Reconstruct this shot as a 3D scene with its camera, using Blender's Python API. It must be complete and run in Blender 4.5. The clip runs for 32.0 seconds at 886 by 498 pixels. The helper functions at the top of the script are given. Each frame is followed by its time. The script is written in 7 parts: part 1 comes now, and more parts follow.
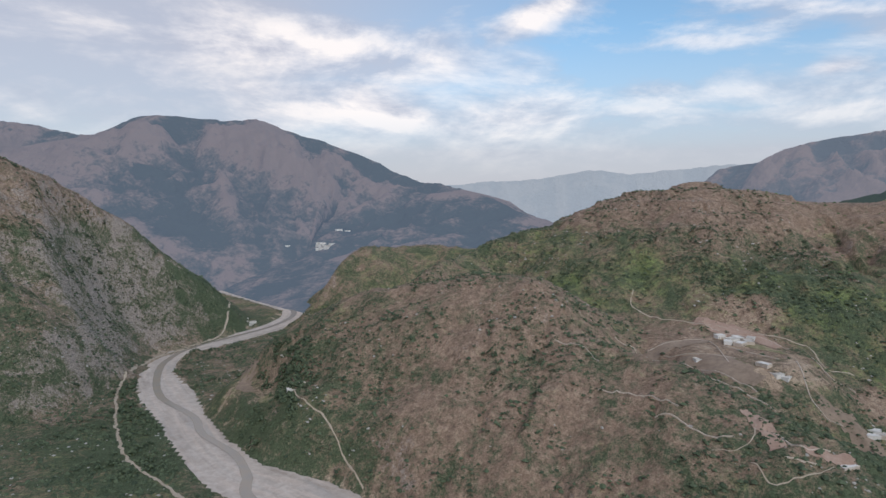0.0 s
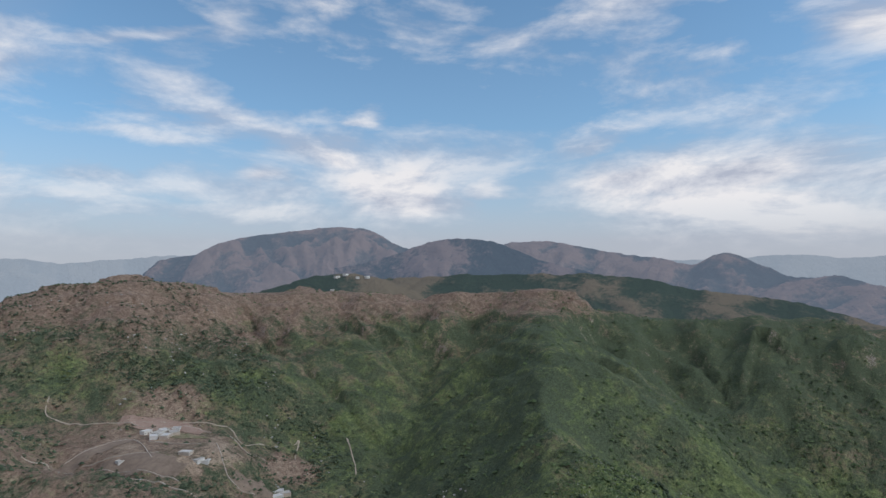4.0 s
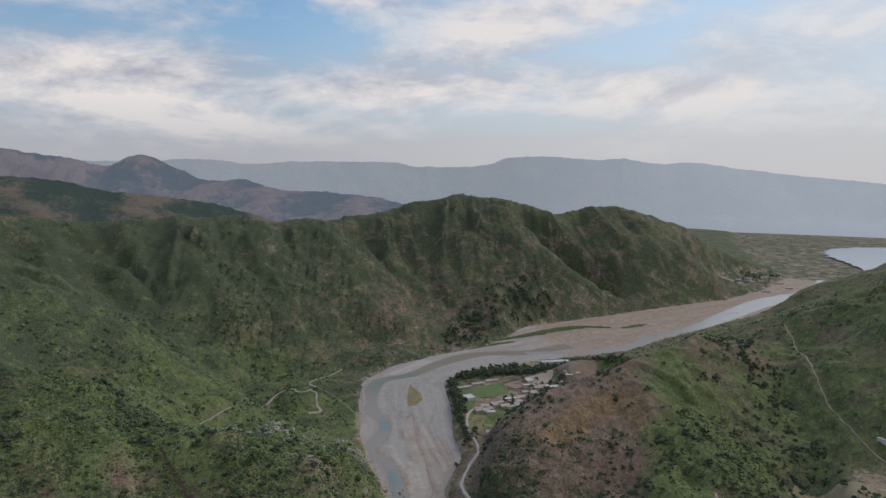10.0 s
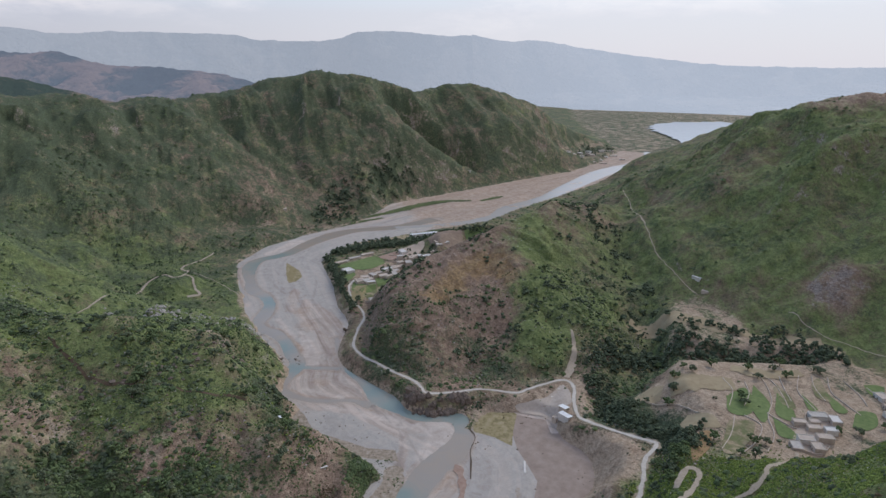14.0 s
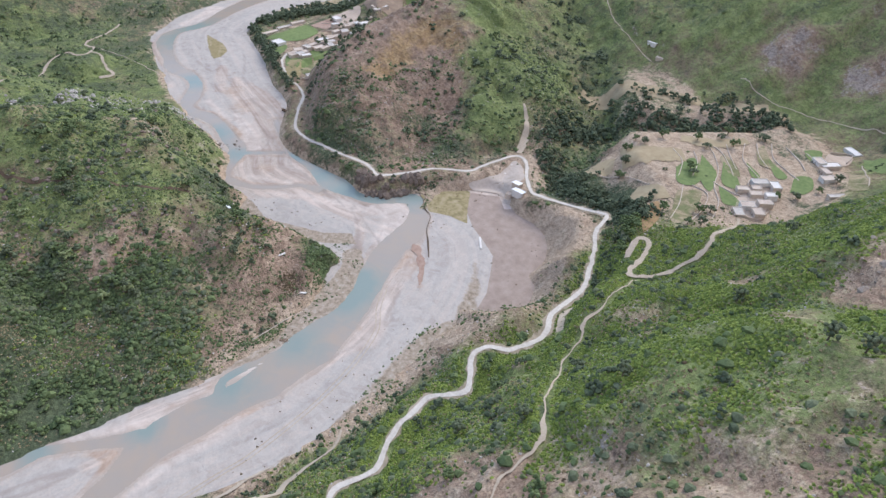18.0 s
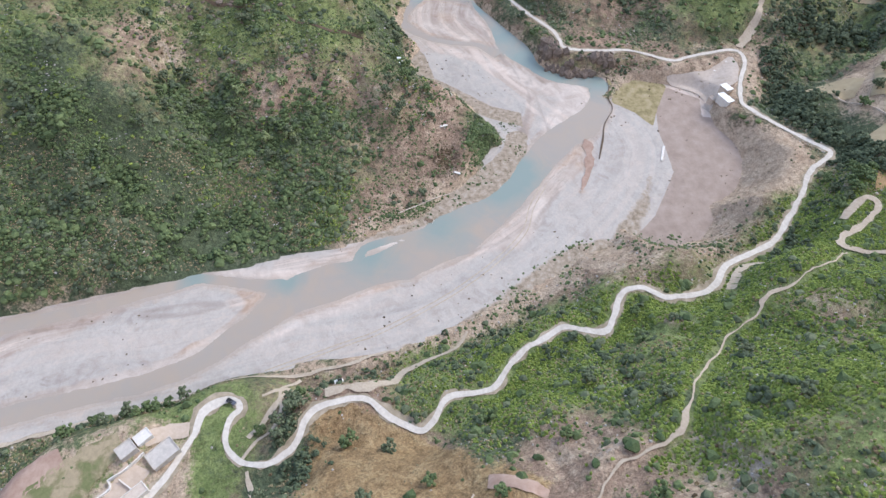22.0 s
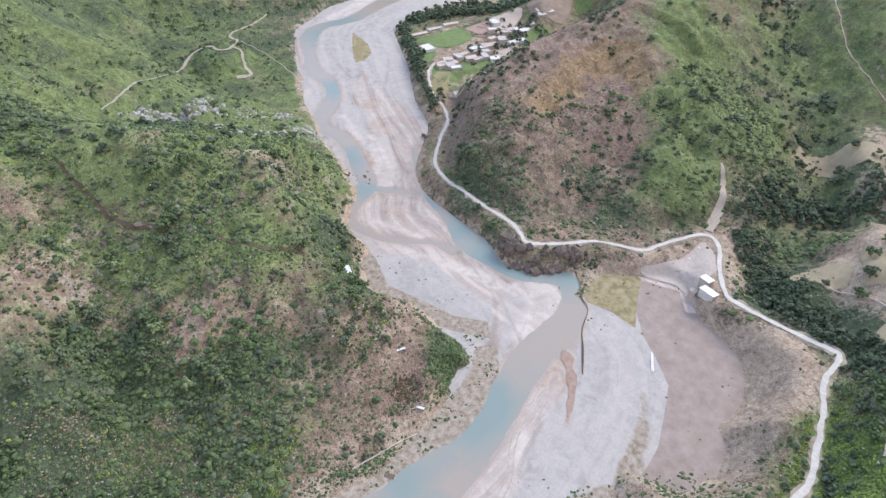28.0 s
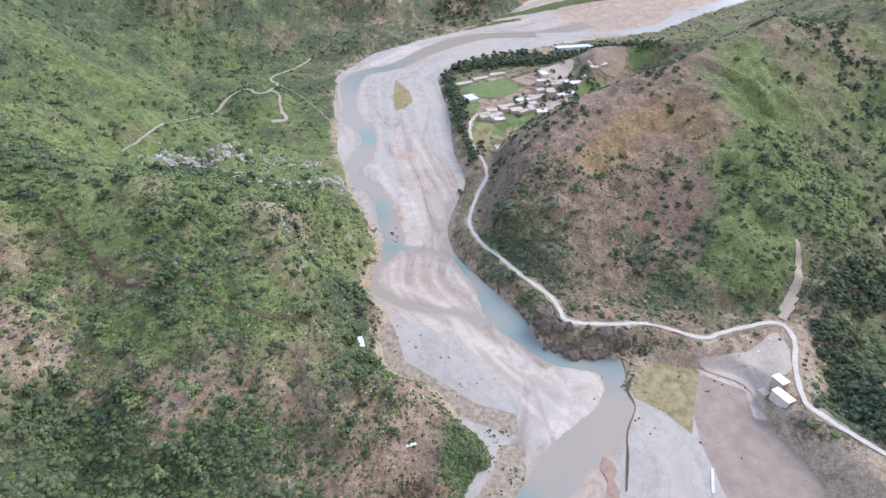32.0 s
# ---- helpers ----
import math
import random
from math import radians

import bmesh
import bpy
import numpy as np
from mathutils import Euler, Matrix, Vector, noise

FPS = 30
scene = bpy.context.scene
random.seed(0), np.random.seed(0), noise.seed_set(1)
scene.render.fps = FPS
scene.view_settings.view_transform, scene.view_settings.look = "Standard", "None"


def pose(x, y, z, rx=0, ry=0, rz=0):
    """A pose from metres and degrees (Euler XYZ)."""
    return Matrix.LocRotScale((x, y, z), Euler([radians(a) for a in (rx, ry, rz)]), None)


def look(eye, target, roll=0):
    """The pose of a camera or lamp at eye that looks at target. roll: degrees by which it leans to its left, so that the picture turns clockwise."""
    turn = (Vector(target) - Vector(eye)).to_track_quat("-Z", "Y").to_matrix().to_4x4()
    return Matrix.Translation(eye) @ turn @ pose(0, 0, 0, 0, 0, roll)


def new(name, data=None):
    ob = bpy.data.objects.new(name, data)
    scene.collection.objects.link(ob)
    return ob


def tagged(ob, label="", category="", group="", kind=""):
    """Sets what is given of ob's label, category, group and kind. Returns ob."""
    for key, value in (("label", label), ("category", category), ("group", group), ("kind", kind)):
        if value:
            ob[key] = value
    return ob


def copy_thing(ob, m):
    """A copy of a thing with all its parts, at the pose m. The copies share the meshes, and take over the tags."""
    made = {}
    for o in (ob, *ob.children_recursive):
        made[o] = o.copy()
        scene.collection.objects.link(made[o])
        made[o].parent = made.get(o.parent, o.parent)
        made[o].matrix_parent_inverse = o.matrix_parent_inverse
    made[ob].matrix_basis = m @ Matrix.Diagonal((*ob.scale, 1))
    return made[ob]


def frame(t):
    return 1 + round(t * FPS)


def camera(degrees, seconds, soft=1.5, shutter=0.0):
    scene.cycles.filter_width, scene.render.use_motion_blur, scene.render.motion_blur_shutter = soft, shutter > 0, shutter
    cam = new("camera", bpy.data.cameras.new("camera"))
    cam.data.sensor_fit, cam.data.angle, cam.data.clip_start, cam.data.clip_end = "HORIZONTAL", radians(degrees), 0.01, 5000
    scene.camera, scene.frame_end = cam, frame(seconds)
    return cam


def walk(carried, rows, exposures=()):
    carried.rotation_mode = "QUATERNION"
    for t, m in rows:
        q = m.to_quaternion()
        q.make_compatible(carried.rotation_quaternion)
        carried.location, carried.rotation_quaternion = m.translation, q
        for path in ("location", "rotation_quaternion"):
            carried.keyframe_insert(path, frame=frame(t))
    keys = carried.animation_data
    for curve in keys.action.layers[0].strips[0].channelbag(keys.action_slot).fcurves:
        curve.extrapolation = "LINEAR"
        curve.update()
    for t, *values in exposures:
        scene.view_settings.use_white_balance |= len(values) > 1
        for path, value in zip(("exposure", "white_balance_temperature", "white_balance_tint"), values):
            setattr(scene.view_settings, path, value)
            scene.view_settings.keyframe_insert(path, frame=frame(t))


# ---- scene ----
cam = camera(71.4, 32.0, soft=1.5)
PATH = [
    (0.0, -20.37, 5.12, 259.83, 3.37, -4.89, -0.47),
    (0.5, -17.55, 1.31, 261.02, 5.69, -1.87, -0.34),
    (1.0, -14.62, -2.46, 262.11, 7.97, 1.17, -0.28),
    (1.5, -11.66, -6.01, 263.03, 5.66, 3.48, -0.30),
    (2.0, -9.05, -9.30, 263.69, -1.13, 3.51, -0.22),
    (2.5, -7.02, -12.35, 264.12, -12.46, 3.54, -0.05),
    (3.0, -5.73, -15.13, 264.49, -24.35, 3.51, 0.10),
    (3.5, -5.20, -17.72, 264.63, -35.64, 3.49, 0.37),
    (4.0, -5.54, -20.13, 264.51, -44.90, 3.45, 0.44),
    (4.5, -6.71, -22.26, 264.27, -50.46, 3.44, 0.50),
    (6.5, -16.77, -26.53, 262.96, -76.95, 3.28, 0.27),
    (7.0, -20.08, -26.31, 262.78, -84.07, 3.27, 0.30),
    (7.5, -23.68, -25.41, 262.57, -89.24, 2.27, 0.42),
    (8.0, -27.50, -23.79, 262.35, -92.22, 0.92, 0.38),
    (8.5, -31.57, -21.64, 262.12, -93.45, -0.43, 0.41),
    (9.0, -35.76, -18.95, 261.93, -94.22, -2.59, 0.39),
    (9.5, -39.86, -15.83, 261.95, -94.98, -5.24, 0.33),
    (10.0, -43.76, -12.35, 262.09, -95.82, -5.91, 0.32),
    (10.5, -47.44, -8.74, 262.17, -96.09, -6.41, 0.19),
    (11.0, -50.88, -4.84, 262.16, -98.44, -6.40, 0.16),
    (11.5, -54.09, -0.60, 262.01, -101.57, -6.36, 0.19),
    (12.0, -57.00, 3.82, 261.80, -104.12, -6.27, 0.10),
    (12.5, -59.63, 8.40, 261.44, -105.96, -8.16, 0.10),
    (13.0, -61.75, 12.81, 260.98, -107.16, -11.04, -0.03),
    (13.5, -63.11, 16.74, 260.46, -108.39, -14.03, -0.11),
    (14.0, -63.64, 19.85, 259.95, -109.62, -16.88, -0.19),
    (14.5, -63.25, 22.23, 259.44, -112.29, -18.43, -0.35),
    (16.5, -52.41, 25.67, 258.17, -117.08, -26.83, -0.90),
    (17.0, -48.89, 24.91, 257.73, -117.12, -29.63, -1.02),
    (17.5, -45.17, 23.74, 257.36, -117.19, -33.75, -1.08),
    (18.0, -41.15, 22.45, 257.15, -115.64, -37.87, -1.03),
    (18.5, -36.96, 21.09, 257.07, -113.28, -42.03, -0.87),
    (19.0, -32.54, 19.72, 257.20, -110.84, -46.17, -0.76),
    (19.5, -27.89, 18.50, 257.61, -104.77, -50.35, -0.55),
    (20.0, -22.67, 17.17, 257.88, -98.95, -52.77, -0.17),
    (20.5, -17.32, 16.03, 258.24, -97.59, -52.74, -0.03),
    (21.0, -12.04, 15.17, 258.63, -97.36, -52.68, 0.01),
    (21.5, -6.70, 14.43, 258.89, -97.31, -52.62, 0.04),
    (22.0, -1.26, 13.82, 259.02, -97.31, -52.56, 0.04),
    (22.5, 4.30, 13.18, 259.10, -97.32, -52.51, 0.05),
    (23.0, 10.09, 12.61, 259.19, -97.33, -52.50, 0.05),
    (23.5, 16.22, 12.02, 259.26, -97.35, -52.55, 0.09),
    (24.0, 22.55, 11.31, 259.29, -97.58, -52.66, 0.11),
    (24.5, 29.02, 10.40, 259.03, -98.44, -52.73, 0.10),
    (25.0, 35.36, 9.27, 258.61, -101.21, -52.76, -0.01),
    (25.5, 41.54, 7.90, 258.32, -102.99, -52.59, -0.09),
    (26.0, 47.48, 6.48, 258.18, -103.05, -49.32, -0.02),
    (26.5, 53.17, 5.10, 257.93, -102.99, -46.15, 0.02),
    (28.5, 73.83, 1.26, 253.58, -102.82, -39.27, 0.01),
    (29.0, 79.38, -0.21, 251.93, -104.01, -39.25, 0.00),
    (29.5, 84.99, -1.89, 250.09, -107.22, -39.20, -0.04),
    (30.0, 90.42, -3.79, 248.09, -110.27, -39.12, -0.14),
    (30.5, 95.33, -5.94, 246.03, -105.62, -39.09, 0.03),
    (31.0, 99.82, -8.50, 244.05, -94.86, -39.00, 0.23),
    (31.5, 104.11, -11.36, 242.18, -95.99, -38.62, 0.22),
    (32.0, 108.50, -14.33, 240.31, -97.56, -35.95, 0.16),
]
walk(cam, [(t, pose(x, y, z, 90 + pitch, roll, yaw)) for t, x, y, z, yaw, pitch, roll in PATH],
     exposures=[(0.0, 0.08, 6050, 7), (2.0, -0.1, 5650, 4), (4.0, -0.15, 5850, 5), (8.0, -0.3, 6200, 7), (12.0, -0.28, 6200, 8), (13.0, -0.22, 6150, 9), (14.5, 0.35, 5950, 10), (16.5, 0.8, 5900, 12), (19.0, 1.1, 6100, 11), (24.0, 1.15, 6000, 11), (32.0, 1.2, 5850, 12)])

# ---- sky and sun ----
SUN_AZ, SUN_EL = radians(150), radians(38)   # clockwise from +y
world = bpy.data.worlds.new("sky")
scene.world = world
world.use_nodes = True
wt = world.node_tree
wt.nodes.clear()


def wnode(kind, **kw):
    n = wt.nodes.new(kind)
    for k, v in kw.items():
        n.inputs[k].default_value = v
    return n


sky = wt.nodes.new("ShaderNodeTexSky")
sky.sky_type, sky.sun_disc = "NISHITA", False
sky.sun_elevation, sky.sun_rotation = SUN_EL, SUN_AZ
sky.air_density, sky.dust_density, sky.altitude = 1.0, 0.6, 800
sky_out = wnode("ShaderNodeOutputWorld")
geo = wt.nodes.new("ShaderNodeTexCoord")
sep = wnode("ShaderNodeSeparateXYZ")
wt.links.new(geo.outputs["Generated"], sep.inputs[0])


def wmath(op, a, b=None, clamp=False):
    n = wt.nodes.new("ShaderNodeMath")
    n.operation, n.use_clamp = op, clamp
    for i, v in enumerate((a, b)):
        if v is None:
            continue
        if isinstance(v, (int, float)):
            n.inputs[i].default_value = v
        else:
            wt.links.new(v, n.inputs[i])
    return n.outputs[0]


zz = wmath("MAXIMUM", sep.outputs[2], 0.0)


def wramp(v, stops):
    n = wt.nodes.new("ShaderNodeValToRGB")
    while len(n.color_ramp.elements) < len(stops):
        n.color_ramp.elements.new(0.5)
    for e, (p, c) in zip(n.color_ramp.elements, stops):
        e.position, e.color = p, (*c, 1)
    wt.links.new(v, n.inputs[0])
    return n.outputs[0]


def wmix(fac, a, b, mode="MIX"):
    n = wt.nodes.new("ShaderNodeMix")
    n.data_type, n.blend_type = "RGBA", mode
    for sock, v in ((n.inputs[0], fac), (n.inputs[6], a), (n.inputs[7], b)):
        if isinstance(v, (int, float)):
            sock.default_value = v
        elif isinstance(v, tuple):
            sock.default_value = (*v, 1)
        else:
            wt.links.new(v, sock)
    return n.outputs[2]


# cloud banks: bearing clockwise from +y, height above the horizon, half width, half height, slope, thickness
BANKS = [(-0.24, 0.216, 0.31, 0.04, 0, 0.9), (-0.11, 0.12, 0.41, 0.043, 0, 0.9), (-0.38, 0.153, 0.085, 0.009, 0, 0.6), (0.1, 0.278, 0.092, 0.024, 0.33, 1.0), (0.15, 0.32, 0.074, 0.012, 0.1, 0.6), (0.3, 0.356, 0.15, 0.011, 0.28, 0.5), (0.42, 0.386, 0.055, 0.025, 0.28, 0.6)]
BANKS += [(0.3, 0.231, 0.17, 0.007, 0, 0.45), (0.54, 0.241, 0.16, 0.016, -0.06, 0.6), (0.48, 0.18, 0.05, 0.013, 0, 0.9), (0.38, 0.16, 0.24, 0.028, 0, 0.5), (0.545, 0.236, 0.2, 0.022, -0.3, 0.8), (0.726, 0.162, 0.132, 0.044, 0, 1.2), (0.873, 0.156, 0.06, 0.015, 0, 0.9)]
BANKS += [(0.36, 0.115, 0.37, 0.027, 0, 0.55), (1.03, 0.228, 0.062, 0.018, 0, 0.7), (1.2, 0.162, 0.22, 0.036, 0.1, 1.2), (1.26, 0.1, 0.26, 0.034, -0.06, 1.0), (1.06, 0.412, 0.17, 0.023, 0.13, 0.6), (0.2, 0.317, 0.083, 0.028, -0.1, 0.5), (0.65, 0.265, 0.027, 0.01, 0, 0.7)]
BANKS += [(1.3, 0.254, 0.13, 0.014, 0.1, 0.35), (1.475, 0.318, 0.14, 0.035, -0.32, 0.95), (1.57, 0.277, 0.045, 0.011, 0, 0.7), (1.77, 0.387, 0.087, 0.018, 0, 0.6), (1.99, 0.305, 0.19, 0.027, 0.27, 1.1), (1.75, 0.228, 0.23, 0.045, 0.2, 1.1), (1.88, 0.235, 0.055, 0.034, 0, 0.7)]
BANKS += [(1.665, 0.163, 0.35, 0.036, 0, 0.9), (2.02, 0.133, 0.2, 0.038, 0, 0.9), (1.25, 0.429, 0.33, 0.016, 0, 0.6), (2.19, 0.093, 0.28, 0.03, 0, 0.7), (2.22, 0.196, 0.2, 0.045, 0, 0.7), (1.87, 0.12, 0.3, 0.016, 0, 0.6)]
bearing = wmath("ARCTAN2", sep.outputs[0], sep.outputs[1])
rise = wmath("ARCSINE", sep.outputs[2])
dome = wnode("ShaderNodeCombineXYZ")
wt.links.new(bearing, dome.inputs[0])
wt.links.new(rise, dome.inputs[1])


def puffs(scale, detail, rough, dist, seed, stretch, lift=0.0):
    mp = wnode("ShaderNodeMapping")
    mp.inputs["Location"].default_value = (seed, -lift * stretch[1] * scale, 0)
    mp.inputs["Scale"].default_value = tuple(scale * v for v in stretch)
    wt.links.new(dome.outputs[0], mp.inputs[0])
    n = wnode("ShaderNodeTexNoise", Scale=1.0, Detail=detail, Roughness=rough, Distortion=dist)
    wt.links.new(mp.outputs[0], n.inputs["Vector"])
    return n.outputs[0]


fluff = puffs(4.6, 11, 0.62, 0.25, 3.1, (1.0, 2.6, 1))
warped = wmath("ADD", rise, wmath("MULTIPLY", wmath("SUBTRACT", puffs(3.0, 5, 0.55, 0.3, 8.2, (1.0, 2.6, 1)), 0.5), 0.10))
swayed = wmath("ADD", bearing, wmath("MULTIPLY", wmath("SUBTRACT", puffs(3.4, 5, 0.55, 0.3, 5.7, (1.0, 2.6, 1)), 0.5), 0.22))
mass = None
for az, el, half_w, half_h, slope, amount in BANKS:
    u = wmath("SUBTRACT", swayed, az)
    v = wmath("SUBTRACT", wmath("SUBTRACT", warped, el), wmath("MULTIPLY", u, slope))
    r2 = wmath("ADD", wmath("POWER", wmath("ABSOLUTE", wmath("MULTIPLY", u, 1 / half_w)), 2.0), wmath("POWER", wmath("ABSOLUTE", wmath("MULTIPLY", v, 1 / (1.35 * half_h))), 2.0))
    bank = wmath("MULTIPLY", wmath("POWER", 2.718, wmath("MULTIPLY", r2, -1.0)), amount)
    mass = bank if mass is None else wmath("MAXIMUM", mass, bank)
stray = wramp(puffs(2.1, 7, 0.58, 0.8, 1.4, (1.0, 2.8, 1)), [(0.5, (0, 0, 0)), (0.72, (0.42, 0.42, 0.42))])
mass = wmath("MAXIMUM", mass, stray)
dens = wmath("ADD", wmath("MULTIPLY", mass, 0.78), wmath("MULTIPLY", wmath("SUBTRACT", fluff, 0.5), 1.5))
clouds = wramp(dens, [(0.06, (0, 0, 0)), (0.35, (0.45, 0.45, 0.45)), (0.75, (0.92, 0.92, 0.92))])
clouds = wmix(1.0, clouds, wramp(rise, [(0.0, (0.0, 0.0, 0.0)), (0.07, (0.45, 0.45, 0.45)), (0.13, (1, 1, 1))]), "MULTIPLY")
# tops catch the light, undersides stay lavender grey
above = puffs(4.6, 11, 0.62, 0.25, 3.1, (1.0, 2.6, 1), 0.024)
lit = wmath("ADD", wmath("MULTIPLY", wmath("SUBTRACT", fluff, above), 2.2), wmath("ADD", wmath("MULTIPLY", dens, 0.35), 0.3))
cloud_colour = wramp(lit, [(0.2, (0.54, 0.52, 0.58)), (0.45, (0.79, 0.73, 0.74)), (0.72, (1.04, 0.92, 0.86))])
blue = wmix(1.0, sky.outputs[0], (0.115, 0.152, 0.155), "MULTIPLY")
veil = wramp(zz, [(0.0, (0.97, 0.97, 0.97)), (0.07, (0.9, 0.9, 0.9)), (0.13, (0.6, 0.6, 0.6)), (0.25, (0.2, 0.2, 0.2)), (0.5, (0.08, 0.08, 0.08))])
west = wramp(wmath("ADD", wmath("MULTIPLY", sep.outputs[0], -0.6), 0.3), [(0.1, (0, 0, 0)), (0.5, (0.85, 0.85, 0.85))])
base_sky = wmix(wmix(1.0, veil, west, "LIGHTEN"), blue, (0.53, 0.49, 0.525))
full = wmix(clouds, base_sky, cloud_colour)
toward = wmath("ADD", wmath("MULTIPLY", sep.outputs[0], math.sin(SUN_AZ - 0.25)), wmath("MULTIPLY", sep.outputs[1], math.cos(SUN_AZ - 0.25)))
glare = wramp(toward, [(0.55, (0, 0, 0)), (0.98, (0.42, 0.42, 0.42))])
full = wmix(glare, full, (0.92, 0.86, 0.84))
background = wnode("ShaderNodeBackground", Strength=1.0)
wt.links.new(full, background.inputs[0])
wt.links.new(background.outputs[0], sky_out.inputs[0])

sun_data = bpy.data.lights.new("sun", "SUN")
sun_data.energy, sun_data.angle, sun_data.color = 1.4, radians(28), (1.0, 0.86, 0.71)
sun = new("sun", sun_data)
sun_dir = Vector((math.sin(SUN_AZ) * math.cos(SUN_EL), math.cos(SUN_AZ) * math.cos(SUN_EL), math.sin(SUN_EL)))
sun.matrix_world = look(sun_dir * 900, (0, 0, 0))

# ---- materials ----


class Mat:
    """Builds one procedural surface; coordinates are metres of the world."""

    def __init__(self, name, rough=0.9, spec=0.2):
        self.m = bpy.data.materials.new(name)
        self.m.use_nodes = True
        self.t = self.m.node_tree
        self.b = self.t.nodes["Principled BSDF"]
        self.b.inputs["Roughness"].default_value = rough
        self.b.inputs["Specular IOR Level"].default_value = spec
        self.g = self.t.nodes.new("ShaderNodeNewGeometry")

    def link(self, v, sock):
        if isinstance(v, (int, float)):
            sock.default_value = v
        elif isinstance(v, tuple):
            sock.default_value = (*v, 1) if len(sock.default_value) == 4 else v
        else:
            self.t.links.new(v, sock)

    def noise(self, size, detail=6, rough=0.6, dist=0.0, stretch=(1, 1, 1), vec=None):
        mp = self.t.nodes.new("ShaderNodeMapping")
        mp.inputs["Scale"].default_value = tuple(s / size for s in stretch)
        self.link(vec or self.g.outputs["Position"], mp.inputs[0])
        n = self.t.nodes.new("ShaderNodeTexNoise")
        n.inputs["Scale"].default_value = 1.0
        n.inputs["Detail"].default_value = detail
        n.inputs["Roughness"].default_value = rough
        n.inputs["Distortion"].default_value = dist
        self.link(mp.outputs[0], n.inputs["Vector"])
        return n.outputs[0]

    def cells(self, size, vec=None):
        mp = self.t.nodes.new("ShaderNodeMapping")
        mp.inputs["Scale"].default_value = (1 / size,) * 3
        self.link(vec or self.g.outputs["Position"], mp.inputs[0])
        n = self.t.nodes.new("ShaderNodeTexVoronoi")
        n.inputs["Scale"].default_value = 1.0
        self.link(mp.outputs[0], n.inputs["Vector"])
        return n.outputs["Distance"]

    def ramp(self, v, stops):
        n = self.t.nodes.new("ShaderNodeValToRGB")
        while len(n.color_ramp.elements) < len(stops):
            n.color_ramp.elements.new(0.5)
        for e, (p, c) in zip(n.color_ramp.elements, stops):
            e.position, e.color = p, ((c, c, c, 1) if isinstance(c, (int, float)) else (*c, 1))
        self.link(v, n.inputs[0])
        return n.outputs[0]

    def mix(self, fac, a, b, mode="MIX"):
        n = self.t.nodes.new("ShaderNodeMix")
        n.data_type, n.blend_type = "RGBA", mode
        for sock, v in ((n.inputs[0], fac), (n.inputs[6], a), (n.inputs[7], b)):
            self.link(v, sock)
        return n.outputs[2]

    def math(self, op, a, b=0.0, clamp=False):
        n = self.t.nodes.new("ShaderNodeMath")
        n.operation, n.use_clamp = op, clamp
        self.link(a, n.inputs[0])
        self.link(b, n.inputs[1])
        return n.outputs[0]

    def attr(self, name):
        n = self.t.nodes.new("ShaderNodeAttribute")
        n.attribute_name = name
        return n

    def bump(self, v, dist, strength=0.6):
        n = self.t.nodes.new("ShaderNodeBump")
        n.inputs["Distance"].default_value = dist
        n.inputs["Strength"].default_value = strength
        self.link(v, n.inputs["Height"])
        self.link(n.outputs[0], self.b.inputs["Normal"])

    def colour(self, v):
        self.link(v, self.b.inputs["Base Color"])
        return self.m

    def rand(self):
        return self.g.outputs["Random Per Island"]

    def obj_rand(self):
        return self.t.nodes.new("ShaderNodeObjectInfo").outputs["Random"]


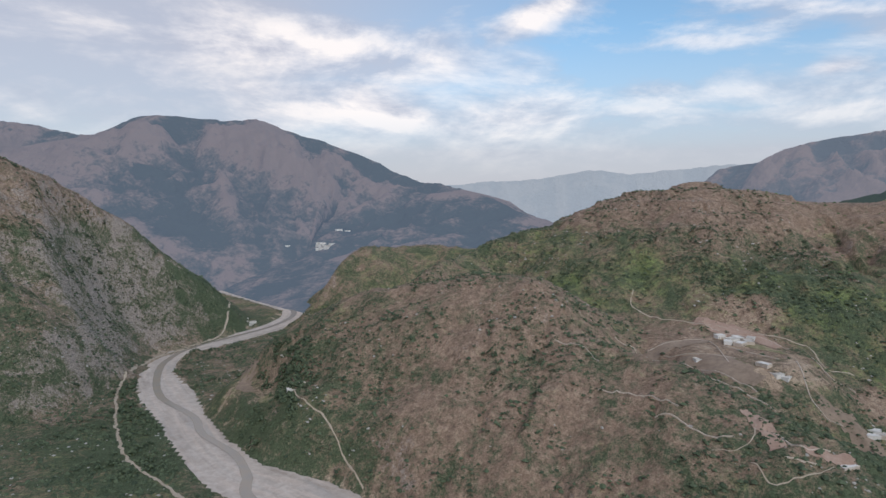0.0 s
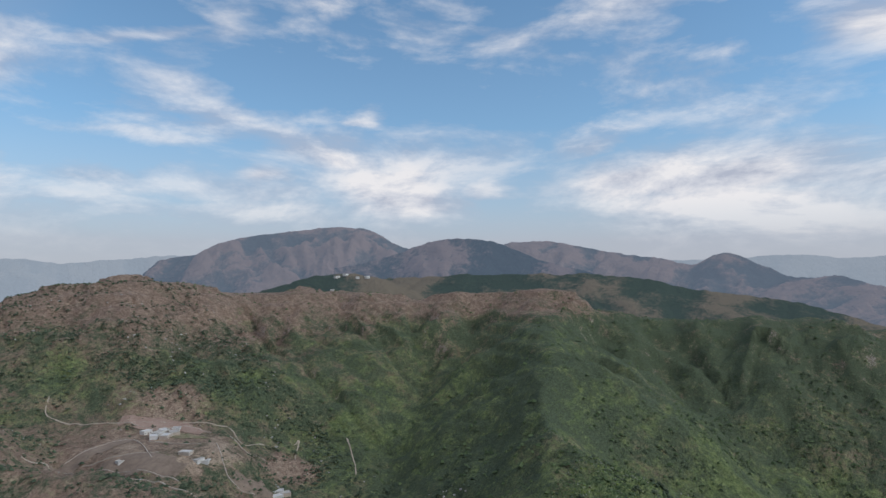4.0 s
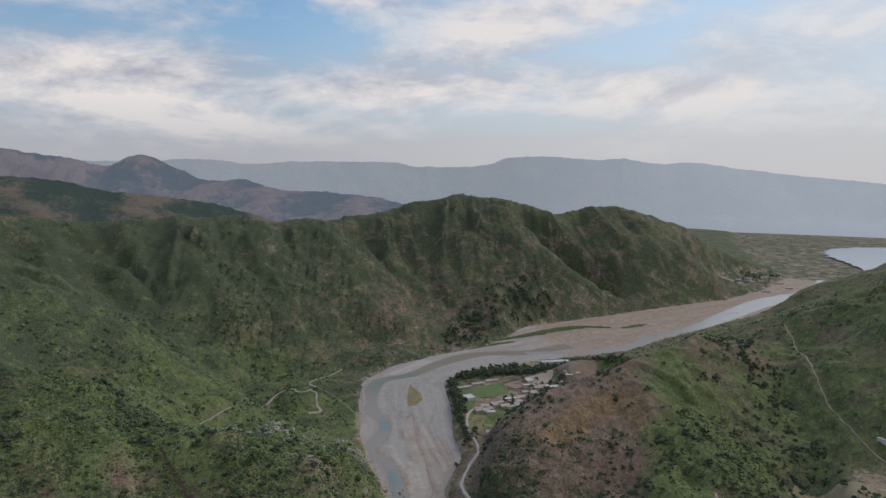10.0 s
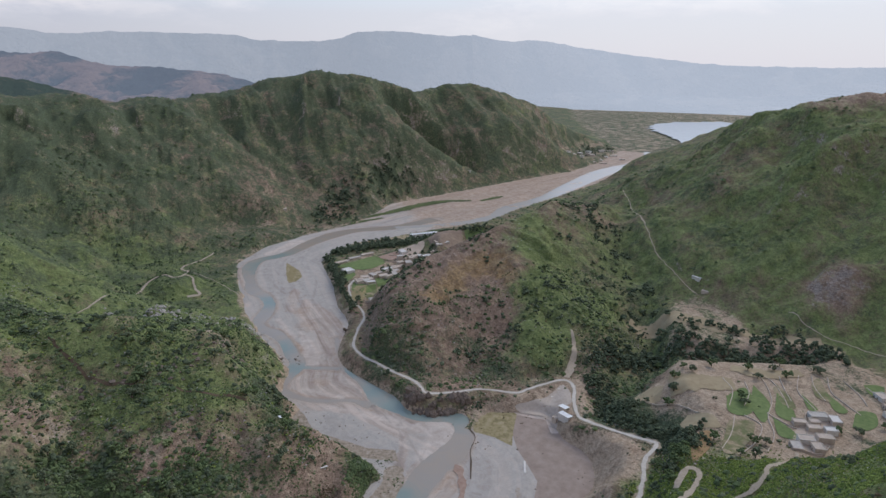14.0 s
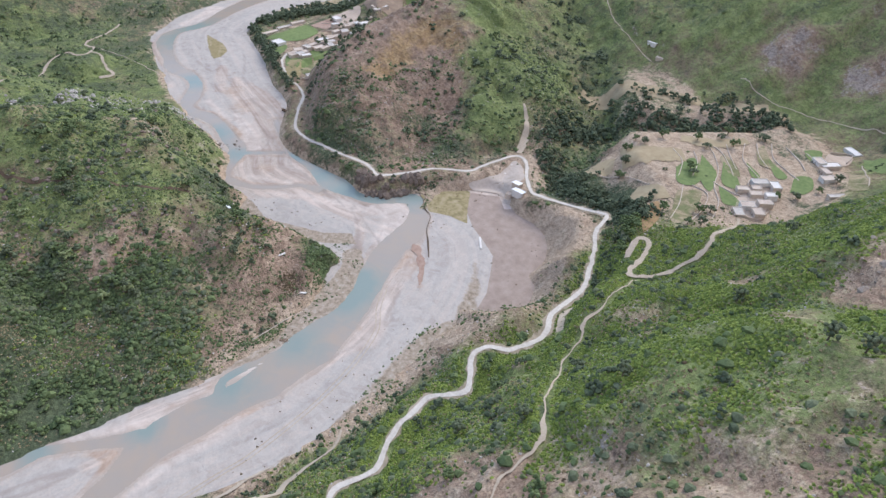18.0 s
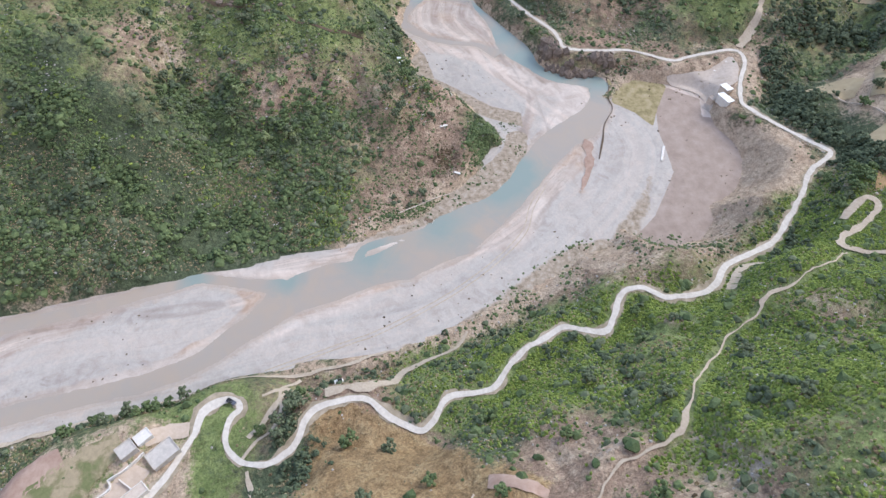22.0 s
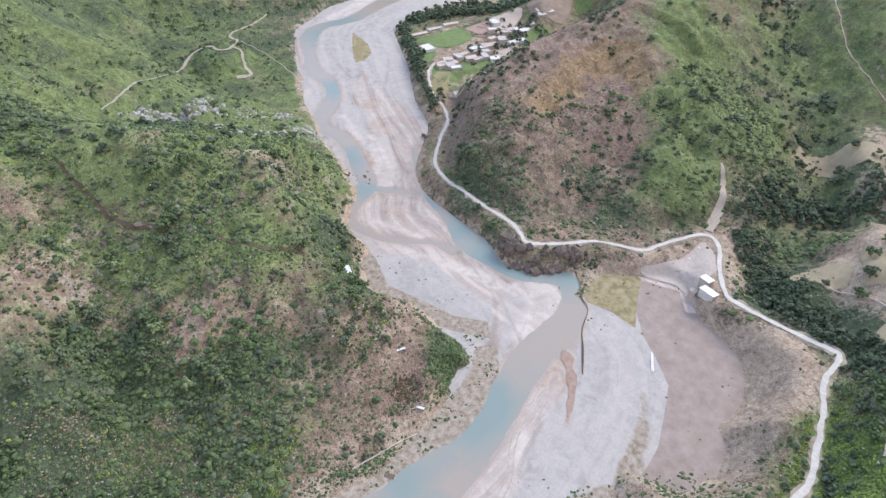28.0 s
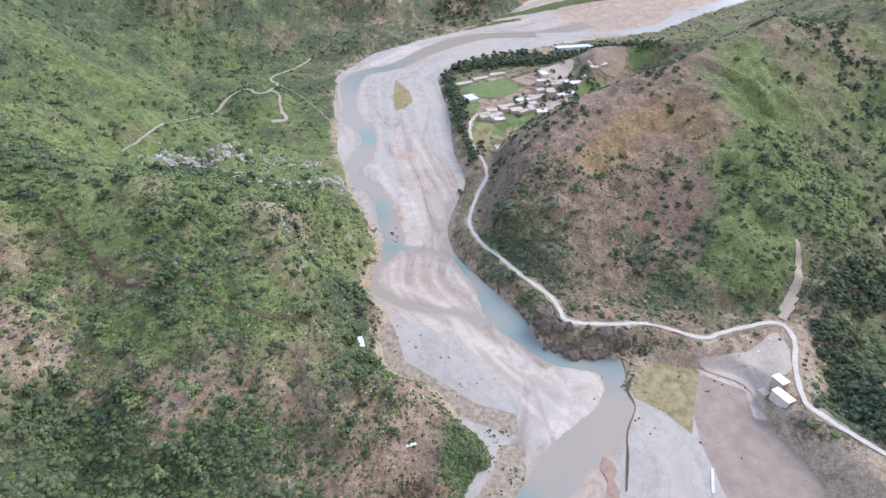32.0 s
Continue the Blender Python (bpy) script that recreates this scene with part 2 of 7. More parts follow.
def make_ground():
    k = Mat("hillside")
    fine, mid, big = k.noise(1.5, 5, 0.7), k.noise(8, 7, 0.68), k.noise(55, 6, 0.62, 0.6)
    green = k.ramp(mid, [(0.3, (0.09, 0.13, 0.045)), (0.52, (0.165, 0.205, 0.077)), (0.72, (0.255, 0.295, 0.122))])
    dry = k.ramp(mid, [(0.3, (0.155, 0.112, 0.085)), (0.5, (0.275, 0.197, 0.145)), (0.72, (0.39, 0.3, 0.22))])
    thick = k.ramp(fine, [(0.3, (0.055, 0.073, 0.045)), (0.6, (0.1, 0.125, 0.07)), (0.8, (0.15, 0.18, 0.1))])
    rock = k.ramp(fine, [(0.3, (0.2, 0.165, 0.14)), (0.6, (0.36, 0.31, 0.27)), (0.8, (0.48, 0.44, 0.4))])
    soil = k.ramp(mid, [(0.3, (0.335, 0.25, 0.178)), (0.7, (0.5, 0.405, 0.305))])
    sep, sep2 = k.t.nodes.new("ShaderNodeSeparateColor"), k.t.nodes.new("ShaderNodeSeparateColor")
    k.link(k.attr("cover").outputs["Color"], sep.inputs[0])
    k.link(k.attr("thicket").outputs["Color"], sep2.inputs[0])

    def wobble(patch, clump):
        return k.math("SUBTRACT", k.math("ADD", k.math("ADD", k.math("MULTIPLY", patch, 1.2), k.math("MULTIPLY", clump, 0.9)), k.math("MULTIPLY", fine, 0.8)), 1.45)

    wob = wobble(big, mid)
    wob2 = wobble(k.noise(34, 6, 0.62, 0.8), k.noise(5, 5, 0.7))

    def mask(v, w, width):
        return k.ramp(k.math("ADD", v, w), [(0.5 - width, 0.0), (0.5 + width, 1.0)])

    c = k.mix(mask(sep.outputs[0], wob, 0.2), dry, green)
    c = k.mix(mask(sep.outputs[2], wob2, 0.12), c, soil)
    c = k.mix(mask(sep.outputs[1], wob2, 0.1), c, rock)
    straw = k.ramp(k.math("ADD", k.math("MULTIPLY", mid, 0.6), k.math("MULTIPLY", fine, 0.4)), [(0.32, (0.15, 0.095, 0.05)), (0.5, (0.29, 0.2, 0.105)), (0.66, (0.42, 0.32, 0.18))])
    c = k.mix(mask(sep2.outputs[2], wob2, 0.15), c, straw)
    c = k.mix(mask(sep2.outputs[0], k.math("MULTIPLY", wob2, -1.0), 0.14), c, thick)
    speck = k.ramp(k.math("ADD", k.math("MULTIPLY", k.noise(2.6, 4, 0.75), 0.5), k.math("MULTIPLY", k.noise(0.8, 4, 0.75), 0.5)), [(0.38, 0.5), (0.5, 1.0), (0.64, 1.4)])
    c = k.mix(1.0, c, speck, "MULTIPLY")
    k.bump(k.math("ADD", k.math("MULTIPLY", fine, 0.35), mid), 2.2, 0.8)
    return k.colour(c)


def make_bed():
    k = Mat("gravel_bed", 0.85, 0.25)
    uv = k.attr("flow").outputs["Vector"]
    bars = k.noise(26, 5, 0.55, 1.0, (0.16, 0.9, 1), uv)
    edge = k.noise(20, 6, 0.6, 1.4, (0.2, 0.8, 1), uv)
    swirl = k.noise(14, 6, 0.62, 2.0)
    fine, pebbles = k.noise(1.2, 5, 0.75), k.noise(0.5, 3, 0.7)
    sep = k.t.nodes.new("ShaderNodeSeparateColor")
    k.link(k.attr("deposit").outputs["Color"], sep.inputs[0])
    sep2 = k.t.nodes.new("ShaderNodeSeparateColor")
    k.link(k.attr("strips").outputs["Color"], sep2.inputs[0])
    rag = k.math("MULTIPLY", k.math("SUBTRACT", swirl, 0.5), 0.6)
    braid = k.noise(10, 6, 0.6, 0.9, (0.07, 0.9, 1), uv)
    patchy = k.noise(9, 6, 0.65, 1.0, (1, 1, 1))
    drift = k.math("ADD", k.math("MULTIPLY", braid, 0.5), k.math("ADD", k.math("MULTIPLY", edge, 0.25), k.math("MULTIPLY", patchy, 0.25)))
    silt = k.ramp(drift, [(0.4, (0.33, 0.275, 0.235)), (0.46, (0.43, 0.36, 0.31)), (0.52, (0.475, 0.41, 0.36)), (0.58, (0.55, 0.49, 0.44))])
    silt = k.mix(k.ramp(bars, [(0.36, 0.9), (0.47, 0.0)]), silt, (0.4, 0.38, 0.36))
    silt = k.mix(k.ramp(braid, [(0.525, 0.0), (0.54, 0.65), (0.555, 0.0)]), silt, (0.33, 0.3, 0.265))
    gravel = k.ramp(k.math("ADD", k.math("MULTIPLY", swirl, 0.85), k.math("MULTIPLY", fine, 0.15)), [(0.36, (0.405, 0.38, 0.352)), (0.62, (0.475, 0.447, 0.413))])
    gravel = k.mix(k.ramp(patchy, [(0.55, 0.0), (0.6, 0.6), (0.66, 0.0)]), gravel, (0.51, 0.455, 0.4))
    gravel = k.mix(k.ramp(patchy, [(0.36, 0.5), (0.44, 0.0)]), gravel, (0.325, 0.312, 0.3))
    c = k.mix(k.ramp(k.math("ADD", sep2.outputs[0], k.math("ADD", rag, k.math("MULTIPLY", k.math("SUBTRACT", patchy, 0.5), 0.8))), [(0.3, 0.0), (0.7, 1.0)]), silt, gravel)
    c = k.mix(k.ramp(k.math("ADD", sep2.outputs[2], rag), [(0.4, 0.0), (0.7, 0.85)]), c, k.ramp(patchy, [(0.4, (0.37, 0.27, 0.2)), (0.6, (0.48, 0.385, 0.31))]))
    c = k.mix(k.ramp(k.math("ADD", sep.outputs[2], rag), [(0.4, 0.0), (0.6, 0.7)]), c, (0.4, 0.345, 0.295))
    c = k.mix(k.ramp(k.math("ADD", sep.outputs[0], k.math("MULTIPLY", rag, 0.8)), [(0.15, 0.0), (0.95, 0.8)]), c, k.ramp(patchy, [(0.4, (0.52, 0.45, 0.395)), (0.6, (0.635, 0.575, 0.52))]))
    c = k.mix(k.ramp(k.math("ADD", k.attr("rill").outputs["Fac"], rag), [(0.3, 0.0), (0.95, 0.65)]), c, (0.32, 0.28, 0.25))
    c = k.mix(1.0, c, k.ramp(braid, [(0.4, (0.93, 0.92, 0.92)), (0.5, (1.0, 1.0, 1.0)), (0.6, (1.05, 1.02, 1.0))]), "MULTIPLY")
    mud = k.ramp(k.noise(7, 6, 0.6), [(0.35, (0.3, 0.238, 0.2)), (0.65, (0.38, 0.31, 0.265))])
    stony = k.ramp(k.noise(3, 7, 0.7), [(0.35, (0.22, 0.18, 0.125)), (0.52, (0.36, 0.3, 0.235)), (0.7, (0.47, 0.42, 0.36))])
    turf = k.ramp(k.noise(5, 6, 0.65), [(0.35, (0.2, 0.175, 0.085)), (0.5, (0.31, 0.26, 0.14)), (0.68, (0.4, 0.34, 0.22))])
    c = k.mix(k.ramp(k.math("ADD", sep2.outputs[1], k.math("MULTIPLY", rag, 1.3)), [(0.4, 0.0), (0.6, 1.0)]), c, stony)
    c = k.mix(k.ramp(k.math("ADD", sep.outputs[1], k.math("MULTIPLY", rag, 0.7)), [(0.47, 0.0), (0.53, 1.0)]), c, mud)
    c = k.mix(k.ramp(k.math("ADD", k.attr("turf").outputs["Fac"], rag), [(0.46, 0.0), (0.55, 1.0)]), c, turf)
    c = k.mix(1.0, c, k.ramp(fine, [(0.3, 0.92), (0.7, 1.04)]), "MULTIPLY")
    c = k.mix(1.0, c, k.ramp(pebbles, [(0.3, 0.95), (0.7, 1.04)]), "MULTIPLY")
    k.bump(fine, 0.15, 0.5)
    return k.colour(c)


def make_water(name, c1, c2, c3):
    k = Mat(name, 0.2, 0.28)
    n = k.noise(22, 5, 0.6, 1.0)
    k.bump(k.noise(1.5, 3), 0.03, 0.4)
    clear = k.math("ADD", k.attr("clear").outputs["Fac"], k.math("MULTIPLY", k.math("SUBTRACT", n, 0.5), 0.9))
    return k.colour(k.mix(k.ramp(clear, [(0.15, 0.0), (1.0, 1.0)]), k.ramp(n, [(0.36, c1), (0.6, c2)]), c3))


def make_plain(name, c1, c2, size=2.0, rough=0.9, bump=0.1, spec=0.2):
    k = Mat(name, rough, spec)
    n, m = k.noise(size, 7, 0.65), k.noise(size * 7, 4, 0.6)
    c = k.ramp(k.math("ADD", k.math("MULTIPLY", n, 0.6), k.math("MULTIPLY", m, 0.4)), [(0.35, c1), (0.65, c2)])
    if bump:
        k.bump(n, bump, 0.6)
    return k.colour(c)


def make_leaf(name, dark, light):
    k = Mat(name, 0.8, 0.15)
    n = k.noise(0.7, 4, 0.7)
    c = k.mix(k.rand(), dark, light)
    return k.colour(k.mix(1.0, c, k.ramp(n, [(0.3, 0.6), (0.7, 1.2)]), "MULTIPLY"))


def make_far(name, c1, c2, glow, amount, size, basin_haze=0.0):
    """Backdrop land on the horizon: scrub on the lower slopes, bare rock on ribs and tops; bluish emission paints in
    the haze.
    """
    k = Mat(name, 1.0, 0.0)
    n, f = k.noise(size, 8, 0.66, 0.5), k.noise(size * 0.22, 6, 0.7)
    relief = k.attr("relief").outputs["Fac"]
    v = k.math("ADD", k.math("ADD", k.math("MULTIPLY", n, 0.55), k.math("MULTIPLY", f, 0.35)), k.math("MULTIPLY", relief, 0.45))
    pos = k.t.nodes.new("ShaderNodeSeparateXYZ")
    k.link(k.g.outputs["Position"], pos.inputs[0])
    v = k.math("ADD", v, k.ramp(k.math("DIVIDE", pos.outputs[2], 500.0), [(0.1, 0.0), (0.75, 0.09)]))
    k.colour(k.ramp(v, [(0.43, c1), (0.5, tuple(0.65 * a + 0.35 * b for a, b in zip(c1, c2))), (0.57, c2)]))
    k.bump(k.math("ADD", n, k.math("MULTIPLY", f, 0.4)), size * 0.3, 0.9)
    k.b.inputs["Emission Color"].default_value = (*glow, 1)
    # the painted haze emission strengthens towards -y, over the lake
    k.link(k.ramp(k.math("MULTIPLY", pos.outputs[1], -1 / 4000), [(0.2, amount), (0.62, amount + basin_haze)]), k.b.inputs["Emission Strength"])
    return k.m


GROUND, BED = make_ground(), make_bed()
WATER = make_water("river_water", (0.385, 0.325, 0.265), (0.355, 0.318, 0.275), (0.25, 0.302, 0.278))
SHALLOWS = make_water("shallow_reach", (0.5, 0.46, 0.42), (0.46, 0.45, 0.43), (0.46, 0.45, 0.43))
LAKE = make_water("lake_water", (0.46, 0.48, 0.5), (0.5, 0.52, 0.54), (0.5, 0.52, 0.54))
ROAD = make_plain("gravel_road", (0.48, 0.44, 0.39), (0.68, 0.64, 0.58), 1.5)
VERGE = make_plain("dusty_verge", (0.2, 0.17, 0.115), (0.46, 0.39, 0.3), 3.0)
TRACK = make_plain("trodden_earth", (0.36, 0.30, 0.23), (0.52, 0.45, 0.36), 1.2)
LEAF = make_leaf("shrub_leaves", (0.066, 0.1, 0.046), (0.16, 0.21, 0.092))
BRIGHT_LEAF = make_leaf("bright_scrub_leaves", (0.1, 0.15, 0.034), (0.26, 0.325, 0.078))
GREY_LEAF = make_leaf("grey_leaves", (0.075, 0.1, 0.06), (0.17, 0.2, 0.12))
DRY_LEAF = make_leaf("dry_scrub", (0.075, 0.055, 0.035), (0.17, 0.13, 0.075))
STONE = make_plain("pale_stone", (0.28, 0.26, 0.24), (0.52, 0.5, 0.47), 1.5, 0.95, 0.2)

# ---- numeric helpers ----
_rs = np.random.RandomState(7)
_tab = _rs.rand(512, 512)


def vnoise(x, y):
    xi, yi = np.floor(x).astype(int), np.floor(y).astype(int)
    fx, fy = x - xi, y - yi
    fx, fy = fx * fx * (3 - 2 * fx), fy * fy * (3 - 2 * fy)
    a, b = _tab[xi % 512, yi % 512], _tab[(xi + 1) % 512, yi % 512]
    c, d = _tab[xi % 512, (yi + 1) % 512], _tab[(xi + 1) % 512, (yi + 1) % 512]
    return (a * (1 - fx) + b * fx) * (1 - fy) + (c * (1 - fx) + d * fx) * fy


def fbm(x, y, size, octaves=5, gain=0.5, ridged=False):
    out, amp, tot = 0.0, 1.0, 0.0
    for i in range(octaves):
        n = vnoise(x / size * 2 ** i + 17.3 * i, y / size * 2 ** i + 5.1 * i)
        out = out + amp * ((1 - np.abs(2 * n - 1)) if ridged else n)
        tot += amp
        amp *= gain
    return out / tot


def smooth(a, b, v):
    t = np.clip((v - a) / (b - a), 0, 1)
    return t * t * (3 - 2 * t)


def along(x, y, nodes):
    """For every point: distance to the polyline, the other node values at the nearest place, and the length walked to there."""
    nodes = [np.array(n, float) for n in nodes]
    best, walked = np.full(x.shape, 1e9), np.zeros(x.shape)
    vals = np.zeros(x.shape + (len(nodes[0]) - 2,))
    run = 0.0
    for a, b in zip(nodes, nodes[1:]):
        d = b[:2] - a[:2]
        t = np.clip(((x - a[0]) * d[0] + (y - a[1]) * d[1]) / (d @ d), 0, 1)
        r = np.hypot(x - a[0] - t * d[0], y - a[1] - t * d[1])
        m = r < best
        best = np.where(m, r, best)
        walked = np.where(m, run + t * np.hypot(*d), walked)
        vals[m] = (a[2:] + t[..., None] * (b[2:] - a[2:]))[m]
        run += np.hypot(*d)
    return best, vals, walked


def outside(x, y, ring):
    """Metres outside a closed outline (negative: inside)."""
    d, _, _ = along(x, y, [(*p, 0) for p in ring + ring[:1]])
    odd = np.zeros(x.shape, bool)
    for (ax, ay), (bx, by) in zip(ring, ring[1:] + ring[:1]):
        odd ^= ((ay > y) != (by > y)) & (x < ax + (y - ay) / (by - ay + 1e-9) * (bx - ax))
    return np.where(odd, -d, d)


def curve(nodes, step=5.0):
    """A smooth line through the nodes, sampled about every step metres."""
    p = np.array(nodes, float)
    q = np.vstack([2 * p[0] - p[1], p, 2 * p[-1] - p[-2]])
    out = []
    for i in range(1, len(q) - 2):
        n = max(2, int(np.hypot(*(q[i + 1] - q[i])[:2]) / step))
        t = np.linspace(0, 1, n, endpoint=False)[:, None]
        a, b, c, d = q[i - 1:i + 3]
        out.append(0.5 * (2 * b + (c - a) * t + (2 * a - 5 * b + 4 * c - d) * t ** 2 + (3 * b - a - 3 * c + d) * t ** 3))
    return np.vstack(out + [p[-1:]])


# ---- the lie of the land ----
RIVER = [(-1000, 1860, 30), (-712, 1640, 35), (-590, 1540, 40), (-430, 1360, 30), (-415, 1200, 28), (-470, 1060, 26), (-515, 950, 24),
         (-488, 856, 24), (-422, 762, 32), (-361, 685, 26), (-305, 612, 27), (-245, 549, 30), (-172, 503, 42), (-60, 410, 52), (50, 315, 50),
         (148, 208, 34), (160, 122, 34), (168, 73, 32), (172, 26, 34), (187, -18, 34), (222, -72, 44), (262, -106, 50), (300, -88, 36),
         (332, -68, 34), (370, -58, 37), (405, -42, 35), (442, -48, 30), (518, -45, 45), (585, -39, 50), (672, -38, 54),
         (750, -38, 54), (800, -64, 52)]
RIVER_B = [(800, -64, 52), (840, -115, 48), (885, -215, 55), (965, -335, 110), (1025, -445, 95), (1110, -610, 82), (1215, -820, 62), (1320, -975, 62),
           (1460, -1190, 110), (1750, -1480, 260), (2500, -2100, 500), (3600, -3000, 700)]
FLATS = [(254, -149, 50), (286, -166, 35), (208, -136, 27), (352, -40, 30), (322, -124, 15), (335, -104, 9)]          # gravel flats beside the bend
RIDGES = {}  # crest lines: steepness, then x, y, height, half width
RIDGES["west"] = (0.85, [(-1000, 560, 380, 420), (-804, 749, 345, 300), (-743, 900, 312, 255), (-685, 980, 268, 220), (-644, 1054, 217, 195), (-606, 1115, 146, 150), (-580, 1175, 92, 105)])
RIDGES["low"] = (1.2, [(-365, 1205, 40, 50), (-325, 1266, 112, 115), (-264, 1333, 149, 220), (-108, 1402, 148, 250), (0, 1355, 140, 260)])
RIDGES["front"] = (0.9, [(-215, 780, 84, 100), (-161, 772, 138, 190), (-95, 761, 153, 250), (-32, 745, 165, 260), (40, 705, 166, 250), (67, 619, 124, 190), (114, 580, 118, 180), (152, 538, 115, 175), (183, 495, 105, 165), (206, 451, 95, 155), (225, 400, 75, 140), (240, 360, 50, 110)])
RIDGES["back"] = (1.3, [(-89, 852, 160, 210), (-19, 1005, 176, 250), (57, 1042, 202, 310), (126, 1075, 216, 400), (214, 1090, 255, 500), (273, 1096, 273, 650), (349, 1080, 284, 720), (410, 1063, 275, 780), (538, 1027, 252, 740), (633, 972, 263, 700), (704, 910, 254, 640), (772, 827, 241, 560), (803, 769, 251, 500), (851, 702, 246, 450), (884, 626, 250, 420), (932, 555, 213, 400)])
RIDGES["back_b"] = (1.0, [(932, 555, 213, 400), (1034, 471, 204, 400), (1112, 358, 200, 400), (1171, 281, 204, 400), (1208, 209, 188, 390), (1238, 140, 196, 390), (1285, 50, 188, 370), (1330, -53, 211, 370), (1348, -90, 226, 370), (1352, -177, 238, 370), (1350, -262, 233, 350), (1362, -345, 216, 320), (1408, -433, 190, 300), (1470, -600, 207, 310), (1505, -700, 183, 280), (1540, -850, 140, 230), (1570, -1010, 90, 190), (1615, -1130, 40, 120)])
RIDGES["spur"] = (1.0, [(884, 626, 245, 330), (700, 500, 205, 330), (520, 330, 163, 260), (405, 250, 120, 200), (330, 215, 80, 150)])
RIDGES["spur_b"] = (1.1, [(1112, 358, 198, 240), (955, 271, 139, 220), (810, 289, 75, 160)])
RIDGES["spur_c"] = (1.1, [(1285, 50, 186, 220), (1130, 60, 110, 190), (1000, 110, 50, 150)])
RIDGES["spur_d"] = (1.0, [(1350, -200, 235, 200), (1220, -230, 120, 160), (1130, -260, 50, 110)])
RIDGES["spur_e"] = (1.0, [(1420, -520, 200, 180), (1310, -540, 110, 140), (1220, -560, 40, 90)])
RIDGES["hut_hill"] = (1.0, [(330, 215, 75, 160), (426, 185, 84, 190), (415, 150, 80, 195), (408, 100, 74, 190), (395, 52, 63, 170), (415, 18, 38, 110), (445, -10, 14, 60)])
RIDGES["hut_spur"] = (1.0, [(408, 110, 74, 190), (340, 60, 48, 130), (300, 10, 28, 90), (262, -30, 12, 50)])
RIDGES["centre"] = (1.0, [(430, -105, 30, 60), (470, -140, 50, 110), (520, -190, 65, 150), (560, -260, 82, 190), (588, -345, 101, 220), (606, -423, 85, 220), (622, -482, 62, 200)])
RIDGES["centre_b"] = (1.0, [(560, -260, 82, 180), (480, -260, 65, 150), (400, -230, 35, 100)])
RIDGES["south"] = (1.0, [(622, -482, 60, 200), (560, -640, 128, 300), (507, -740, 208, 420), (420, -820, 225, 460), (200, -920, 290, 520), (-150, -920, 320, 600)])
RIDGES["south_b"] = (1.0, [(507, -740, 215, 420), (600, -794, 191, 400), (848, -1042, 161, 360), (982, -1055, 140, 300), (1012, -1026, 120, 260), (1079, -952, 76, 180), (1130, -890, 28, 90)])
RIDGES["near"] = (1.0, [(-160, 260, 60, 170), (-140, 60, 120, 255), (-60, -60, 128, 205), (-20, -150, 138, 188), (-60, -300, 180, 330), (-150, -500, 240, 420)])
RIDGES["near_b"] = (1.0, [(-20, -190, 132, 170), (80, -279, 100, 120), (130, -262, 42, 70)])
RIDGES["outcrop"] = (0.7, [(495, 98, 40, 55), (520, 90, 41, 50), (550, 85, 33, 50)])
RIDGES["rock_point"] = (0.6, [(342, -112, 11, 26), (362, -122, 13, 40), (400, -110, 12, 40)])
PLATEAUS = [  # centre, radii, turn, height, softness, bare soil
    (222, -335, 85, 120, 25, 38, 0.35, 0.72), (330, -372, 75, 38, -25, 34, 0.4, 0.6), (675, -165, 95, 62, -40, 7, 0.4, 0.42), (80, 138, 36, 46, 25, 21, 0.3, 0.5),
    (108, 84, 20, 26, 0, 13, 0.5, 0.1), (240, 610, 62, 85, 20, 110, 0.5, 0.42), (-285, 690, 32, 60, 40, 30, 0.5, 0.4), (1480, -1010, 110, 230, 30, 7, 0.5, 0.4),
    (1235, -450, 45, 110, -25, 11, 0.6, 0.1), (690, 90, 40, 30, 0, 16, 0.6, 0.0), (150, -200, 24, 34, 25, 40.5, 0.6, 0.15), (310, -212, 36, 24, 0, 4.5, 0.4, 0.5), (885, 0, 60, 60, 0, 12, 0.6, 0.3),
]
# what grows where: centre, radius, then how green, how thick with dark scrub, how rocky, how bare
COVER = []
COVER += [
    (90, -150, 120, 0.82, 0.3, 0.1, 0.12), (66, 22, 42, 0.03, 0.04, 0.05, 0.3), (88, 34, 14, 0.0, 0.02, 0.03, 0.4), (72, 18, 14, 0.0, 0.02, 0.03, 0.4),
    (62, 38, 14, 0.0, 0.02, 0.03, 0.34), (84, 12, 10, 0.0, 0.04, 0.03, 0.4), (50, 8, 14, 0.0, 0.02, 0.05, 0.34), (52, -38, 26, 0.1, 0.1, 0.1, 0.3),
    (60, 60, 40, 0.3, 0.3, 0.0, 0.15), (20, -95, 45, 0.4, 0.22, 0.28, 0.46), (48, -74, 18, 0.35, 0.2, 0.2, 0.55), (62, -34, 12, 0.25, 0.2, 0.2, 0.55),
]
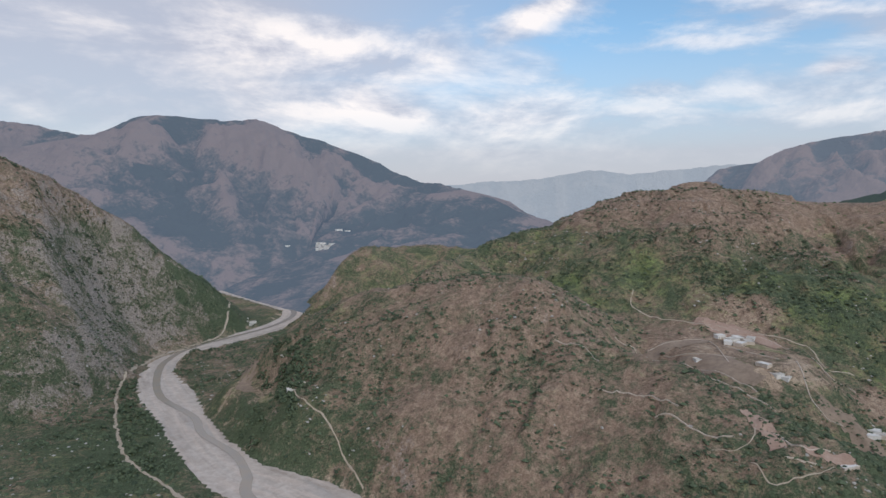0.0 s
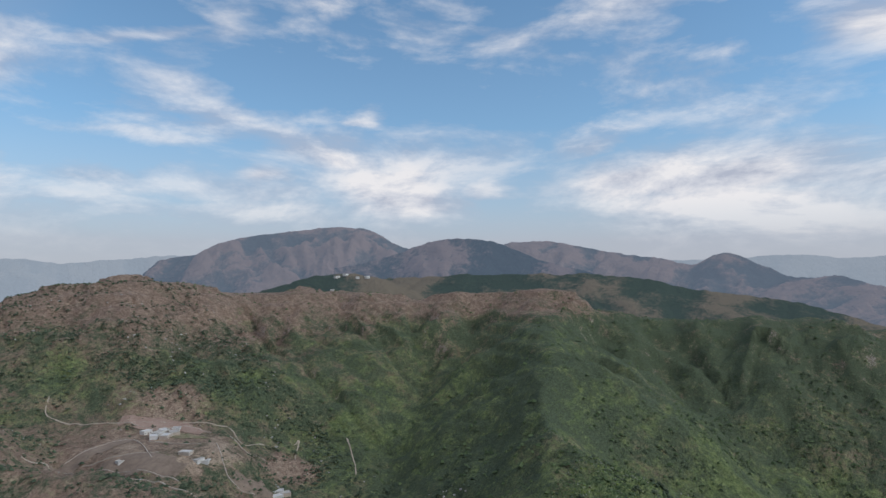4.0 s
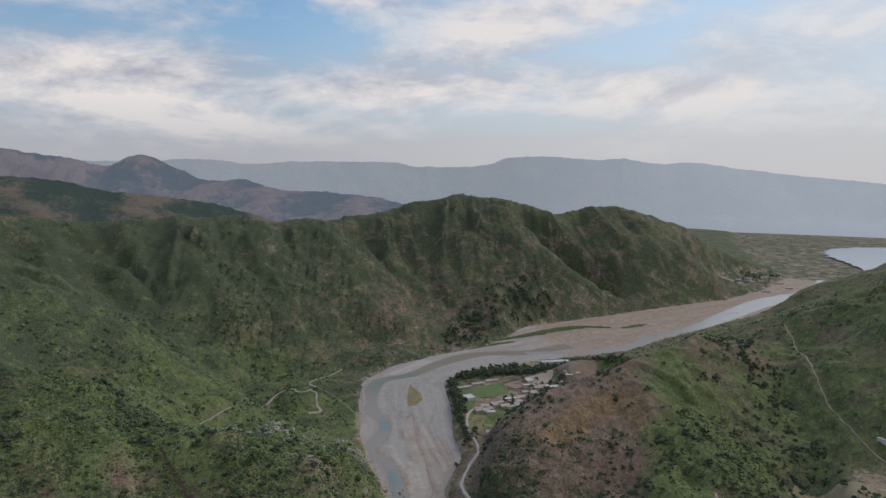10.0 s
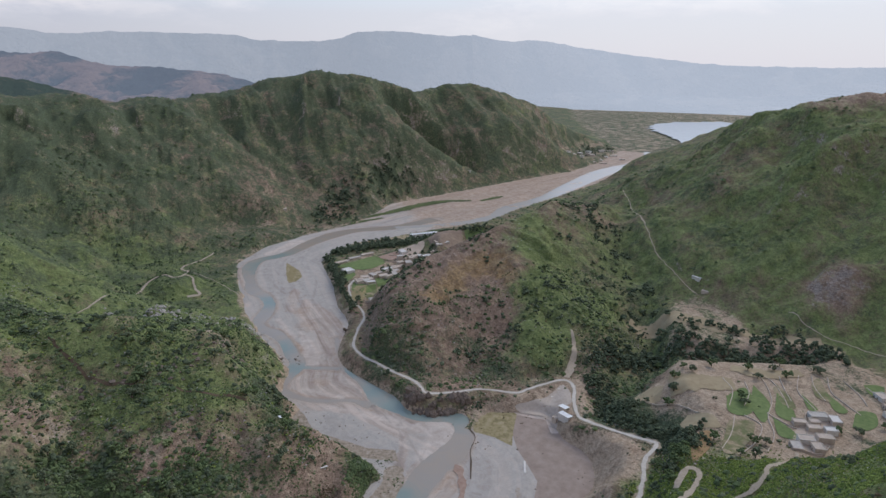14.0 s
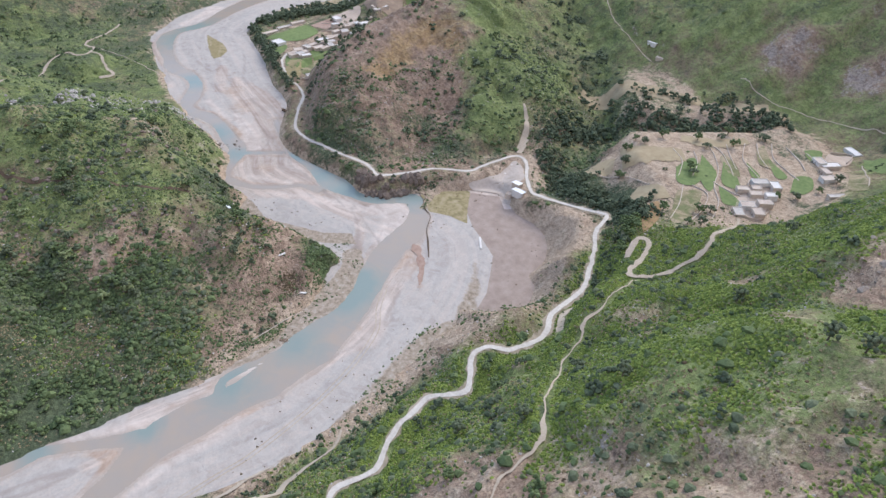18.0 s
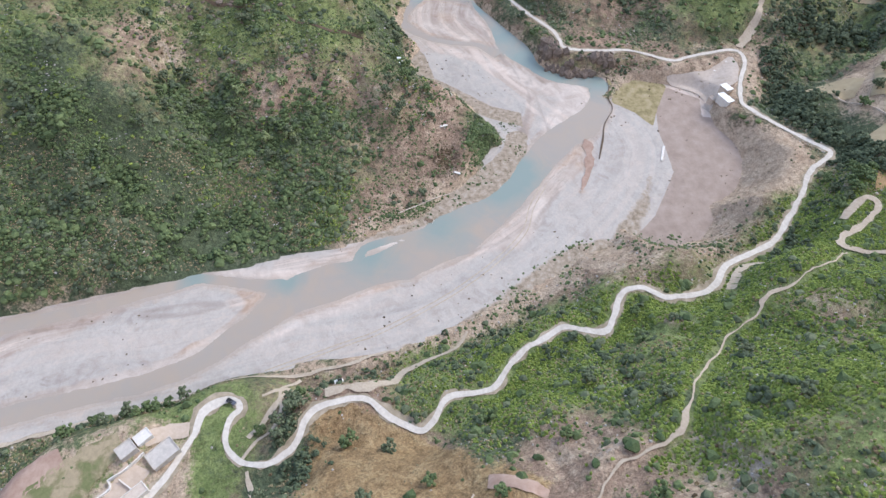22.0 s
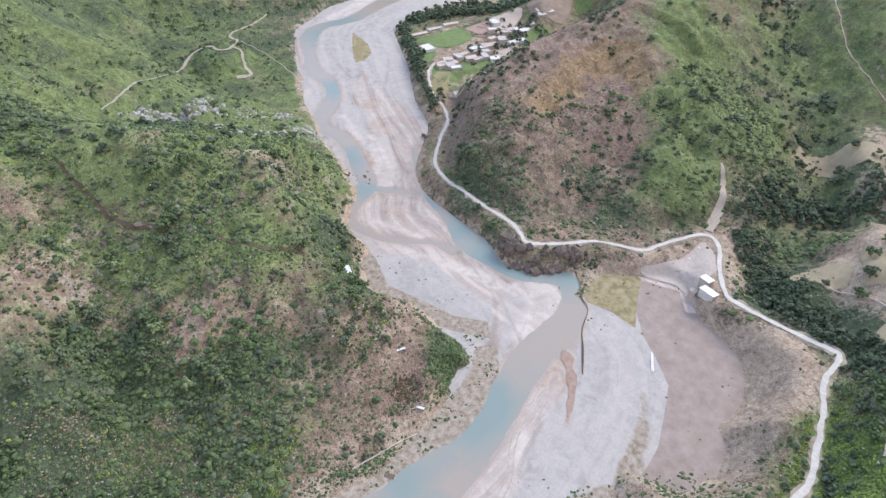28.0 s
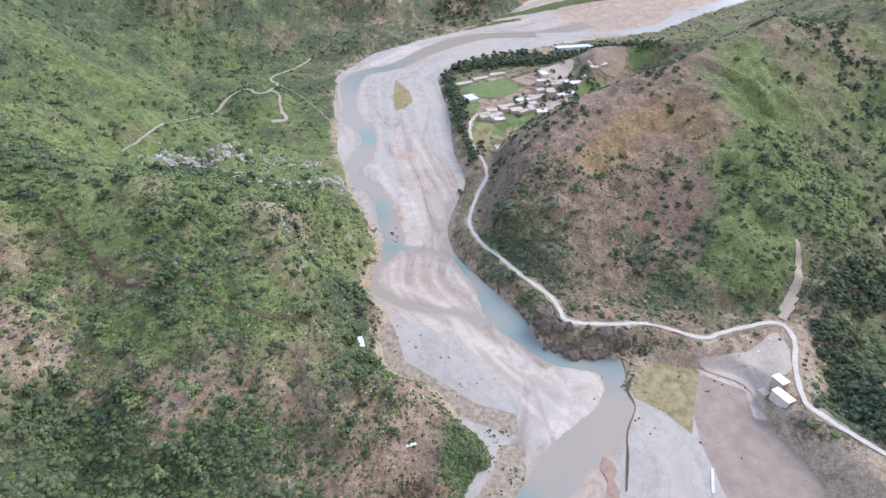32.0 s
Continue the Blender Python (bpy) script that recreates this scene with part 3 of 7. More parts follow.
COVER += [
    (28, -48, 16, 0.35, 0.25, 0.2, 0.5), (390, 110, 130, 0.74, 0.2, 0.17, 0.38), (320, 60, 70, 0.62, 0.3, 0.14, 0.38), (228, -305, 36, 0.08, 0.04, 0.0, 0.9),
    (262, -275, 16, 0.08, 0.04, 0.0, 0.9), (275, -238, 24, 0.3, 0.9, 0.0, 0.0), (232, -236, 18, 0.3, 0.9, 0.0, 0.0), (235, 130, 75, 0.6, 0.72, 0.0, 0.0), (215, 100, 30, 0.6, 0.78, 0.0, 0.0), (240, 80, 24, 0.6, 0.75, 0.0, 0.0),
    (255, 0, 26, 0.25, 0.3, 0.1, 0.38), (273, -24, 22, 0.25, 0.2, 0.1, 0.42), (298, 8, 26, 0.35, 0.35, 0.05, 0.3), (275, -48, 16, 0.6, 0.7, 0.0, 0.1),
]
COVER += [
    (550, 80, 100, 0.62, 0.35, 0.12, 0.02), (550, -220, 85, 0.04, 0.08, 0.1, 0.3), (470, -150, 60, 0.1, 0.3, 0.15, 0.1), (410, -150, 50, 0.2, 0.42, 0.12, 0.1),
    (500, -330, 85, 0.75, 0.45, 0.0, 0.0), (600, -350, 60, 0.3, 0.35, 0.08, 0.06), (700, 200, 190, 0.75, 0.48, 0.02, 0.0), (560, 380, 220, 0.75, 0.72, 0.0, 0.0),
    (850, 420, 220, 0.55, 0.78, 0.1, 0.0), (1050, 250, 220, 0.4, 0.72, 0.16, 0.03), (1280, -60, 260, 0.42, 0.68, 0.1, 0.0), (1380, -480, 320, 0.42, 0.64, 0.08, 0.0),
]
COVER += [
    (1500, -900, 260, 0.45, 0.5, 0.05, 0.1), (330, 900, 130, 0.2, 0.5, 0.12, 0.08), (60, 800, 80, 0.62, 0.5, 0.04, 0.0), (160, 830, 70, 0.66, 0.5, 0.04, 0.0), (290, 790, 70, 0.55, 0.55, 0.08, 0.0), (400, 730, 100, 0.55, 0.62, 0.06, 0.0), (520, 560, 150, 0.8, 0.5, 0.0, 0.0), (600, 800, 220, 0.3, 0.55, 0.14, 0.08), (80, 560, 190, 0.05, 0.38, 0.14, 0.06),
    (-60, 700, 170, 0.05, 0.38, 0.18, 0.04), (120, 590, 60, 0.55, 0.45, 0.1, 0.12), (220, 430, 110, 0.35, 0.7, 0.08, 0.08), (-235, 640, 75, 0.35, 0.85, 0.0, 0.0),
    (-180, 560, 70, 0.3, 0.7, 0.02, 0.0), (225, 640, 60, 0.1, 0.1, 0.05, 0.5), (270, 705, 28, 0.1, 0.1, 0.05, 0.55), (-290, 700, 36, 0.2, 0.2, 0.0, 0.5),
]
COVER += [
    (345, 560, 22, 0.1, 0.1, 0.05, 0.5), (40, 960, 190, 0.45, 0.5, 0.1, 0.0), (-700, 900, 300, 0.05, 0.52, 0.34, 0.06), (-820, 760, 130, 0.4, 0.85, 0.05, 0.0),
    (-720, 940, 60, 0.4, 0.8, 0.1, 0.0), (-640, 640, 120, 0.3, 0.75, 0.1, 0.0), (-330, 620, 90, 0.45, 0.8, 0.0, 0.0), (-550, 1180, 90, 0.4, 0.8, 0.05, 0.0),
    (-250, 1330, 220, 0.3, 0.5, 0.15, 0.1), (700, -850, 420, 0.62, 0.36, 0.08, 0.02), (330, -620, 200, 0.72, 0.25, 0.12, 0.05), (309, -488, 16, 0.1, 0.1, 0.62, 0.2),
]
COVER += [
    (1850, -1350, 330, 0.6, 0.55, 0.0, 0.05), (2500, -1700, 500, 0.55, 0.6, 0.0, 0.0), (1550, -1080, 120, 0.55, 0.6, 0.0, 0.1),
    (245, -515, 15, 0.1, 0.1, 0.6, 0.2), (306, -210, 30, 0.1, 0.1, 0.1, 0.8), (236, -204, 20, 0.05, 0.05, 0.08, 0.97), (214, -190, 14, 0.05, 0.08, 0.05, 0.95),
    (198, -168, 10, 0.1, 0.1, 0.05, 0.8), (900, 60, 130, 0.4, 0.6, 0.05, 0.2), (1000, -60, 90, 0.2, 0.5, 0.05, 0.35), (170, -104, 30, 0.15, 0.25, 0.1, 0.6),
    (154, -55, 22, 0.15, 0.25, 0.1, 0.6), (184, -142, 20, 0.15, 0.3, 0.1, 0.55), (140, -25, 14, 0.2, 0.3, 0.1, 0.5),
]
# patches on the two facing hills: tan ledges, bright grass, dark thickets
for cx, cy in [(40, -188), (42, -199), (40, -203), (31, -195), (50, -215)]:
    COVER.append((cx, cy, 8, 0.2, 0.15, 0.1, 0.6))
for cx, cy in [(187, -53), (186, -72), (189, -88), (188, -104), (191, -121), (197, -140), (172, -54), (168, -39), (171, -84), (208, -156), (166, -72), (171, -95), (191, -157), (180, -64)]:
    COVER.append((cx, cy, 11, 0.1, 0.1, 0.1, 0.62))
for cx, cy in [(407, 48), (384, 58), (355, 100), (311, 63), (294, 21), (293, 82), (313, 86), (323, 21), (330, 142), (371, 151), (301, 69), (240, 92), (361, 46)]:
    COVER.append((cx, cy, 15, 0.35, 0.16, 0.3, 0.5))
for cx, cy in [(441, 32), (323, 45), (403, 78), (395, 98), (385, 17), (359, 54), (337, 101), (430, 60), (420, 120)]:
    COVER.append((cx, cy, 15, 0.95, 0.12, 0.05, 0.08))
for cx, cy in [(302, 101), (268, 67), (278, 51), (349, 86), (304, -2), (369, 5), (272, 104), (346, 15), (228, 142), (216, 111), (260, 148), (218, 70), (240, 180)]:
    COVER.append((cx, cy, 17, 0.55, 0.85, 0.0, 0.0))
for cx, cy in [(468, -194), (480, -236), (444, -162), (425, -189), (500, -215)]:
    COVER.append((cx, cy, 24, 0.12, 0.2, 0.12, 0.3))
for cx, cy in [(505, -283), (468, -289), (424, -298), (540, -300)]:
    COVER.append((cx, cy, 24, 0.95, 0.15, 0.0, 0.0))
for cx, cy in [(417, -99), (391, -145), (370, -172), (348, -202), (401, -117)]:
    COVER.append((cx, cy, 16, 0.35, 0.62, 0.08, 0.05))
for cx, cy in [(35, -54), (18, -66), (20, -89), (56, -41), (26, -36), (9, -74), (38, -70), (31, -80), (74, -40), (17, -49), (8, -89)]:
    COVER.append((cx, cy, 14, 0.32, 0.16, 0.1, 0.5))
for cx, cy in [(291, 147), (314, 140), (303, 113), (293, 86), (304, 55), (304, 35), (361, 156), (356, 131), (270, 28), (262, 48), (252, 62)]:
    COVER.append((cx, cy, 8, 0.35, 0.16, 0.12, 0.5))
# rocky brown hills upstream
for cx, cy in [(-640, 828), (-630, 921), (-588, 1000), (-548, 698), (-521, 810), (-640, 760), (-590, 900)]:
    COVER.append((cx, cy, 55, 0.1, 0.42, 0.36, 0.03))
for cx, cy in [(-106, 639), (-18, 653), (63, 588), (7, 514), (-190, 671), (110, 506), (-60, 570)]:
    COVER.append((cx, cy, 50, 0.04, 0.36, 0.14, 0.02))
for cx, cy in [(294, 880), (369, 880), (430, 850)]:
    COVER.append((cx, cy, 60, 0.08, 0.4, 0.1, 0.06))
for cx, cy in [(99, -150), (97, -141), (107, -143), (85, -133), (60, -131), (57, -112), (52, -99), (40, -80), (75, -93), (60, -73), (45, -156), (90, -191), (49, -123), (119, -100)]:
    COVER.append((cx, cy, 5, 0.4, 0.25, 0.25, 0.46))
for cx, cy in [(433, -245), (406, -255), (380, -238), (415, -270), (362, -214), (440, -262), (395, -225)]:
    COVER.append((cx, cy, 15, 0.9, 0.25, 0.0, 0.05))
for cx, cy in [(406, -190), (428, -172), (380, -160), (366, -150), (350, -185), (440, -205)]:
    COVER.append((cx, cy, 15, 0.18, 0.3, 0.15, 0.32))
for cx, cy in [(304, -26), (313, -47), (372, -16), (370, -32), (304, -59), (339, -18)]:
    COVER.append((cx, cy, 12, 0.25, 0.25, 0.1, 0.5))
for cx, cy in [(275, -17), (260, -2), (250, -15), (241, 4), (230, 17), (223, 29)]:
    COVER.append((cx, cy, 9, 0.15, 0.2, 0.12, 0.46))
for cx, cy in [(113, -34), (101, -55), (97, -75), (57, -82), (64, -103), (56, -113), (37, -109), (38, -92), (132, -65), (107, -3), (85, 110), (88, 100)]:
    COVER.append((cx, cy, 20, 1.0, 0.25, 0.0, 0.0))
for cx, cy in [(60, 61), (86, 58), (72, 71), (42, 47), (37, 32), (61, 16), (70, -8), (78, -20), (77, -70), (44, 62)]:
    COVER.append((cx, cy, 11, 0.5, 0.9, 0.0, 0.0))
for cx, cy in [(408, 157), (385, 134), (375, 106), (377, 56), (392, 74), (363, 99), (357, 54), (345, 46), (345, 28), (360, 65), (353, 132), (320, 38), (323, 81), (314, 18)]:
    COVER.append((cx, cy, 15, 0.84, 0.14, 0.04, 0.1))
for cx, cy in [(369, 150), (361, 115), (324, 142), (312, 116), (300, 67), (312, 33), (315, 97), (323, 57), (407, 97), (357, 33), (329, 126), (299, 47)]:
    COVER.append((cx, cy, 12, 0.32, 0.14, 0.15, 0.36))
for cx, cy in [(523, 190), (644, 155), (678, 205), (804, 135), (462, 179), (549, 120), (610, 50)]:
    COVER.append((cx, cy, 60, 0.8, 0.38, 0.0, 0.0))
GULLIES = [[(322, -222, 5), (352, -258, 12), (352, -300, 20), (300, -330, 24), (262, -400, 28), (250, -500, 60)],
           [(245, -222, 10), (262, -255, 22), (235, -240, 16)],
           [(545, -92, 6), (600, -125, 6), (632, -190, 6), (668, -250, 6), (720, -310, 6)],
           [(745, 25, 10), (690, 95, 14), (600, 180, 30), (520, 240, 70)],
           [(140, 290, 5), (230, 330, 20), (330, 400, 60), (330, 520, 95)]]


def river_gap(x, y):
    """Metres outside the river's bed (negative: inside)."""
    g = np.full(x.shape, 1e9)
    for line in (RIVER, RIVER_B):
        d, v, _ = along(x, y, line)
        g = np.minimum(g, d - v[..., 0])
    for cx, cy, r in FLATS:
        g = np.minimum(g, np.hypot(x - cx, y - cy) - r)
    return g


def ridges_at(x, y):
    """Height of the hills as tents under their crest lines, how near the crest (1: on it), and ribs running down the flanks."""
    total, umax, rib = np.zeros(x.shape), np.zeros(x.shape), np.zeros(x.shape, complex)
    top = np.zeros(x.shape)
    for i, (power, nodes) in enumerate(RIDGES.values()):
        crest, run = np.zeros(x.shape), 300.0 * i
        for a, b in zip(nodes, nodes[1:]):
            dx, dy = b[0] - a[0], b[1] - a[1]
            t = np.clip(((x - a[0]) * dx + (y - a[1]) * dy) / (dx * dx + dy * dy), 0, 1)
            d = np.hypot(x - a[0] - t * dx, y - a[1] - t * dy)
            w = a[3] + t * (b[3] - a[3])
            u = np.clip(1 - (np.sqrt(d * d + (0.1 * w) ** 2) - 0.1 * w) / (0.905 * w), 0, 1)
            h = (a[2] + t * (b[2] - a[2])) * u ** power
            crest = np.maximum(crest, h)
            m = h > top
            top = np.where(m, h, top)
            umax = np.where(m, u, umax)
            length = math.hypot(dx, dy)
            rib = np.where(m, run + t * length + 0.15 * d + 1j * d, rib)
            run += length
        total += (crest / 100) ** 14
    return 100 * total ** (1 / 14), umax, fbm(rib.real, 0.22 * rib.imag, 95, 4, 0.5, True)


def height(x, y):
    x, y = np.asarray(x, float), np.asarray(y, float)
    _, u, _ = ridges_at(x, y)
    flank = 4 * u * (1 - u)
    wx = x + 60 * flank * (fbm(x, y, 130, 4) - 0.5)
    wy = y + 60 * flank * (fbm(x + 900, y + 300, 130, 4) - 0.5)
    h, u, rib = ridges_at(wx, wy)
    flank = 4 * u * (1 - u)
    deep = (1 + 1.7 * smooth(100, 220, h)) * (1 - 0.75 * np.exp(-((x - 120) ** 2 + (y - 940) ** 2) / 260 ** 2)) * (1 - 0.6 * np.exp(-((x - 500) ** 2 + (y - 1010) ** 2) / 200 ** 2))
    h = h * (1 + 0.3 * deep * flank * (rib - 0.66) + 0.24 * deep * flank * (fbm(x, y, 120, 5, 0.55, True) - 0.64))
    h = h + np.clip(h, 0, 25) / 25 * (14 * (fbm(x, y, 50, 5) - 0.5) + 6.5 * (fbm(x, y, 15, 3, 0.5, True) - 0.62))
    # rock ledges in level bands along the brown ridge
    band = (h + 10 * (fbm(x, y, 160, 3) - 0.5)) / 17
    tread = band - np.floor(band)
    h = h + 7.5 * smooth(135, 190, h) * smooth(1250, 1000, x) * smooth(300, 500, y) * (smooth(0.3, 0.7, tread) - tread)
    for cx, cy, rx, ry, turn, z, soft, bare in PLATEAUS:
        c, s = math.cos(radians(turn)), math.sin(radians(turn))
        dx, dy = (x - cx) * c + (y - cy) * s, -(x - cx) * s + (y - cy) * c
        m = 1 - smooth(1 - soft, 1 + soft, np.hypot(dx / rx, dy / ry) + 0.25 * (fbm(x, y, 30, 3) - 0.5))
        h = h * (1 - m) + m * (z + 0.6 * (fbm(x, y, 20, 3) - 0.5))
    for line in GULLIES:
        d, v, _ = along(wx, wy, line)
        h = np.minimum(h, v[..., 0] + np.maximum(d - 6, 0) * 0.75)
    g = river_gap(x, y) + 5 * (fbm(x, y, 14, 3) - 0.5)
    floor = 1.2 + np.clip(g, 0, 200) * 0.035
    h = np.maximum(h, floor)
    gg = np.clip(g, 0, 400)
    h = np.minimum(h, 0.4 + gg * 1.1 + 0.004 * gg * gg)
    return np.where(g < 0, np.maximum(-2.5, g * 0.4), h)


def sheet(name, verts, quads, material, smooth_faces=True):
    me = bpy.data.meshes.new(name)
    n = len(quads)
    k = quads.shape[1]
    me.vertices.add(len(verts))
    me.vertices.foreach_set("co", np.ascontiguousarray(verts, np.float32).ravel())
    me.loops.add(n * k)
    me.loops.foreach_set("vertex_index", np.ascontiguousarray(quads, np.int32).ravel())
    me.polygons.add(n)
    me.polygons.foreach_set("loop_start", np.arange(0, n * k, k, dtype=np.int32))
    me.polygons.foreach_set("use_smooth", np.full(n, smooth_faces))
    me.update(calc_edges=True)
    me.materials.append(material)
    return new(name, me)


def grid_quads(nu, nv):
    i = np.arange(nu * nv).reshape(nu, nv)
    return np.stack([i[:-1, :-1], i[1:, :-1], i[1:, 1:], i[:-1, 1:]], -1).reshape(-1, 4)


def axis(lo, hi, a, b, step, growth):
    mid = list(np.arange(a, b + step / 2, step))
    d, v = step, mid[-1]
    while v < hi:
        d *= growth
        v += d
        mid.append(v)
    d, v, left = step, mid[0], []
    while v > lo:
        d *= growth
        v -= d
        left.append(v)
    return np.array(left[::-1] + mid)


gx = axis(-4900, 4900, -30, 600, 3.2, 1.016)
gy = axis(-4900, 4900, -420, 250, 3.2, 1.016)
GX, GY = np.meshgrid(gx, gy, indexing="ij")
GZ = height(GX, GY)


def terrain_z(x, y):
    """Height of the land's sheet at a place."""
    x, y = np.atleast_1d(np.asarray(x, float)), np.atleast_1d(np.asarray(y, float))
    i = np.clip(np.searchsorted(gx, x) - 1, 0, len(gx) - 2)
    j = np.clip(np.searchsorted(gy, y) - 1, 0, len(gy) - 2)
    fx, fy = (x - gx[i]) / (gx[i + 1] - gx[i]), (y - gy[j]) / (gy[j + 1] - gy[j])
    return (GZ[i, j] * (1 - fx) + GZ[i + 1, j] * fx) * (1 - fy) + (GZ[i, j + 1] * (1 - fx) + GZ[i + 1, j + 1] * fx) * fy


ground_z = terrain_z


def bench(line, shoulder, blend=7.0, levels=None):
    """Cut a level bench for a road into the slope, at the road's own levels where they are known."""
    c = curve(line, 5.0)
    z = np.maximum(ground_z(c[:, 0], c[:, 1]), 1.4)
    if levels:
        z = curve([(x, y, w, h) for (x, y, w), h in zip(line, levels)], 5.0)[:, 3]
    k = np.array([1, 2, 3, 2, 1]) / 9
    for _ in range(3):
        z = np.convolve(np.pad(z, 2, mode="edge"), k, "valid")
    q = np.column_stack([c[:, :2], z])
    m = shoulder + blend + 5
    ia, ib = np.searchsorted(gx, (q[:, 0].min() - m, q[:, 0].max() + m))
    ja, jb = np.searchsorted(gy, (q[:, 1].min() - m, q[:, 1].max() + m))
    d, v, _ = along(GX[ia:ib, ja:jb], GY[ia:ib, ja:jb], q)
    w = 1 - smooth(shoulder, shoulder + blend, d)
    GZ[ia:ib, ja:jb] = GZ[ia:ib, ja:jb] * (1 - w) + w * v[..., 0]


ROAD_A = [
    (61, 135, 2.3), (71, 126, 2.3), (77, 117, 2.3), (89, 108.5, 2.3), (102, 102, 2.3), (112, 99.5, 3.4), (116, 94, 3.4), (116.3, 87.5, 2.3), (112, 84.7, 2.3),
    (107.6, 88, 2.3), (99, 88.8, 2.3), (92, 86, 2.3), (87, 80, 2.3), (85.2, 72.6, 2.3), (87.6, 65.2, 2.3), (92, 60.6, 2.3), (100.5, 57, 2.3), (105, 53.3, 2.3),
    (107.4, 46, 2.3), (108.5, 36.3, 2.3), (106.4, 30.3, 2.3), (101, 26, 2.3), (96, 20.4, 2.3), (91.6, 13.8, 2.3), (90.7, 9.1, 2.3), (94.6, 5, 2.3), (100.7, 1, 2.3),
    (103.5, -3.7, 2.3), (103.6, -14.8, 2.3), (104.2, -20, 2.3), (108.8, -25.4, 2.3), (115.2, -31, 2.3), (121.2, -38.8, 2.3), (125.2, -48.9, 2.3), (127.5, -56, 2.3), (125.1, -63.4, 2.3),
    (123.6, -73.4, 2.3), (129.6, -78.4, 2.3), (136.4, -82.4, 2.3), (141, -88, 2.3), (141.4, -94, 2.3), (138, -99.5, 2.3), (134.7, -105.7, 2.3), (135.6, -121.5, 2.3), (141.3, -130.6, 2.3),
    (150, -139.3, 2.3), (157.9, -159.5, 2.3), (163.3, -171.7, 2.3), (177, -185.2, 2.3), (191.5, -199.3, 2.3), (207.2, -212.8, 2.3), (219, -231, 2.3), (226, -230, 2.3), (245, -221, 2.3),
    (266, -211, 2.3), (276.5, -208.4, 2.3), (296.5, -216.5, 2.3), (320.8, -230, 2.3), (332, -225, 2.0), (328.5, -195, 2.3), (327, -181, 2.3), (341, -156, 2.0), (342.5, -136, 2.0),
    (348, -115, 2.0), (359.4, -112.5, 2.0), (373, -109.5, 2.0), (387, -101, 2.0), (411, -89.5, 2.0), (432, -80, 2.0), (457, -78.7, 2.0), (489.9, -90, 2.0), (518, -102, 2.0),
    (541.8, -103.6, 2.0), (567.7, -100.3, 2.0), (612, -105, 2.0), (634, -116, 2.0),
]
ROAD_LEVELS = [20.5, 20, 19, 17.5, 16, 14.5, 14.2, 14, 14.3, 15, 16.2, 17.2, 18.4, 19, 19.5, 19.7, 19.8, 19.9, 19.8, 19.9, 20, 19.9, 20, 20, 20.2, 20.5, 20.5, 20.6, 20.8, 21, 21.3, 21.5, 22, 22.8, 23.5, 24.3, 25.2, 26, 27, 27.6, 28, 28, 28, 26.6, 25.5, 24.4, 22.8, 21.8, 20.8, 20.4, 20, 20, 18.5, 14.5, 12, 10.5, 9, 9, 9, 8.6, 8.5, 8.9, 9.1, 9.2, 9.4, 9.2, 9.2, 8.8, 8.5, 8.1, 7.8, 7.8, 7.4, 7.4, 7.2, 7]
TRACKS = []
TRACKS.append(([(137, -182, 0.8), (128, -166, 0.8), (125, -158, 0.8), (118, -142, 0.8), (113, -128, 1.3), (109, -124, 1.0), (102, -112, 0.9), (92, -98, 0.9), (79, -84, 0.9), (71, -77, 0.9), (63, -72.6, 1.4), (59, -67, 1.3), (56, -56, 1.2), (54, -48, 1.2), (49.6, -43, 1.1), (43.8, -36.6, 0.9), (36.5, -20.7, 0.8), (31.5, -17, 0.8), (23, -15, 0.8)], "narrow footpath worn through green scrub"))
TRACKS.append(([(509, 152, 1.4), (535, 142, 1.5), (594, 131, 1.6), (650, 126, 1.6), (690, 118, 1.6), (706, 101, 1.7), (695, 88, 1.7), (703, 77, 1.6), (738, 74, 1.5), (762, 83, 1.4), (794, 56, 1.4), (820, 44, 1.4)], "pale dirt track on the green hillside"))
TRACKS.append(([(703, 77, 1.5), (688, 67, 1.5), (666, 65, 1.5), (653, 60, 3.0), (650, 73, 2.4)], "short dirt spur track ending at a clearing"))
TRACKS.append(([(740, 71, 1.0), (704, 46, 1.0), (662, 26, 1.0), (640, 17, 1.0)], "thin dirt path down to the river"))
TRACKS.append(([(653, -504, 1.2), (554, -459, 1.2), (476, -424, 1.1), (426, -413, 1.1), (390, -410, 1.1)], "dirt track climbing over the saddle"))
TRACKS.append(([(159, -193.5, 1.6), (167, -205, 1.8), (169, -212, 1.8), (164, -213.5, 1.8), (156, -205, 1.6), (151, -194, 1.6), (144, -183, 2.2), (138, -186, 1.6), (135, -202, 1.4), (133, -218, 1.4), (140, -235, 1.3), (147, -252, 1.3), (152, -270, 1.3), (160, -282, 1.3)], "sandy farm track with a hairpin loop"))
TRACKS.append(([(-251, 479, 1.8), (-297, 517, 1.8), (-333, 544, 1.8), (-377, 587, 1.8), (-441, 683, 1.8), (-499, 790, 1.8), (-528, 923, 1.8), (-511, 1000, 1.8), (-491, 1115, 1.8), (-548, 1281, 1.8)], "pale road cut along the foot of the rocky hill"))

for line, _ in TRACKS:
    bench(line, 3.0)
bench(ROAD_A, 4.5, 16.0, ROAD_LEVELS)
ground = tagged(sheet("ground", np.stack([GX, GY, GZ], -1).reshape(-1, 3), grid_quads(len(gx), len(gy)), GROUND),
                "green and rust-brown hillsides with scrub, rock and dry grass", "ground", kind="structure")
slope = np.hypot(*np.gradient(GZ, gx, gy))
gap = river_gap(GX, GY)
wsum = np.full(GX.shape, 0.12)
cov = [wsum * v for v in (0.45, 0.45, 0.1, 0.02)]
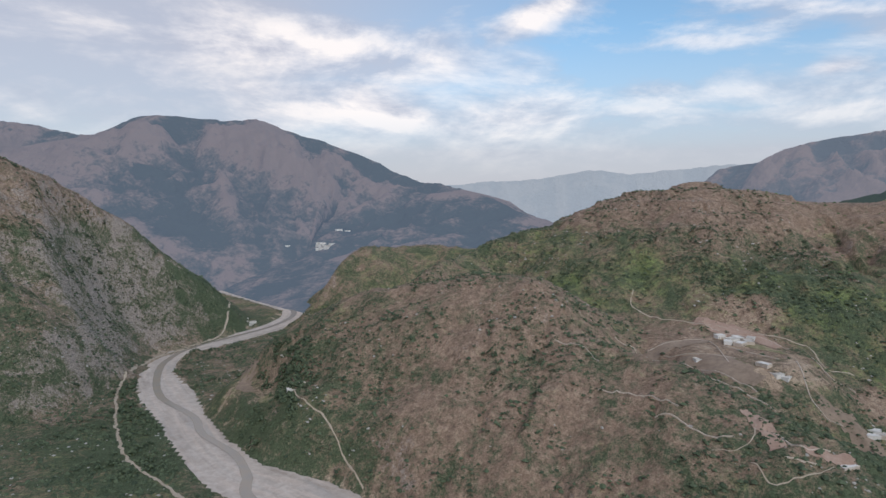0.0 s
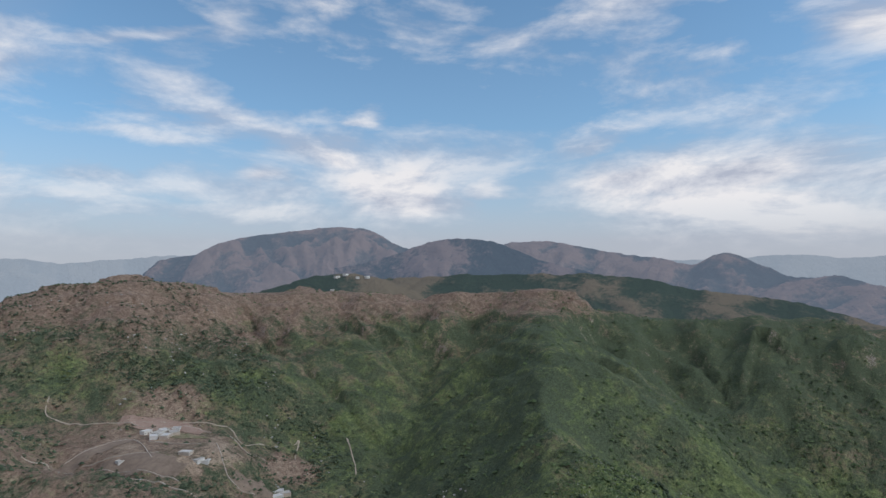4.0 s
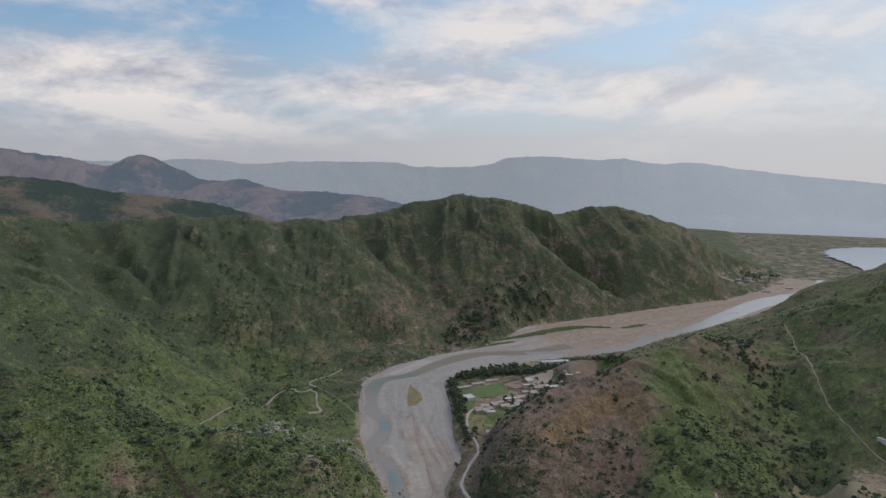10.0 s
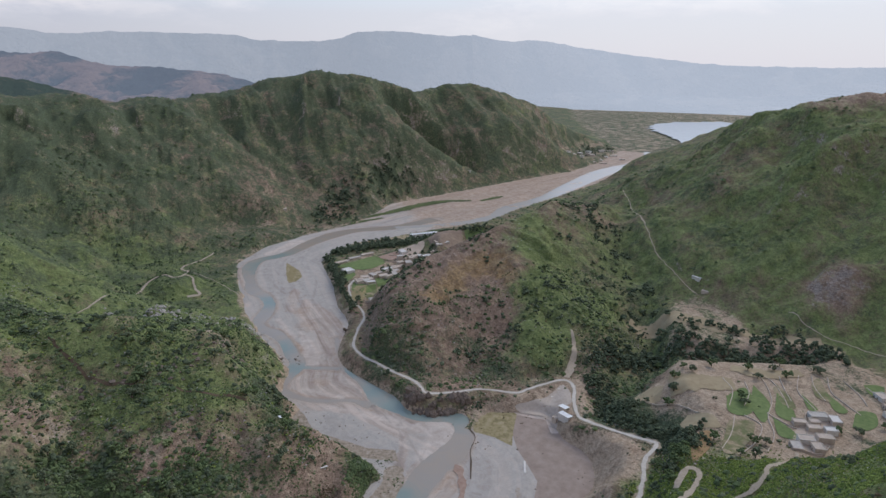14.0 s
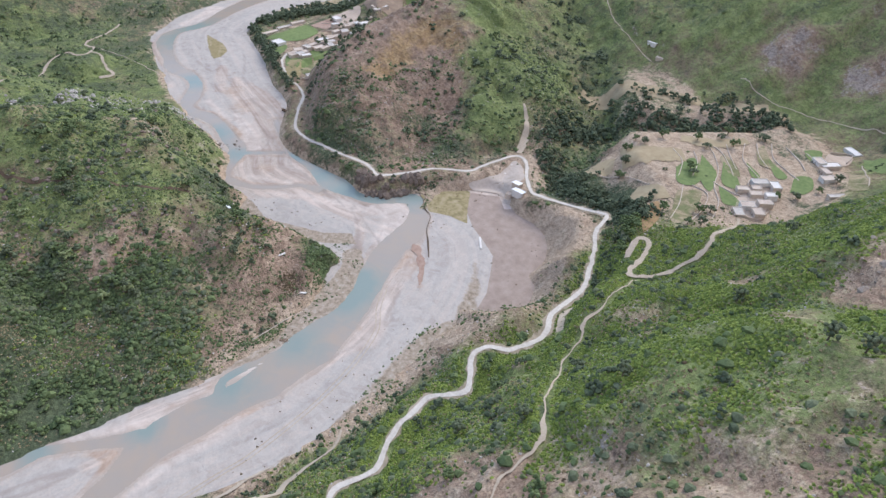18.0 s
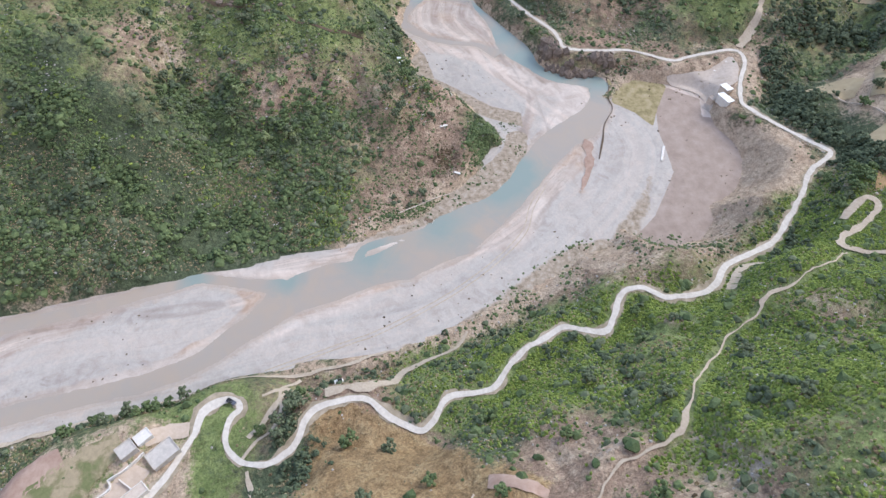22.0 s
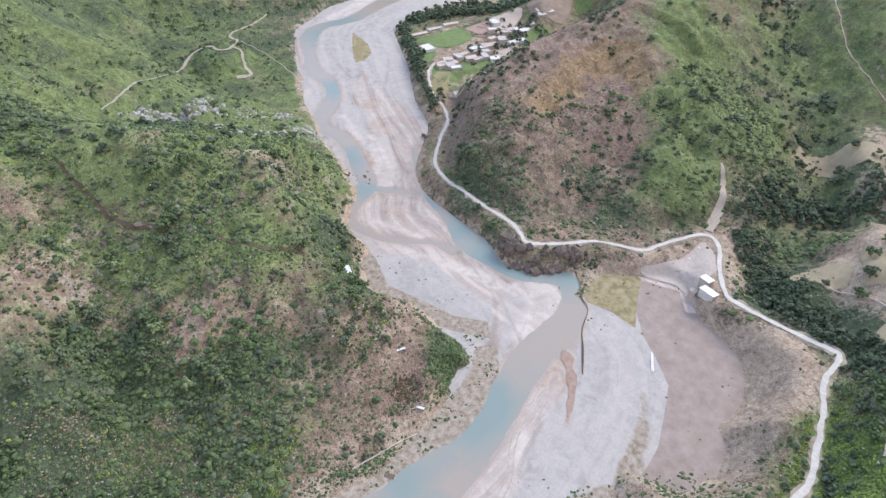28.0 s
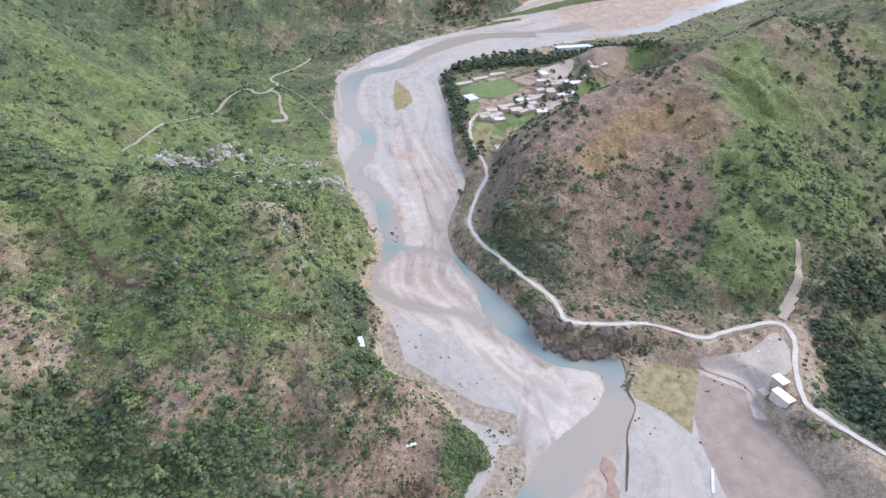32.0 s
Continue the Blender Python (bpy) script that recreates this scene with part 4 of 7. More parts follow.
for cx, cy, r, *values in COVER:
    w = np.exp(-((GX - cx) ** 2 + (GY - cy) ** 2) / (r * r)) * (60 / r) ** 0.6
    wsum = wsum + w
    cov = [c + w * v for c, v in zip(cov, values)]
grass, scrub, rockiness, open_soil = [c / wsum for c in cov]
high = smooth(198, 240, GZ + 14 * (fbm(GX, GY, 60, 4) - 0.5)) * smooth(1050, 900, GX)
grass = grass * (1 - 0.9 * high)
scrub = scrub * (1 - 0.5 * high)
rockiness = rockiness + 0.22 * smooth(0.85, 1.4, slope)
open_soil = open_soil + 0.5 * smooth(14, 2, gap) * (GZ < 5)
for cx, cy, rx, ry, turn, z, soft, bare in PLATEAUS:
    c, s = math.cos(radians(turn)), math.sin(radians(turn))
    r = np.hypot(((GX - cx) * c + (GY - cy) * s) / rx, (-(GX - cx) * s + (GY - cy) * c) / ry)
    open_soil = np.maximum(open_soil, bare * (1 - smooth(0.75, 1.15, r)))
OCHRE_SLOPE = [(101, 54), (107, 41), (102, 30), (91, 19), (79, 1), (65, -13), (54, -29), (41, -20), (27, -13), (25, -7), (37, 45), (58, 54), (81, 58)]
GOLDEN_TOP = [(460, -136), (489, -170), (510, -210), (510, -250), (481, -262), (453, -235), (472, -217), (457, -180), (449, -154)]
dry_slope = smooth(8, -6, outside(GX, GY, OCHRE_SLOPE) + 10 * (fbm(GX, GY, 14, 4) - 0.5))
dry_slope = np.maximum(dry_slope, 0.62 * smooth(16, -10, outside(GX, GY, GOLDEN_TOP) + 24 * (fbm(GX, GY, 30, 4) - 0.5)))
scrub = scrub * (1 - 0.6 * dry_slope)
for attr_name, values in (("cover", (grass, rockiness, open_soil)), ("thicket", (scrub, high, dry_slope))):
    ca = ground.data.color_attributes.new(attr_name, "FLOAT_COLOR", "POINT")
    ca.data.foreach_set("color", np.clip(np.stack([*values, np.ones_like(grass)], -1), 0, 1).astype(np.float32).ravel())


# ---- river bed, water, lake ----
MAIN = [(493, -68, 2.5), (463, -66, 2.4), (436, -65, 2.8), (419, -71, 6.9), (405, -78, 9.4), (391, -82, 10.9), (369, -86, 12.6), (355, -90, 10.9), (343, -95, 6.5), (333, -103, 7.0), (327, -112, 5.5), (324, -124, 6.5), (315, -132, 6.5),
        (295, -124, 6.6), (282, -112, 10.4), (272, -96, 10), (259, -81, 9.9), (247, -71, 8.7), (235, -61, 8.3), (222, -47, 9.4), (213, -33, 12), (205, -19, 14.5), (198, -5, 12.8), (190, 11, 12), (186, 28, 9.5), (182, 46, 11.5),
        (178, 61, 11), (171, 73, 9), (162, 84, 6.6), (152, 98, 5.4), (143, 113, 5.6), (138, 128, 5.2), (133, 158, 4.2), (130, 180, 4.5), (126, 200, 5), (112, 236, 6), (60, 300, 8), (-20, 395, 8)]
ARM_LEFT = [(914, -316, 14), (884, -240, 11), (885, -172, 11), (866, -128, 13), (831, -87, 10), (791, -52, 8), (775, -15, 8), (747, 0, 10), (696, 3, 6), (655, 1, 8), (632, -10, 7.5), (603, -14, 6), (576, -6, 8), (556, 2, 6.6), (538, -2, 6.1),
            (522, -13, 6.6), (499, -20, 5.6), (472, -23, 6.5), (449, -26, 6.5), (431, -15, 6), (413, -8, 3.1), (400, -12, 3.4), (387, -23, 2.7), (377, -42, 2.5), (373, -58, 2.6), (359, -71, 4)]
CROSS_ARM = [(446, -22, 2.6), (437, -41, 2.6), (429, -59, 3)]
BACKWATER = [(214, -22, 3.5), (210, -8, 2.3), (207, 6, 2), (204, 20, 2.4), (201, 30, 2.7), (192, 35, 2.6)]
SIDE_ARM = [(182, 72, 3.6), (186, 90, 2.7), (191, 107, 2.5), (192, 117, 3.2), (189, 129, 3.6), (187, 142, 4), (183, 156, 3.7), (177, 190, 3.6), (174, 207, 4), (150, 245, 5)]
CHANNELS = [MAIN, ARM_LEFT, CROSS_ARM, SIDE_ARM, BACKWATER]
SILT_FLAT = [(310, -174), (288, -160), (269, -155), (251, -154), (234, -152), (217, -140), (203, -130), (193, -118), (186, -114), (180, -122), (178, -146), (190, -172), (212, -194), (246, -210), (272, -208), (279, -187), (296, -192)]
# the bed is blue-grey gravel; silt lies in pink drifts on it, the last floods left pale ridges and dark wet rills
PINK_SILT = [[(600, -54, 5.7), (572, -56, 13), (537, -62, 15.7), (502, -65, 13.8), (468, -62, 11.4)], [(430, -23, 6.5), (416, -33, 13.5), (398, -46, 18.8), (382, -62, 11.4), (363, -72, 8.2)],
             [(183, 8, 4.8), (194, -23, 6.5), (201, -46, 5.8), (213, -62, 4.6), (229, -75, 4.9), (245, -92, 6.1), (262, -106, 4)], [(194, 72, 4.9), (192, 53, 4.3), (199, 36, 4.4)], [(177, 95, 3.8), (177, 83, 2.8)],
             [(164, 64, 3.1), (171, 42, 3.5), (177, 23, 2.3)], [(164, 204, 6.1), (170, 183, 5), (177, 158, 2.6)], [(321, -85, 2.6), (297, -80, 2), (267, -68, 2)], [(745, 14, 4), (700, 14, 4), (670, 12, 4), (608, 11, 3)],
             [(470, -38, 5), (455, -30, 6), (440, -36, 5)], [(345, -62, 4), (330, -74, 5), (312, -82, 3)], [(640, -46, 4), (610, -40, 6), (580, -34, 4)]]
PALE_RIDGES = [[(520, -37, 2.1), (489, -40, 5.4), (465, -40, 7.2), (448, -39, 6.4)], [(224, -72, 2.9), (202, -60, 3.3), (193, -50, 4.2)], [(367, -41, 3.2), (354, -58, 2.4), (335, -80, 4.3), (324, -88, 4.4)],
               [(202, 20, 2.5), (202, 6, 2.6), (207, -7, 2.4)], [(195, 104, 2.3), (191, 77, 3.1), (188, 52, 3.5), (194, 37, 2.2)], [(318, -98, 6), (312, -112, 9), (300, -108, 9), (286, -92, 6), (276, -86, 3)],
               [(405, -25, 3), (392, -38, 2), (380, -52, 2)], [(560, -18, 3), (530, -24, 3), (508, -30, 2)], [(158, 100, 2), (148, 116, 2.5), (141, 140, 2), (137, 165, 2)], [(850, -72, 12), (830, -60, 10), (800, -30, 8)],
               [(168, 30, 1.6), (160, 60, 1.6), (150, 84, 1.4)]]
RILLS = [[(434, -62, 1), (406, -63, 1.2), (384, -67, 1.2), (361, -71, 1.2), (346, -77, 1), (331, -80, 0.8)], [(173, 140, 1), (171, 119, 1.4), (173, 104, 1.2), (177, 94, 0.8)], [(331, -87, 0.9), (300, -87, 1.1), (280, -88, 1.1), (267, -84, 1), (254, -87, 0.8)],
         [(547, -57, 1.2), (519, -62, 1.8), (506, -67, 1)], [(191, -20, 0.8), (193, -32, 1.2), (198, -47, 0.8)], [(175, 139, 0.9), (177, 117, 1.1), (175, 98, 1), (179, 86, 0.8)], [(327, -84, 0.9), (306, -82, 1.2), (285, -74, 1), (268, -66, 0.9)],
         [(700, -20, 1.2), (660, -26, 1.6), (630, -34, 1.2)], [(600, -60, 1.2), (640, -70, 1.5), (680, -76, 1)], [(470, -56, 0.8), (452, -52, 1.1), (440, -44, 0.8)], [(410, -46, 0.8), (398, -60, 1), (384, -78, 0.8)], [(228, -82, 0.8), (215, -70, 1.3), (204, -62, 0.9)],
         [(920, -77, 2), (913, -133, 2), (899, -207, 2.4), (873, -308, 2.4), (839, -371, 2)]]
BROWN_BANK = [(387, -10), (365, -20), (339, -24), (321, -42), (306, -56), (297, -74), (284, -73), (293, -56), (306, -38), (322, -24), (342, -10), (374, -1)]
GREY_FAN = [(366, -20), (340, -23), (322, -41), (307, -56), (297, -74), (309, -77), (331, -65), (349, -54), (362, -34)]
STONY_BANK = [(146, -20, 6), (152, -42, 12), (162, -66, 17), (170, -90, 20), (176, -114, 14), (180, -134, 6)]
STONY_EDGE = [(232, -137, 2), (216, -129, 4), (202, -118, 6), (190, -108, 7)]
SPIT_SHORE = [(274, -67, 6), (260, -61, 8), (249, -53, 9), (239, -41, 10), (230, -21, 10), (222, -3, 9), (215, 13, 8), (211, 28, 4)]
OCHRE = [(176, 88, 7), (246, -100, 9), (260, -107, 7), (226, -95, 5), (178, 23, 5), (530, -46, 26), (575, -45, 20), (480, -34, 12), (410, -40, 14), (200, -58, 6), (150, 112, 6)]
TEAL = [(193, 117, 10), (186, 70, 9), (197, 27, 15), (212, -12, 17), (234, -49, 18), (246, -65, 14), (324, -134, 20), (336, -100, 17), (351, -90, 17), (385, -80, 18), (418, -66, 12), (441, -24, 14), (488, -13, 18), (611, -15, 25), (745, -18, 30), (788, -41, 25)]
TURF_FLAT = [(331, -141), (314, -136), (299, -135), (288, -146), (274, -153), (292, -163), (311, -175), (323, -168), (331, -156)]
TURF_ISLAND = [(748, -48), (710, -59), (687, -59), (672, -50), (669, -42), (704, -43)]


def channel_gap(x, y):
    """Metres from the nearest channel's edge (negative: in the water)."""
    g = np.full(x.shape, 99.0)
    for line in CHANNELS:
        d, v, _ = along(x, y, curve(line, 6.0))
        g = np.minimum(g, d - v[..., 0])
    return g + 1.6 * (fbm(x, y, 9, 3) - 0.5)


def bed_z(x, y):
    """Height of the gravel bed: low bars, with the channels cut into them."""
    return 0.3 + 0.4 * (fbm(x, y, 25, 4) - 0.5) + 0.22 * (fbm(x, y, 6, 3) - 0.5) - 0.55 * smooth(1.2, -2.2, channel_gap(x, y))


def bed_attributes(ob, X, Y, s, d):
    gap_m = channel_gap(X, Y)
    wide = smooth(1000, 860, X) * smooth(430, 250, Y)
    wet = smooth(3.4, 0.6, gap_m) * wide

    def strip(line, soft=3.0):
        r, v, _ = along(X, Y, curve(line, 6.0))
        return smooth(soft, -soft, r - v[..., 0] + 3.0 * (fbm(X, Y, 8, 3) - 0.5))

    pink = np.max([strip(line) for line in PINK_SILT], axis=0)
    pale = np.max([strip(line, 3.2) for line in PALE_RIDGES], axis=0)
    pale = np.maximum.reduce([pale, smooth(360, 480, Y) * (0.55 + 0.4 * smooth(0.4, 0.52, fbm(X, Y, 40, 4))), 0.3 * smooth(-158, -176, Y) * smooth(306, 290, X) * smooth(0.35, 0.55, fbm(X, Y, 12, 3))])
    rill = np.max([strip(line, 1.8) for line in RILLS], axis=0)
    grey = wide * (1 - pink) * (0.68 - 0.34 * smooth(270, 350, X) * smooth(520, 440, X) - 0.9 * smooth(-150, -185, Y) * smooth(420, 330, X)) + smooth(5, -3, outside(X, Y, GREY_FAN)) + 0.15 * smooth(250, 400, Y)
    ochre = sum(0.6 * np.exp(-((X - cx) ** 2 + (Y - cy) ** 2) / (r * r)) for cx, cy, r in OCHRE) + 0.95 * smooth(-230, -340, Y) + 0.5 * smooth(8, 3, gap_m) * wide
    turf = np.maximum(smooth(2, -2, outside(X, Y, TURF_FLAT)), smooth(7, -5, outside(X, Y, TURF_ISLAND)))
    for attr_name, value in (("turf", turf), ("rill", rill)):
        at = ob.data.attributes.new(attr_name, "FLOAT", "POINT")
        at.data.foreach_set("value", value.astype(np.float32).ravel())
    at = ob.data.attributes.new("flow", "FLOAT_VECTOR", "POINT")
    at.data.foreach_set("vector", np.stack([s, d, 0 * s], -1).astype(np.float32).ravel())
    for attr_name, values in (("deposit", (pale, smooth(2, -2, outside(X, Y, SILT_FLAT)), wet)), ("strips", (grey, np.maximum.reduce([strip(STONY_BANK, 6.0), 0.75 * strip(STONY_EDGE, 7.0), strip(SPIT_SHORE), smooth(3, -3, outside(X, Y, BROWN_BANK))]), ochre))):
        ca = ob.data.color_attributes.new(attr_name, "FLOAT_COLOR", "POINT")
        ca.data.foreach_set("color", np.clip(np.stack([*values, 1 + 0 * wet], -1), 0, 1).astype(np.float32).ravel())


def bed_sheet(name, line, extra, label):
    c = curve(line, 6.0)
    tangent = np.gradient(c[:, :2], axis=0)
    tangent /= np.linalg.norm(tangent, axis=1)[:, None]
    side = np.stack([-tangent[:, 1], tangent[:, 0]], 1)
    s = np.concatenate([[0], np.cumsum(np.hypot(*np.diff(c[:, :2], axis=0).T))])
    t = np.linspace(-1, 1, 33)
    X = c[:, 0, None] + side[:, 0, None] * t * (c[:, 2, None] + extra)
    Y = c[:, 1, None] + side[:, 1, None] * t * (c[:, 2, None] + extra)
    Z = 0.02 + 0.3 * (fbm(X, Y, 25, 4) - 0.5)
    ob = sheet(name, np.stack([X, Y, Z], -1).reshape(-1, 3), grid_quads(*X.shape), BED)
    bed_attributes(ob, X, Y, np.broadcast_to(s[:, None], X.shape), t * (c[:, 2, None] + extra))
    return tagged(ob, label, "riverbed", kind="structure")


def bed_grid(name, x0, x1, y0, y1, step, label):
    """The near river bed with its gravel flats, on an even grid."""
    X, Y = np.meshgrid(np.arange(x0, x1, step), np.arange(y0, y1, step), indexing="ij")
    q = grid_quads(*X.shape)
    q = q[(river_gap(X, Y).ravel()[q] < 5).any(1)]
    used = np.unique(q)
    back = np.zeros(X.size, int)
    back[used] = np.arange(len(used))
    X, Y = X.ravel()[used], Y.ravel()[used]
    d, v, s = along(X, Y, np.vstack([curve(RIVER, 12.0), curve(RIVER_B[1:8], 16.0)]))
    ob = sheet(name, np.stack([X, Y, bed_z(X, Y)], -1), back[q], BED)
    bed_attributes(ob, X, Y, s, d)
    return tagged(ob, label, "riverbed", kind="structure")


bed_grid("riverbed", 90, 560, -260, 260, 1.5, "pale grey gravel and pink silt bed of a braided river")
bed_grid("riverbed", 558.0, 1260, -880, 60, 2.6, "grey gravel and tan sand of the wide lower reach")
bed_sheet("riverbed", RIVER[:15], 4, "upstream gravel bed of the winding river")
bed_sheet("riverbed", RIVER_B[6:9], 4, "wide sandy river bed with pink silt banks")



def ribbon(name, line, material, lift, label, category, level=None, cross=5, step=3.0, ragged=0.15, wander=0.0, drape=False):
    """A strip laid along a line of (x, y, half width), draped on the land or at one level."""
    c = curve(line, step)
    tangent = np.gradient(c[:, :2], axis=0)
    tangent /= np.linalg.norm(tangent, axis=1)[:, None] + 1e-9
    side = np.stack([-tangent[:, 1], tangent[:, 0]], 1)
    t = np.linspace(-1, 1, cross)
    s = np.arange(len(c))[:, None] * step
    seed = 31 * len(line) + 7 * abs(line[0][0])
    if wander:
        c = c.copy()
        c[:, :2] += side * (wander * 2 * (fbm(s[:, 0] + seed, 0 * s[:, 0] + 9, 9, 3) - 0.5))[:, None]
    u = s + seed + 0 * t
    w = c[:, 2, None] * np.maximum(0.25, 1 + ragged * 2 * (fbm(u, np.sign(t) * 50 + 0 * s, 14, 3) - 0.5) + ragged * 1.6 * (fbm(u, np.sign(t) * 70 + 0 * s, 4, 2) - 0.5))
    X, Y = c[:, 0, None] + side[:, 0, None] * t * w, c[:, 1, None] + side[:, 1, None] * t * w
    if level is None:
        centre = ground_z(c[:, 0], c[:, 1])
        Z = np.maximum(ground_z(X.ravel(), Y.ravel()).reshape(X.shape), centre[:, None] - (9.0 if drape else 0.8)) + lift
    else:
        Z = np.full(X.shape, float(level))
    ob = sheet(name, np.stack([X, Y, Z], -1).reshape(-1, 3), grid_quads(*X.shape), material)
    if material is WATER:
        clear = sum(np.exp(-((X - cx) ** 2 + (Y - cy) ** 2) / (r * r)) for cx, cy, r in TEAL)
        at = ob.data.attributes.new("clear", "FLOAT", "POINT")
        at.data.foreach_set("value", clear.astype(np.float32).ravel())
    return tagged(ob, label, category, kind="structure")


for line, label in zip(CHANNELS, ("shallow teal and grey-brown river channel", "shallow grey channel along the far bank", "thin channel crossing the gravel", "narrow side arm of the river", "still backwater under the bank")):
    ribbon("river_water", [(a, b, w + 3.0) for a, b, w in line], WATER, 0, label, "river", level=0.12 + 0.004 * CHANNELS.index(line), cross=9, step=2.0, ragged=0.2)
ribbon("river_water", [(880, -235, 8), (872, -330, 9), (890, -410, 14), (950, -475, 15), (1004, -576, 16), (1101, -698, 22), (1235, -876, 28), (1301, -1025, 30), (1361, -1128, 40), (1460, -1230, 60)], SHALLOWS, 0,
       "broad shallow reach of the river", "river", level=0.4)
ribbon("river_water", [(-700, 1625, 9), (-590, 1540, 9), (-440, 1365, 6), (-425, 1200, 5), (-500, 1020, 4), (-505, 925, 5), (-478, 845, 5), (-425, 755, 4.5), (-352, 690, 4.5), (-318, 640, 4.5), (-262, 590, 4.5), (-232, 545, 5), (-215, 505, 5), (-150, 450, 5), (-100, 440, 5), (-20, 395, 7)],
       WATER, 0, "grey river arm winding below the rocky hill", "river", level=0.4)


def rut(line):
    """One wheel rut pressed into the gravel."""
    c = curve(line, 2.0)
    tangent = np.gradient(c[:, :2], axis=0)
    tangent /= np.linalg.norm(tangent, axis=1)[:, None]
    side = np.stack([-tangent[:, 1], tangent[:, 0]], 1)
    X, Y = (c[:, i, None] + side[:, i, None] * c[:, 2, None] * np.array([-1, 0, 1]) for i in (0, 1))
    Z = bed_z(X.ravel(), Y.ravel()).reshape(X.shape) + 0.07
    tagged(sheet("wheel_rut", np.stack([X, Y, Z], -1).reshape(-1, 3), grid_quads(*X.shape), TRACK), "pale wheel rut across the gravel", "track", kind="structure")


for shift in (-1.0, 1.0):
    rut([(x + 0.8 * shift, y + shift, 0.28) for x, y in [(135, 78), (145, 42), (149, 27), (160, 1), (169, -16), (184, -38), (201, -56), (218, -64), (233, -74)]])

ribbon("lake", [(1600, -1450, 25), (1720, -1545, 50), (1850, -1640, 90), (1980, -1740, 130), (2060, -1850, 165), (2070, -1990, 180), (2050, -2130, 160)], LAKE, 0, "pale flat lake beyond the river mouth", "lake", level=1.4, cross=9, step=25, ragged=0.3)
ribbon("lake", [(3700, -2600, 40), (3560, -2800, 120), (3380, -3000, 170), (3200, -3150, 170)], LAKE, 0, "far arm of the pale lake", "lake", level=1.4, cross=9, step=40, ragged=0.4)

ribbon("road_verge", [(a, b, w + 0.1) for a, b, w in ROAD_A], VERGE, 0.22, "trampled tan verge of the gravel road", "verge", cross=7, step=1.5, ragged=1.2, drape=True)
ribbon("road", [(a, b, 0.58 * w) for a, b, w in ROAD_A], ROAD, 0.4, "pale dusty gravel road winding along the valley side", "road", step=1.5, ragged=0.4, wander=0.7)
for line, label in TRACKS:
    ribbon("track", [(a, b, (0.42 if w < 1.3 else 0.9) * w) for a, b, w in line], TRACK, 0.5, label, "track", cross=3, step=1.2, ragged=1.0, wander=1.6)


# ---- distant mountains ----
mountains = []


def mountain(name, nodes, near, far, material, label, rough=0.34, step=13.0):
    """A range: its crest line with a worn, ribbed flank on both sides."""
    c = curve(nodes, step)
    tangent = np.gradient(c[:, :2], axis=0)
    k = np.ones(41) / 41
    tangent = np.stack([np.convolve(np.pad(tangent[:, i], 20, mode="edge"), k, "valid") for i in (0, 1)], 1)
    tangent /= np.linalg.norm(tangent, axis=1)[:, None]
    side = np.stack([-tangent[:, 1], tangent[:, 0]], 1)
    t = np.concatenate([-np.linspace(1, 0, 12)[:-1] ** 1.3 * far, np.linspace(0, 1, 70) ** 1.2 * near])
    X, Y = c[:, 0, None] + side[:, 0, None] * t, c[:, 1, None] + side[:, 1, None] * t
    u = 1 - np.abs(t) / np.where(t < 0, far, near)
    s = np.arange(len(c))[:, None] * step
    crest = c[:, 2, None] + 16 * (fbm(s + 0 * t, 7 + 0 * s * t, 70, 5, 0.6) - 0.5) + 9 * (fbm(s + 0 * t, 3 + 0 * s * t, 16, 2) - 0.5)
    ribs = fbm(s + 0.2 * np.abs(t), 0.3 * np.abs(t), 190, 5, 0.55, True) - 0.64
    lumps = fbm(X, Y, 260, 6, 0.58, True) - 0.64
    Z = crest * (u ** 0.9) * (1 + rough * 4 * u * (1 - u) * (1.5 * ribs + 1.2 * lumps)) + rough * 40 * u * (fbm(X, Y, 45, 3, 0.55, True) - 0.62) * (u < 0.96) - 12 * (1 - u)
    Z = np.minimum(Z, crest * u ** 0.4)
    ob = sheet(name, np.stack([X, Y, Z], -1).reshape(-1, 3), grid_quads(*X.shape), material)
    at = ob.data.attributes.new("relief", "FLOAT", "POINT")
    at.data.foreach_set("value", (ribs + lumps + 0 * X).astype(np.float32).ravel())
    ob.data.update()
    mountains.append((X, Y, Z))
    return tagged(ob, label, "mountain", kind="structure")


# bluish emission in these slope materials stands in for haze over distant land
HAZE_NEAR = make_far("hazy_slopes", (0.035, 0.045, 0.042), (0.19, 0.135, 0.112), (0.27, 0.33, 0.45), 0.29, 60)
HAZE_MID = make_far("blue_haze_slopes", (0.045, 0.055, 0.06), (0.19, 0.13, 0.108), (0.32, 0.37, 0.47), 0.33, 150)
HAZE_FAR = make_far("pale_haze_ridges", (0.08, 0.09, 0.1), (0.12, 0.12, 0.12), (0.46, 0.49, 0.55), 0.62, 300, 0.2)
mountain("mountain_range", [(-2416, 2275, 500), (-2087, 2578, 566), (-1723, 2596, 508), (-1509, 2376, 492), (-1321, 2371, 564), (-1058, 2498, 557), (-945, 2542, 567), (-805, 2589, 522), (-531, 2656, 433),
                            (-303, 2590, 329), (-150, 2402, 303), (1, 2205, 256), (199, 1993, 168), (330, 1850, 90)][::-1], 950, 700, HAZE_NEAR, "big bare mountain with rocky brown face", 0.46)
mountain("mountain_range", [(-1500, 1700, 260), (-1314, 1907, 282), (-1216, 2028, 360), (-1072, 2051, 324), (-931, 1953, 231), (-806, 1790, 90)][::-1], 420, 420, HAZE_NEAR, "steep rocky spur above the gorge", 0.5)
